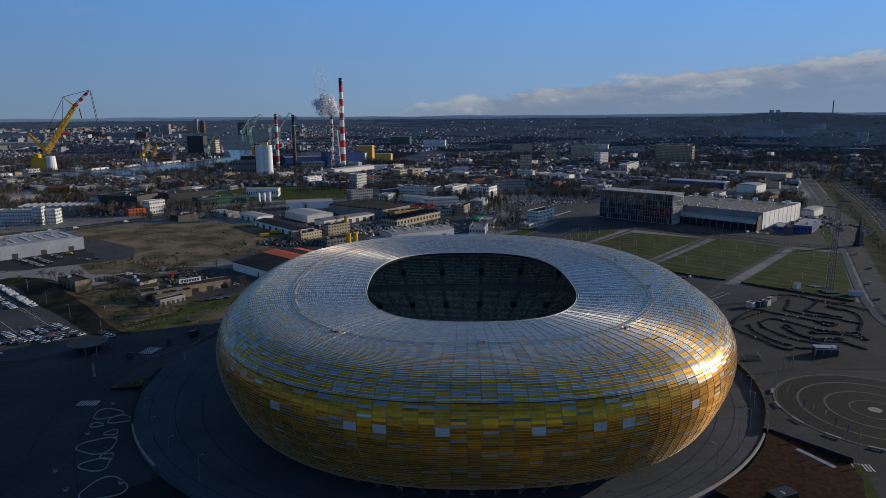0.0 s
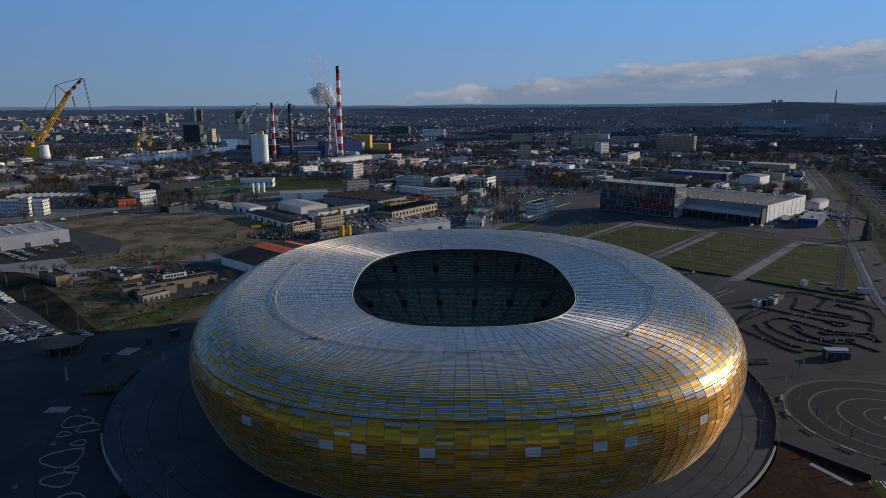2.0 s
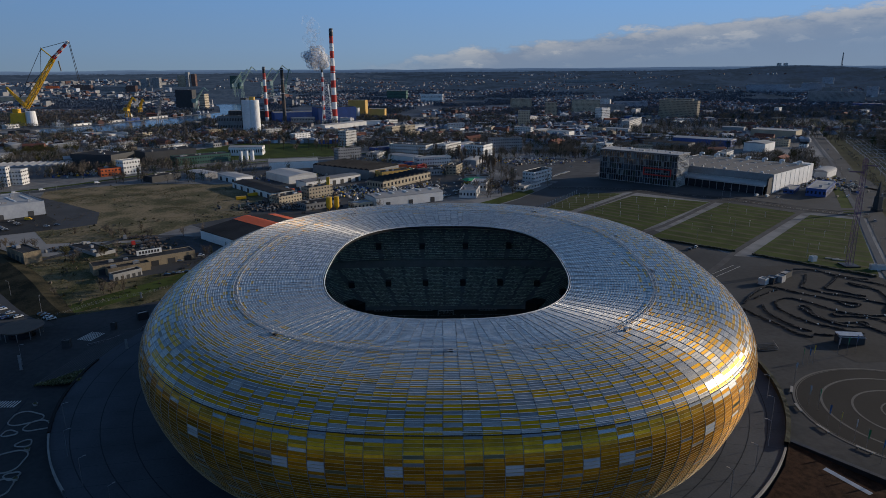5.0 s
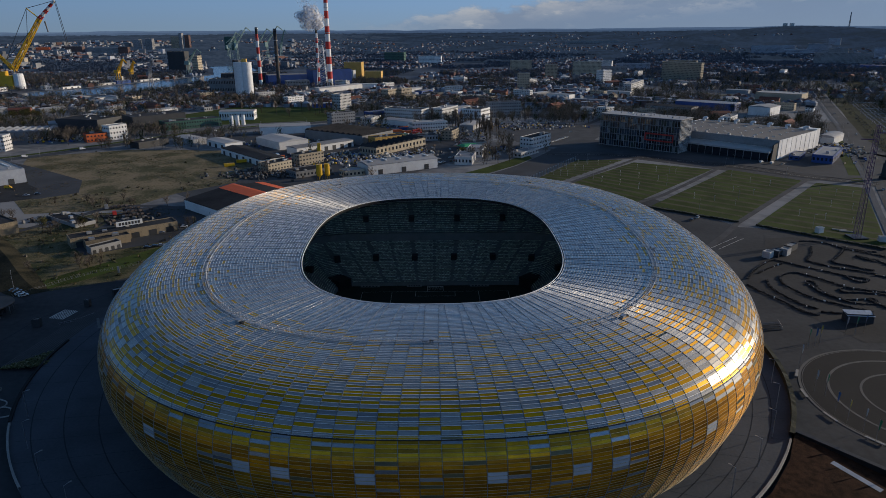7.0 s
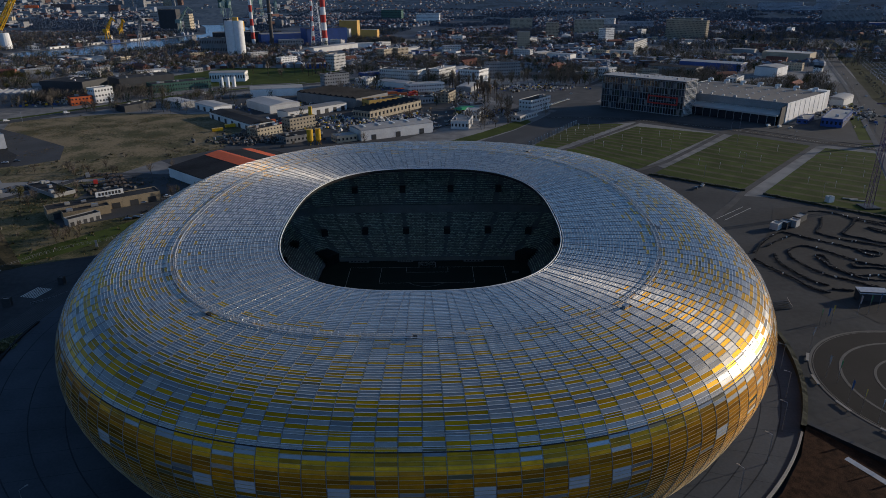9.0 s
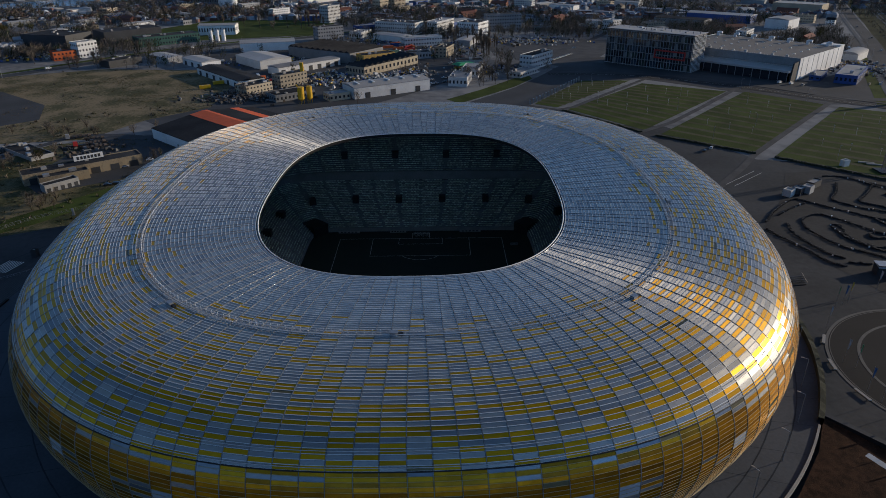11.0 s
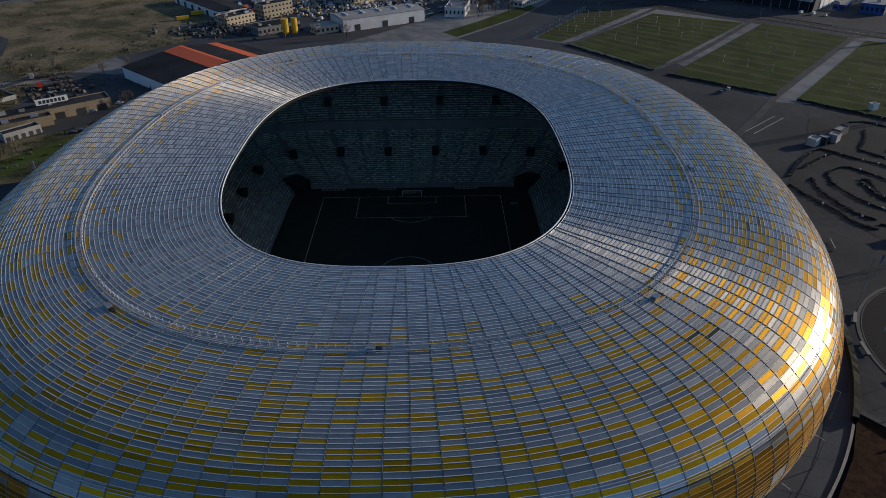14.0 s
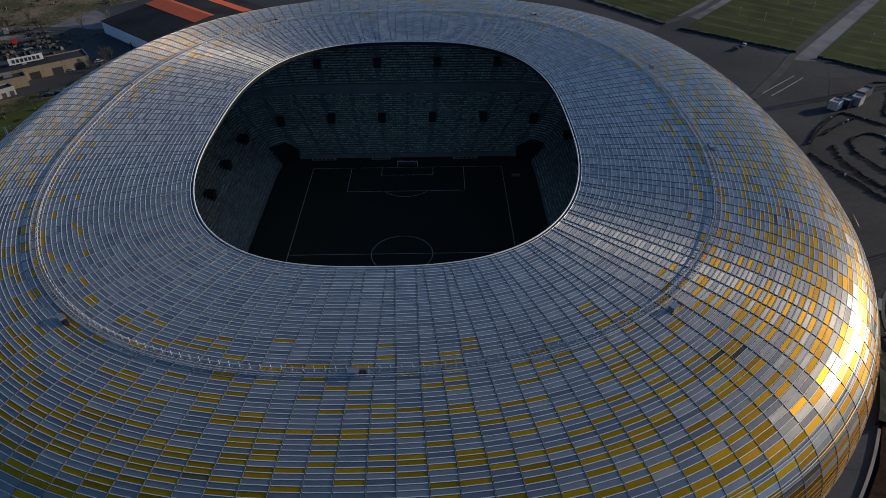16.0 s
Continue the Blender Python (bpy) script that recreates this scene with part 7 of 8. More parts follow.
for x, y, z, h in ((-175.4, 0, Z1, 6.2), (-139, 16, 0.004, 4.0), (-164, 87.7, Z1, 3.2)):
    k = thing("information_pillar", "tall slim grey information pillar on the square", "pillar", pose(x, y, z, 0, 0, 20), "information pillars")
    s = Shape()
    s.box(0, 0, 0, 1.3, 0.5, 0.3)
    part("foot", s, M_CONC, k)
    s = Shape()
    s.box(0, 0, 0.3, 1.0, 0.3, h, top=0.97)
    part("panel", s, M_STEEL if h > 4 else W_GREY, k)
k = thing("bleacher", "small steel bleacher with rows of dark seats", "bleacher", pose(139, 12, Z1, 0, 0, 8))
for e in range(5):
    s = Shape()
    s.box(0, e * 0.8, 0.25 + e * 0.4, 9, 0.7, 0.12)
    part("bench", s, M_BLACK, k)
    for d in (-4.2, 0, 4.2):
        s = Shape()
        s.box(d, e * 0.8, 0, 0.1, 0.1, 0.25 + e * 0.4)
        part("leg", s, M_BLACK, k)
for d in (-4.4, 4.4):
    s = Shape()
    s.tube((d, -0.4, 1.2), (d, 3.6, 3.2), 0.05, n=5)
    part("handrail", s, M_RIB, k)
s = Shape()
for o in (-1.5, 1.5):
    stripe(s, 158 + o, 118 - o * .9, 181 + o, 138 - o * .9, 0.3, Z2 + 0.14)
part("lane_line", s, M_LINE, bpy.data.objects["plaza"])
# timber posts along the edge of the lawns
for i in range(18):
    q = i / 17
    k = thing("timber_post", "square grey timber post beside the lawn", "post", pose(78 + 54 * q, 297 + 86 * q, Z2), "posts along the lawn")
    s = Shape()
    s.box(0, 0, 0, 0.9, 0.9, 3.4, top=0.94)
    part("shaft", s, M_CONC, k)
    s = Shape()
    s.box(0, 0, 3.4, 1.0, 1.0, 0.2)
    part("cap", s, M_STEEL, k)
# containers
CONT = [W_BLUE, W_ORANGE, W_WHITE, W_GREEN, W_GREY, P_RED]
for i in range(46):
    bx, by = rnd.choice(((-30, 590), (0, 615), (-150, 400), (-60, 560), (-150, 400), (-20, 560), (0, 615)))
    x, y, q = bx + rnd.uniform(-22, 22), by + rnd.uniform(-18, 18), rnd.choice((20, 110, 35))
    k = thing("shipping_container", "steel shipping container in a works yard", "container", pose(x, y, GROUND + .1, 0, 0, q), "shipping containers")
    s = Shape()
    s.box(0, 0, 0, 12, 2.4, 2.6)
    part("box", s, CONT[i % 6], k)
    s = Shape()
    s.box(6.02, 0, .1, .06, 2.2, 2.4)
    part("door", s, W_GREY, k)


# ---- trees ----
M_BRANCH = material("brown_twigs", (0.215, 0.175, 0.135), (0.12, 0.10, 0.08), 0.9, 0, 0.2, 8, 0, 0.35, True, spec=0.08)
M_TWIG = material("bare_twigs", (0.235, 0.195, 0.155), (0.13, 0.112, 0.092), 0.9, 0, 0.2, 8, 0, 0.35, True, spec=0.08)
M_BARK = material("bark", (0.085, 0.070, 0.055), (0.05, 0.042, 0.035), 0.95, 0, 0.8, 8, 0.4, spec=0.08)
M_NEEDLE = material("evergreen", (0.035, 0.055, 0.028), (0.02, 0.035, 0.018), 0.9, 0, 0.3, 8, 0, 0.3, True, spec=0.08)
# tree colour lifted and blued to carry distance haze
M_FARWOOD = material("hazed_woods", (0.115, 0.142, 0.182), (0.080, 0.100, 0.132), 0.95, 0, 0.004, 8, 0, 0.25, True, spec=0.08)
M_OLIVE = material("ivy_leaves", (0.105, 0.095, 0.035), (0.06, 0.058, 0.022), 0.9, 0, 0.3, 8, 0, 0.3, True, spec=0.08)


def twig(s, p, d, length, w, mi=0):
    d = d.normalized()
    u = d.cross(Vector((0.3, 0.5, 0.81))).normalized() * w
    s.face([p - u, p + u, p + d * length], mi)


def tree(kind, h, seed):
    r = random.Random(seed)
    labels = {"bare": "bare winter tree with fine brown twigs", "poplar": "tall slim bare winter poplar", "pine": "dark pointed evergreen conifer tree", "leafy": "broad tree with olive-brown leaves"}
    t = thing("tree", labels[kind], "tree", pose(0, 0, -500), kind + " trees")
    s, c = Shape(), Shape()
    s.tube((0, 0, 0), (0, 0, h * .55), h * .022, h * .012, 6)
    spread = {"bare": .34, "poplar": .10, "pine": .2, "leafy": .42}[kind]
    tips = []
    for i in range(14 if kind != "pine" else 8):
        q = r.uniform(.22, .7)
        a = r.uniform(0, 6.28)
        base = Vector((0, 0, h * q * .8))
        up = r.uniform(.25, .5) if kind != "poplar" else r.uniform(.4, .55)
        tip = base + Vector((math.cos(a) * spread * h * r.uniform(.5, 1), math.sin(a) * spread * h * r.uniform(.5, 1), h * up * (1 - .3 * q)))
        s.tube(base, tip, h * .009, h * .003, 4, caps=False)
        tips += [base.lerp(tip, k) for k in (.45, .65, .85, 1.0)]
    s.tube((0, 0, h * .55), (0, 0, h * .95), h * .012, h * .003, 5)
    tips += [Vector((0, 0, h * k)) for k in (.6, .7, .8, .9)]
    if kind in ("bare", "poplar"):
        for p in tips:
            for k in range(11):
                d = Vector((r.gauss(0, 1), r.gauss(0, 1), r.gauss(.9, .7)))
                if kind == "poplar":
                    d.z += 1.6
                twig(c, p + Vector((r.gauss(0, .02), r.gauss(0, .02), r.gauss(0, .02))) * h, d, h * r.uniform(.07, .14), h * .0045)
        part("trunk", s, M_BARK, t)
        part("crown", c, M_BRANCH, t)
    elif kind == "leafy":
        for p in tips:
            for k in range(12):
                o = p + Vector((r.gauss(0, .055), r.gauss(0, .055), r.gauss(.02, .05))) * h
                d = Vector((r.gauss(0, 1), r.gauss(0, 1), r.gauss(0, .7)))
                twig(c, o, d, h * r.uniform(.035, .07), h * .02)
        part("trunk", s, M_BARK, t)
        part("crown", c, M_OLIVE, t)
    else:
        for i in range(260):
            q = r.random() ** .8
            z = h * (.12 + .86 * q)
            a = r.uniform(0, 6.28)
            rad = h * .2 * (1 - q) * r.uniform(.5, 1)
            p = Vector((math.cos(a) * rad * .4, math.sin(a) * rad * .4, z))
            twig(c, p, Vector((math.cos(a), math.sin(a), -.35)), rad * .8 + h * .03, h * .018)
        part("trunk", s, M_BARK, t)
        part("crown", c, M_NEEDLE, t)
    return t


protos = [tree("bare", 12, 1), tree("bare", 14, 2), tree("bare", 10, 3), tree("bare", 16, 4), tree("poplar", 20, 5), tree("poplar", 18, 6), tree("leafy", 13, 7), tree("leafy", 11, 8), tree("pine", 12, 9)]
planted = set()


def plant(kind, x, y, size=1.0):
    m = pose(x, y, GROUND, 0, 0, rnd.uniform(0, 360)) @ Matrix.Scale(size, 4)
    if kind not in planted:
        protos[kind].matrix_world = m
        planted.add(kind)
        return
    o = copy_thing(protos[kind], pose(x, y, GROUND, 0, 0, rnd.uniform(0, 360)))
    o.scale = (size, size, size * rnd.uniform(.9, 1.1))


def inside(x, y, poly):
    hit = False
    for (x0, y0), (x1, y1) in zip(poly, poly[1:] + poly[:1]):
        if (y0 > y) != (y1 > y) and x < (x1 - x0) * (y - y0) / (y1 - y0) + x0:
            hit = not hit
    return hit


KEEP = []
# harbour, field, car park, lawns, forecourt, parking lot, access road, sports field
KEEP.append([(-860, 1110), (-785, 1055), (-715, 1055), (-640, 1110), (-570, 1245), (-535, 1425), (-500, 1560), (-540, 1900), (-740, 2400), (-880, 3500), (-1080, 3500), (-1020, 2600), (-750, 2000), (-645, 1690), (-700, 1500), (-756, 1330), (-800, 1220), (-850, 1165)])
KEEP.append([(-420, 400), (-400, 440), (-320, 470), (-223, 456), (-165, 400), (-160, 300), (-200, 262), (-219, 215), (-282, 200), (-420, 215)])
KEEP.append([(-340, 185), (-310, 185), (-190, 60), (-190, 15), (-340, 15)])
KEEP.append([(15, 296), (95, 420), (190, 400), (345, 260), (262, 100), (130, 200)])
KEEP.append([(150, 440), (180, 515), (262, 455), (330, 382), (420, 480), (445, 380), (360, 285), (300, 285)])
KEEP.append([(80, 480), (126, 440), (160, 455), (205, 540), (230, 630), (150, 650), (60, 660), (45, 580)])
KEEP.append([(70, 330), (110, 420), (150, 500), (240, 420), (120, 330)])
KEEP.append([(-330, 640), (-250, 660), (-120, 700), (-150, 850), (-330, 860), (-380, 760)])
LINES = [(MAIN, 26, 0), (MAIN, 22, 51), (NORTH, 16, 0)]


def free(x, y, r):
    if math.hypot(x + 5, y) < 165 + r or (150 - r < x < 260 + r and -90 < y < 140):
        return False
    if any((x - a) ** 2 + (y - b) ** 2 < (r + c) ** 2 for a, b, c in TAKEN):
        return False
    if any(inside(x, y, p) for p in KEEP):
        return False
    for line, w, off in LINES:
        if any(abs(x - p - off) < w + r and abs(y - q) < w + r for p, q in line):
            return False
    return True


# groups of trees that stand out
def grove(cx, cy, sx, sy, n, kinds):
    for i in range(n):
        x, y = cx + rnd.gauss(0, sx * .6), cy + rnd.gauss(0, sy * .6)
        if not any((x - a) ** 2 + (y - b) ** 2 < (c * .7) ** 2 for a, b, c in TAKEN) and math.hypot(x + 10, y) > 140:
            plant(rnd.choice(kinds), x, y, rnd.uniform(.55, .8) if cy < 260 else rnd.uniform(.75, 1.15))


grove(-596, 740, 36, 26, 40, (6, 7, 6, 6))
grove(-560, 640, 40, 30, 14, (6, 7, 0))
grove(-420, 520, 24, 16, 9, (0, 1, 3))
grove(-330, 470, 40, 8, 7, (0, 5, 1))
grove(-360, 900, 120, 60, 50, (0, 1, 3, 4))
grove(-180, 770, 60, 30, 20, (4, 5, 1))
grove(50, 400, 20, 26, 16, (0, 2, 1))
grove(70, 430, 22, 10, 8, (0, 2))
grove(112, 444, 4, 4, 3, (8, 8))
grove(60, 560, 20, 40, 16, (4, 5))
grove(20, 620, 30, 30, 12, (4, 5, 0))
grove(-230, 175, 14, 16, 12, (2, 0, 6))
grove(-155, 165, 8, 12, 6, (2, 8))
grove(-250, 230, 40, 10, 14, (2, 2, 0))
grove(-190, 100, 14, 8, 10, (2, 2))
grove(-300, 190, 20, 10, 10, (2, 0))
grove(180, 640, 20, 12, 8, (0, 1))

# ---- ordinary houses and sheds of the near town ----
kinds = []
for lab, w, d, h, wall, roof, fl, st, nm in (("plain white two-storey house with a red roof", 12, 9, 6, W_WHITE, R_RED, 2, "gable", "house"), ("beige house with a brown roof", 14, 10, 6.5, W_BEIGE, R_BROWN, 2, "gable", "house"), ("white house with a dark roof", 11, 10, 6, W_WHITE, R_BLACK, 2, "gable", "house"),
                                             ("plain grey flat-roofed workshop", 26, 14, 6, W_GREY, R_BLACK, 1, "flat", "building"), ("plain white flat-roofed workshop", 30, 16, 7, W_WHITE, R_GREY, 1, "flat", "building"), ("grey shed with a pale shallow roof", 40, 18, 6, W_GREY, R_PALE, 0, "low", "building"),
                                             ("white shed with a pale shallow roof", 46, 20, 7, W_WHITE, R_PALE, 0, "low", "building"), ("beige three-storey block of flats", 28, 12, 10, W_BEIGE, R_BLACK, 3, "flat", "building"), ("white four-storey block of flats", 34, 12, 13, W_WHITE, R_GREY, 4, "flat", "building"),
                                             ("brick terrace with a red roof", 30, 10, 8, W_BRICK, R_RED, 2, "gable", "house"), ("blue metal shed with grey roof", 34, 18, 7, W_BLUE, R_GREY, 0, "low", "building"), ("low dark felt-roofed storage shed", 36, 16, 6, W_DARK, R_BLACK, 0, "flat", "building")):
    kinds.append((building(lab, 0, 0, w, d, h, 0, wall, roof, fl, st, name=nm, category=nm, units=2, group="ordinary town buildings"), w, d))
    TAKEN.pop()
first = set()
count = 0
tries = 0
while count < 270 and tries < 9000:
    tries += 1
    y = 380 + 1150 * rnd.random() ** 1.15
    x = rnd.uniform(-0.72, 0.74) * (y + 290) + rnd.uniform(-20, 20)
    k = rnd.choice((3, 4, 5, 6, 10, 11, 7, 3, 5)) if y < 750 and x < 250 else rnd.randrange(12)
    ob, w, d = kinds[k]
    if not free(x, y, .45 * math.hypot(w, d)):
        continue
    TAKEN.append((x, y, .5 * math.hypot(w, d)))
    m = pose(x, y, GROUND, 0, 0, rnd.choice((50, -40, 50, -40, 10, 75)) + rnd.uniform(-6, 6))
    if k in first:
        copy_thing(ob, m)
    else:
        ob.matrix_world = m
        first.add(k)
    count += 1
for i, (ob, w, d) in enumerate(kinds):
    if i not in first:
        ob.matrix_world = pose(-700 - 40 * i, 560, GROUND, 0, 0, 50)

# ---- ordinary trees of the near town ----
count = 0
tries = 0
while count < 45 and tries < 9000:
    tries += 1
    y = 300 + 800 * rnd.random() ** 1.1
    x = rnd.uniform(-0.72, 0.74) * (y + 290)
    if free(x, y, 2):
        plant(rnd.choice((0, 1, 2, 3, 0, 1, 2, 4, 5, 6, 8)), x, y, rnd.uniform(.6, 1.05))
        count += 1

# ---- far town and woods ----
far_rnd = random.Random(11)
houses, woods = Shape(), Shape()
n = 0
# walls, render and roofs greyed and blued in place of distance haze
F_WALL = material("hazed_walls", (0.42, 0.44, 0.475), (0.25, 0.275, 0.315), 0.9, 0, 0.02, 8, 0, 0.4, True, spec=0.1)
F_BEIGE = material("hazed_render", (0.31, 0.305, 0.305), (0.22, 0.22, 0.225), 0.9, 0, 0.02, 8, 0, 0.35, True, spec=0.1)
F_ROOF = material("hazed_roofs", (0.15, 0.175, 0.21), (0.10, 0.12, 0.15), 0.9, 0, 0.02, 8, 0, 0.4, True, spec=0.1)
F_TILE = material("far_tiles", (0.18, 0.10, 0.085), (0.12, 0.075, 0.066), 0.9, 0, 0.02, 8, 0, 0.3, True, spec=0.1)
while n < 7500:
    y = 820 + 3300 * far_rnd.random() ** 1.35
    x = far_rnd.uniform(-0.76, 0.78) * (y + 290)
    hill = relief(x, y)
    side = x / (y + 290)
    if side > -0.12 and hill > 12 and far_rnd.random() < 0.35:
        continue
    if hill > (62 if side < -0.05 else 84) or hill > 40 and side >= -0.05 and noise.noise(Vector((x / 190, y / 190, 7.7))) < 0.02 or any(inside(x, y, p) for p in KEEP[:1]) or (noise.noise(Vector((x / 330, y / 330, 4.1))) < -0.12):
        continue
    if any((x - a) ** 2 + (y - b) ** 2 < (c + 6) ** 2 for a, b, c in TAKEN[:130]) or y < 1600 and not free(x, y, 7):
        continue
    n += 1
    big = far_rnd.random() * (0.5 if side > -0.2 or y < 2000 else 1) + (0 if side > -0.2 or y < 2000 else 0.45)
    if y < 1700 and -0.2 < side < 0.35:
        big += 0.42
    w, d, h = (far_rnd.uniform(7, 12), far_rnd.uniform(6, 9), far_rnd.uniform(3.5, 6)) if big < .86 else (far_rnd.uniform(12, 34), far_rnd.uniform(9, 15), far_rnd.uniform(4, 9)) if big < 1.36 else (far_rnd.uniform(20, 40), 12, far_rnd.uniform(10, 20))
    turn = far_rnd.choice((50, -40, 10, 75, -15)) + far_rnd.uniform(-8, 8)
    z = GROUND + hill - 1
    mi = far_rnd.choice((0, 0, 1, 1, 2, 3)) if big < .86 else far_rnd.choice((0, 1, 1, 2, 3))
    houses.box(x, y, z, w, d, h + 1, turn, mi, bottom=False)
    houses.box(x, y, z + h + 1, w * 1.04, d * 1.05, 3 if big < .86 else .6, turn, far_rnd.choice((4, 4, 5, 6, 7)) if big < .86 else far_rnd.choice((5, 6, 7)), 0.35 if big < .86 else .97, False)
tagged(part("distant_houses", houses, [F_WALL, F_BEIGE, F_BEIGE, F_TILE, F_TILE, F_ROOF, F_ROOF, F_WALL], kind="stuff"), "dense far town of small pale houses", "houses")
n = 0
while n < 40000:
    y = 330 + 1300 * far_rnd.random() ** 1.15 if n < 13000 else 1300 + 2300 * far_rnd.random() ** 1.25
    x = far_rnd.uniform(-0.78, 0.80) * (y + 290)
    hill = relief(x, y)
    if any(inside(x, y, p) for p in KEEP) or (y < 1650 and not free(x, y, 1)):
        continue
    if hill > 18:
        continue
    if hill < 20 and noise.noise(Vector((x / 150, y / 150, 9.3))) < (0.0 if -0.2 < x / (y + 290) < 0.3 else -0.15) or (y < 520 and far_rnd.random() < .5):
        continue
    if -240 < x < 70 and y < 640 and far_rnd.random() < .85:
        continue
    if -690 < x < -530 and 690 < y < 800 and far_rnd.random() < .8:
        continue
    n += 1
    z = GROUND + hill
    h = far_rnd.uniform(9, 17) if hill < 25 else far_rnd.uniform(5, 10)
    mi = 0 if far_rnd.random() < .74 else 1 if far_rnd.random() < .6 else 2
    near, fine = y < 1000, y < 1700
    # the farther the tree, the likelier the haze-tinted colour
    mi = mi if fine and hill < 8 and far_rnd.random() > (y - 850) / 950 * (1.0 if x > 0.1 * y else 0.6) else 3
    if fine:
        twig(woods, Vector((x, y, z)), Vector((far_rnd.gauss(0, .1), far_rnd.gauss(0, .1), 1)), h * .9, h * .02, mi)
    for k in range(42 if near else 22 if fine else 8):
        a = far_rnd.uniform(0, 6.28)
        rr = h * far_rnd.uniform(.1, .45)
        q = far_rnd.uniform(.15, .7)
        base = Vector((x + far_rnd.gauss(0, h * .13), y + far_rnd.gauss(0, h * .13), z + h * (q if fine else q * .5)))
        twig(woods, base, Vector((math.cos(a) * rr, math.sin(a) * rr, h * far_rnd.uniform(.2, .6))), h * far_rnd.uniform(.2, .4), h * (far_rnd.uniform(.009, .018) if near else far_rnd.uniform(.014, .030) if fine else far_rnd.uniform(.06, .12)), mi)
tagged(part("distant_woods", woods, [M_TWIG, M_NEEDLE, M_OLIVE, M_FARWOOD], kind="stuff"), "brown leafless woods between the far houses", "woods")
# low scrub on the waste ground
scrub = Shape()
for i in range(2600):
    x, y = rnd.uniform(-400, -135), rnd.uniform(70, 460)
    ok = inside(x, y, [(-305, 172), (-250, 172), (-235, 205), (-150, 225), (-135, 140), (-130, 104), (-161, 76), (-192, 60), (-200, 72), (-258, 122)]) or (inside(x, y, [(-300, 235), (-262, 280), (-160, 330), (-200, 262), (-219, 215), (-282, 200)])) or (rnd.random() < .12 and inside(x, y, KEEP[1]))
    if not ok or any((x - a) ** 2 + (y - b) ** 2 < (c * .8) ** 2 for a, b, c in TAKEN[:40]) or noise.noise(Vector((x / 18, y / 18, 2.2))) < -.05:
        continue
    h = rnd.uniform(.5, 2.4)
    for k in range(7):
        twig(scrub, Vector((x + rnd.gauss(0, .6), y + rnd.gauss(0, .6), GROUND)), Vector((rnd.gauss(0, .5), rnd.gauss(0, .5), 1)), h * rnd.uniform(.6, 1), h * .22, rnd.choice((0, 0, 1)))
tagged(part("scrub", scrub, [M_TWIG, M_OLIVE], kind="stuff"), "brown scrub and dead weeds on waste ground", "scrub")
# ivy bank beside the stairs
ivy = Shape()
for i in range(3600):
    p, q = sorted((rnd.random(), rnd.random()))
    x, y = -162 * p - 143 * (q - p) - 147 * (1 - q), -15.5 * q - 3 * (1 - q)
    top = 0.4 + 2.0 * (x + 162) / 18
    twig(ivy, Vector((x, y, GROUND + top * rnd.uniform(.5, 1) + rnd.uniform(0, .5))), Vector((rnd.gauss(0, 1), rnd.gauss(0, 1), rnd.gauss(.4, .6))), rnd.uniform(.35, .8), .26, 1 if rnd.random() < .35 else 0)
M_PALELEAF = material("pale_leaves", (0.30, 0.29, 0.17), (0.20, 0.19, 0.10), 0.8, 0, 0.3, 8, 0, 0.3, True)
M_SHRUB = material("shrub_leaves", (0.13, 0.14, 0.05), (0.08, 0.09, 0.03), 0.8, 0, 0.3, 8, 0, 0.3, True)
tagged(part("planted_bank", ivy, [M_SHRUB, M_PALELEAF], kind="stuff"), "planted bank of low olive-green shrubs", "shrubs")

# tufts of dead grass on the open ground
tufts = Shape()
FIELD = [(-407, 422), (-320, 462), (-223, 452), (-170, 380), (-165, 300), (-200, 262), (-219, 215), (-282, 205), (-310, 240), (-340, 275)]
WASTE = [(-305, 172), (-250, 172), (-235, 205), (-150, 225), (-135, 140), (-130, 104), (-161, 76), (-192, 60), (-200, 72), (-258, 122)]
tr_rnd = random.Random(21)
for i in range(34000):
    x, y = tr_rnd.uniform(-407, -130), tr_rnd.uniform(60, 462)
    inw = inside(x, y, WASTE)
    if not inw and not inside(x, y, FIELD):
        continue
    if any((x - a) ** 2 + (y - b) ** 2 < (c * .75) ** 2 for a, b, c in TAKEN[:30]):
        continue
    g = noise.noise(Vector((x / 26, y / 26, 5.5))) + .5 * noise.noise(Vector((x / 7, y / 7, 1.5)))
    if g < (-.12 if inw else -.02):
        continue
    h = tr_rnd.uniform(.12, .36) * (1.7 if inw else 1) * (1 + max(0, g))
    for k in range(3):
        twig(tufts, Vector((x + tr_rnd.gauss(0, .5), y + tr_rnd.gauss(0, .5), GROUND)), Vector((tr_rnd.gauss(0, .6), tr_rnd.gauss(0, .6), 1)), h, h * .55, 0 if g > .3 or tr_rnd.random() < .5 else 1)
M_TUFT = material("dead_grass", (0.22, 0.165, 0.085), (0.13, 0.10, 0.055), 0.95, 0, 0.2, 8, 0, 0.3, True, spec=0.05)
M_WEED = material("green_weeds", (0.085, 0.10, 0.03), (0.05, 0.065, 0.02), 0.95, 0, 0.2, 8, 0, 0.3, True, spec=0.05)
tagged(part("grass_tufts", tufts, [M_TUFT, M_WEED], kind="stuff"), "tufts of dead grass and weeds", "grass")
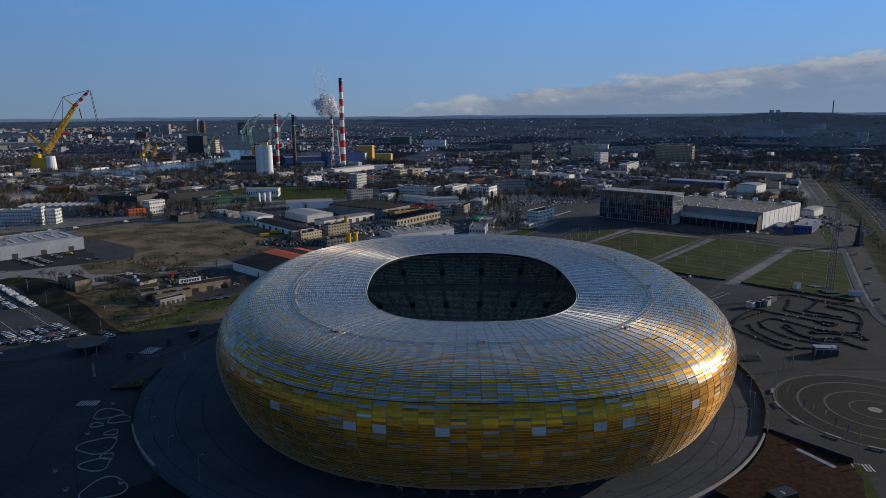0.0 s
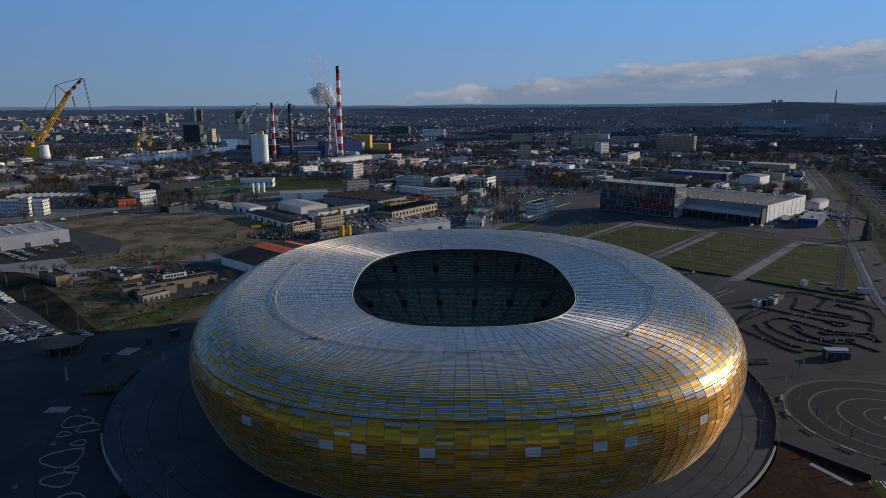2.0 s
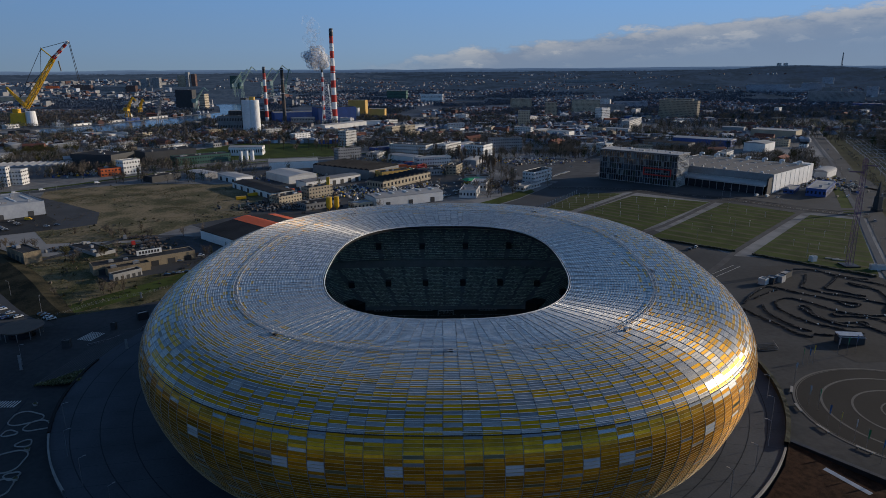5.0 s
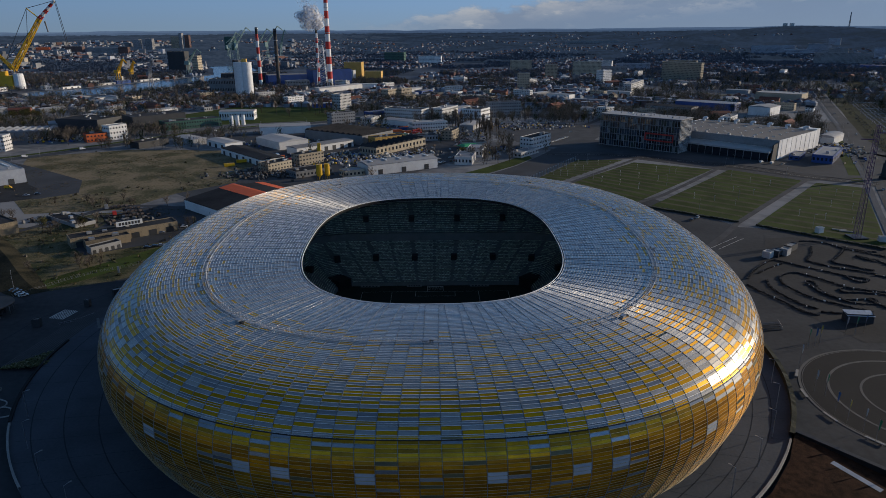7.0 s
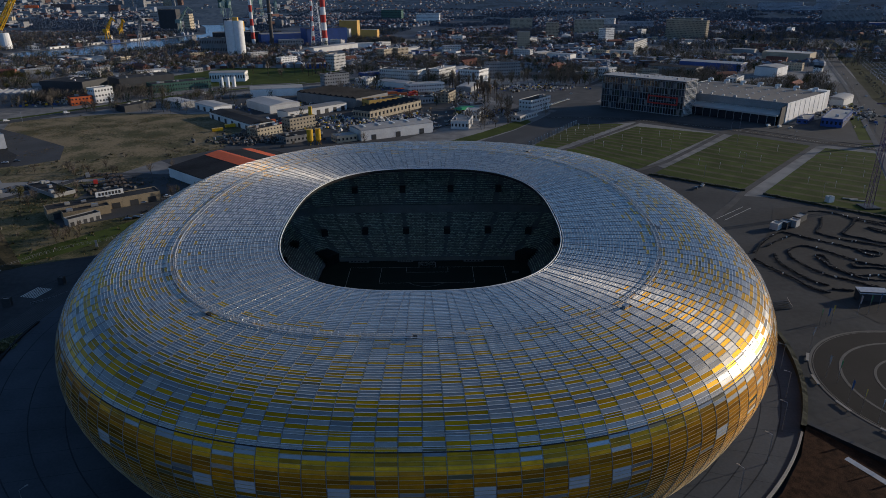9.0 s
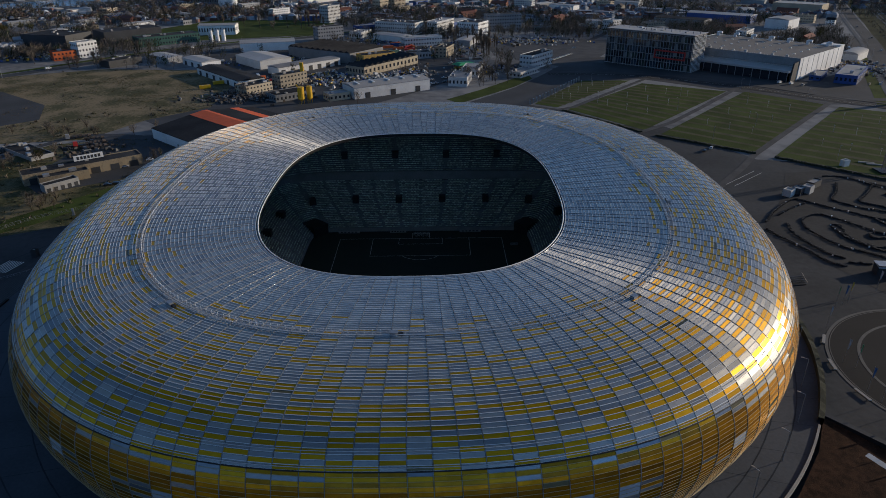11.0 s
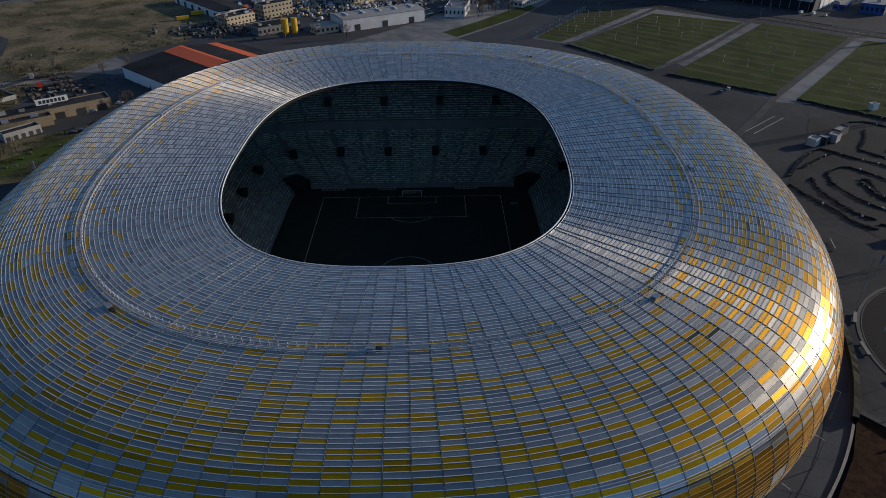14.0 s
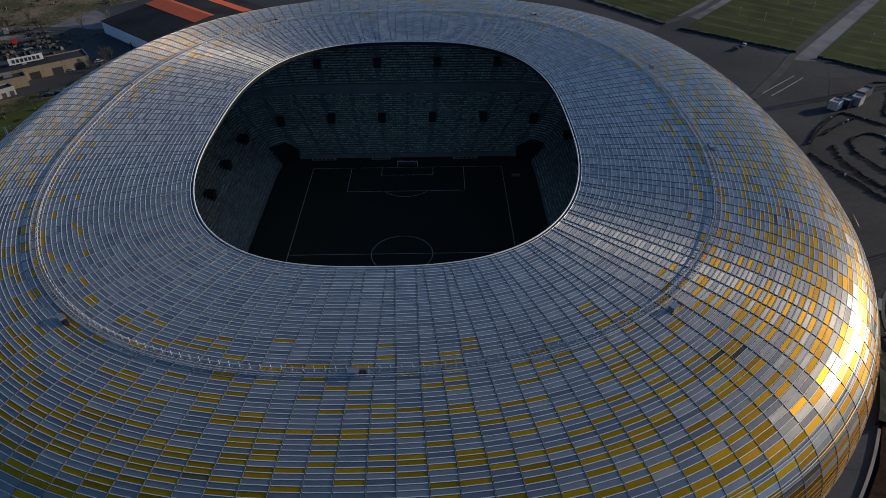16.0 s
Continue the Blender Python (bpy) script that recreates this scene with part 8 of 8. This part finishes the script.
# stacks, scrap and goods lying in the works yards
goods = Shape()
YARDS = [(-110, 400, 45, 30), (-60, 400, 40, 30), (-150, 330, 30, 16), (-30, 430, 30, 30), (10, 560, 50, 50), (-160, 500, 40, 30), (-205, 190, 16, 14), (-255, 190, 22, 8), (396, 428, 24, 44), (420, 470, 14, 60), (-40, 640, 50, 30), (120, 620, 50, 30), (-420, 540, 40, 20), (60, 440, 26, 14)]
for cx, cy, sx, sy in YARDS:
    for k in range(300 if cy > 250 else 60):
        x, y = cx + tr_rnd.gauss(0, sx * .6), cy + tr_rnd.gauss(0, sy * .6)
        if any((x - a) ** 2 + (y - b) ** 2 < (c * .62) ** 2 for a, b, c in TAKEN):
            continue
        w = tr_rnd.uniform(.8, 4)
        goods.box(x, y, GROUND + .06, w, tr_rnd.uniform(.8, 2.4), tr_rnd.uniform(.4, 2.2), tr_rnd.uniform(0, 180), tr_rnd.choice((0, 0, 0, 1, 1, 2, 2, 3, 3, 4, 5, 6)) if cy > 350 else tr_rnd.choice((1, 2, 2, 3, 3)), tr_rnd.uniform(.5, 1))
tagged(part("yard_goods", goods, [W_WHITE, W_GREY, R_BROWN, W_DARK, W_BLUE, W_BEIGE, P_YELLOW], kind="stuff"), "stacks of goods and scrap in the works yards", "yard goods")

# bushes and young trees along road and railway
bush = Shape()
for i in range(8, len(MAIN) - 2):
    (x0, y0), (x1, y1) = MAIN[i], MAIN[i + 1]
    for lo, hi, many in ((14, 24, 10), (78, 128, 80)):
        for k in range(many):
            q = tr_rnd.random()
            x, y = x0 + (x1 - x0) * q + tr_rnd.uniform(lo, hi), y0 + (y1 - y0) * q - 8
            h = tr_rnd.uniform(1.5, 3.5) if lo < 50 else tr_rnd.uniform(3, 10)
            for j in range(16):
                twig(bush, Vector((x + tr_rnd.gauss(0, h * .22), y + tr_rnd.gauss(0, h * .22), GROUND + h * tr_rnd.uniform(0, .6))), Vector((tr_rnd.gauss(0, .5), tr_rnd.gauss(0, .5), 1)), h * tr_rnd.uniform(.25, .5), h * tr_rnd.uniform(.02, .05), tr_rnd.choice((0, 1, 1, 2)))
tagged(part("verge_bushes", bush, [M_TWIG, M_FARWOOD, M_OLIVE], kind="stuff"), "bushes and bare young trees along the railway", "bushes")
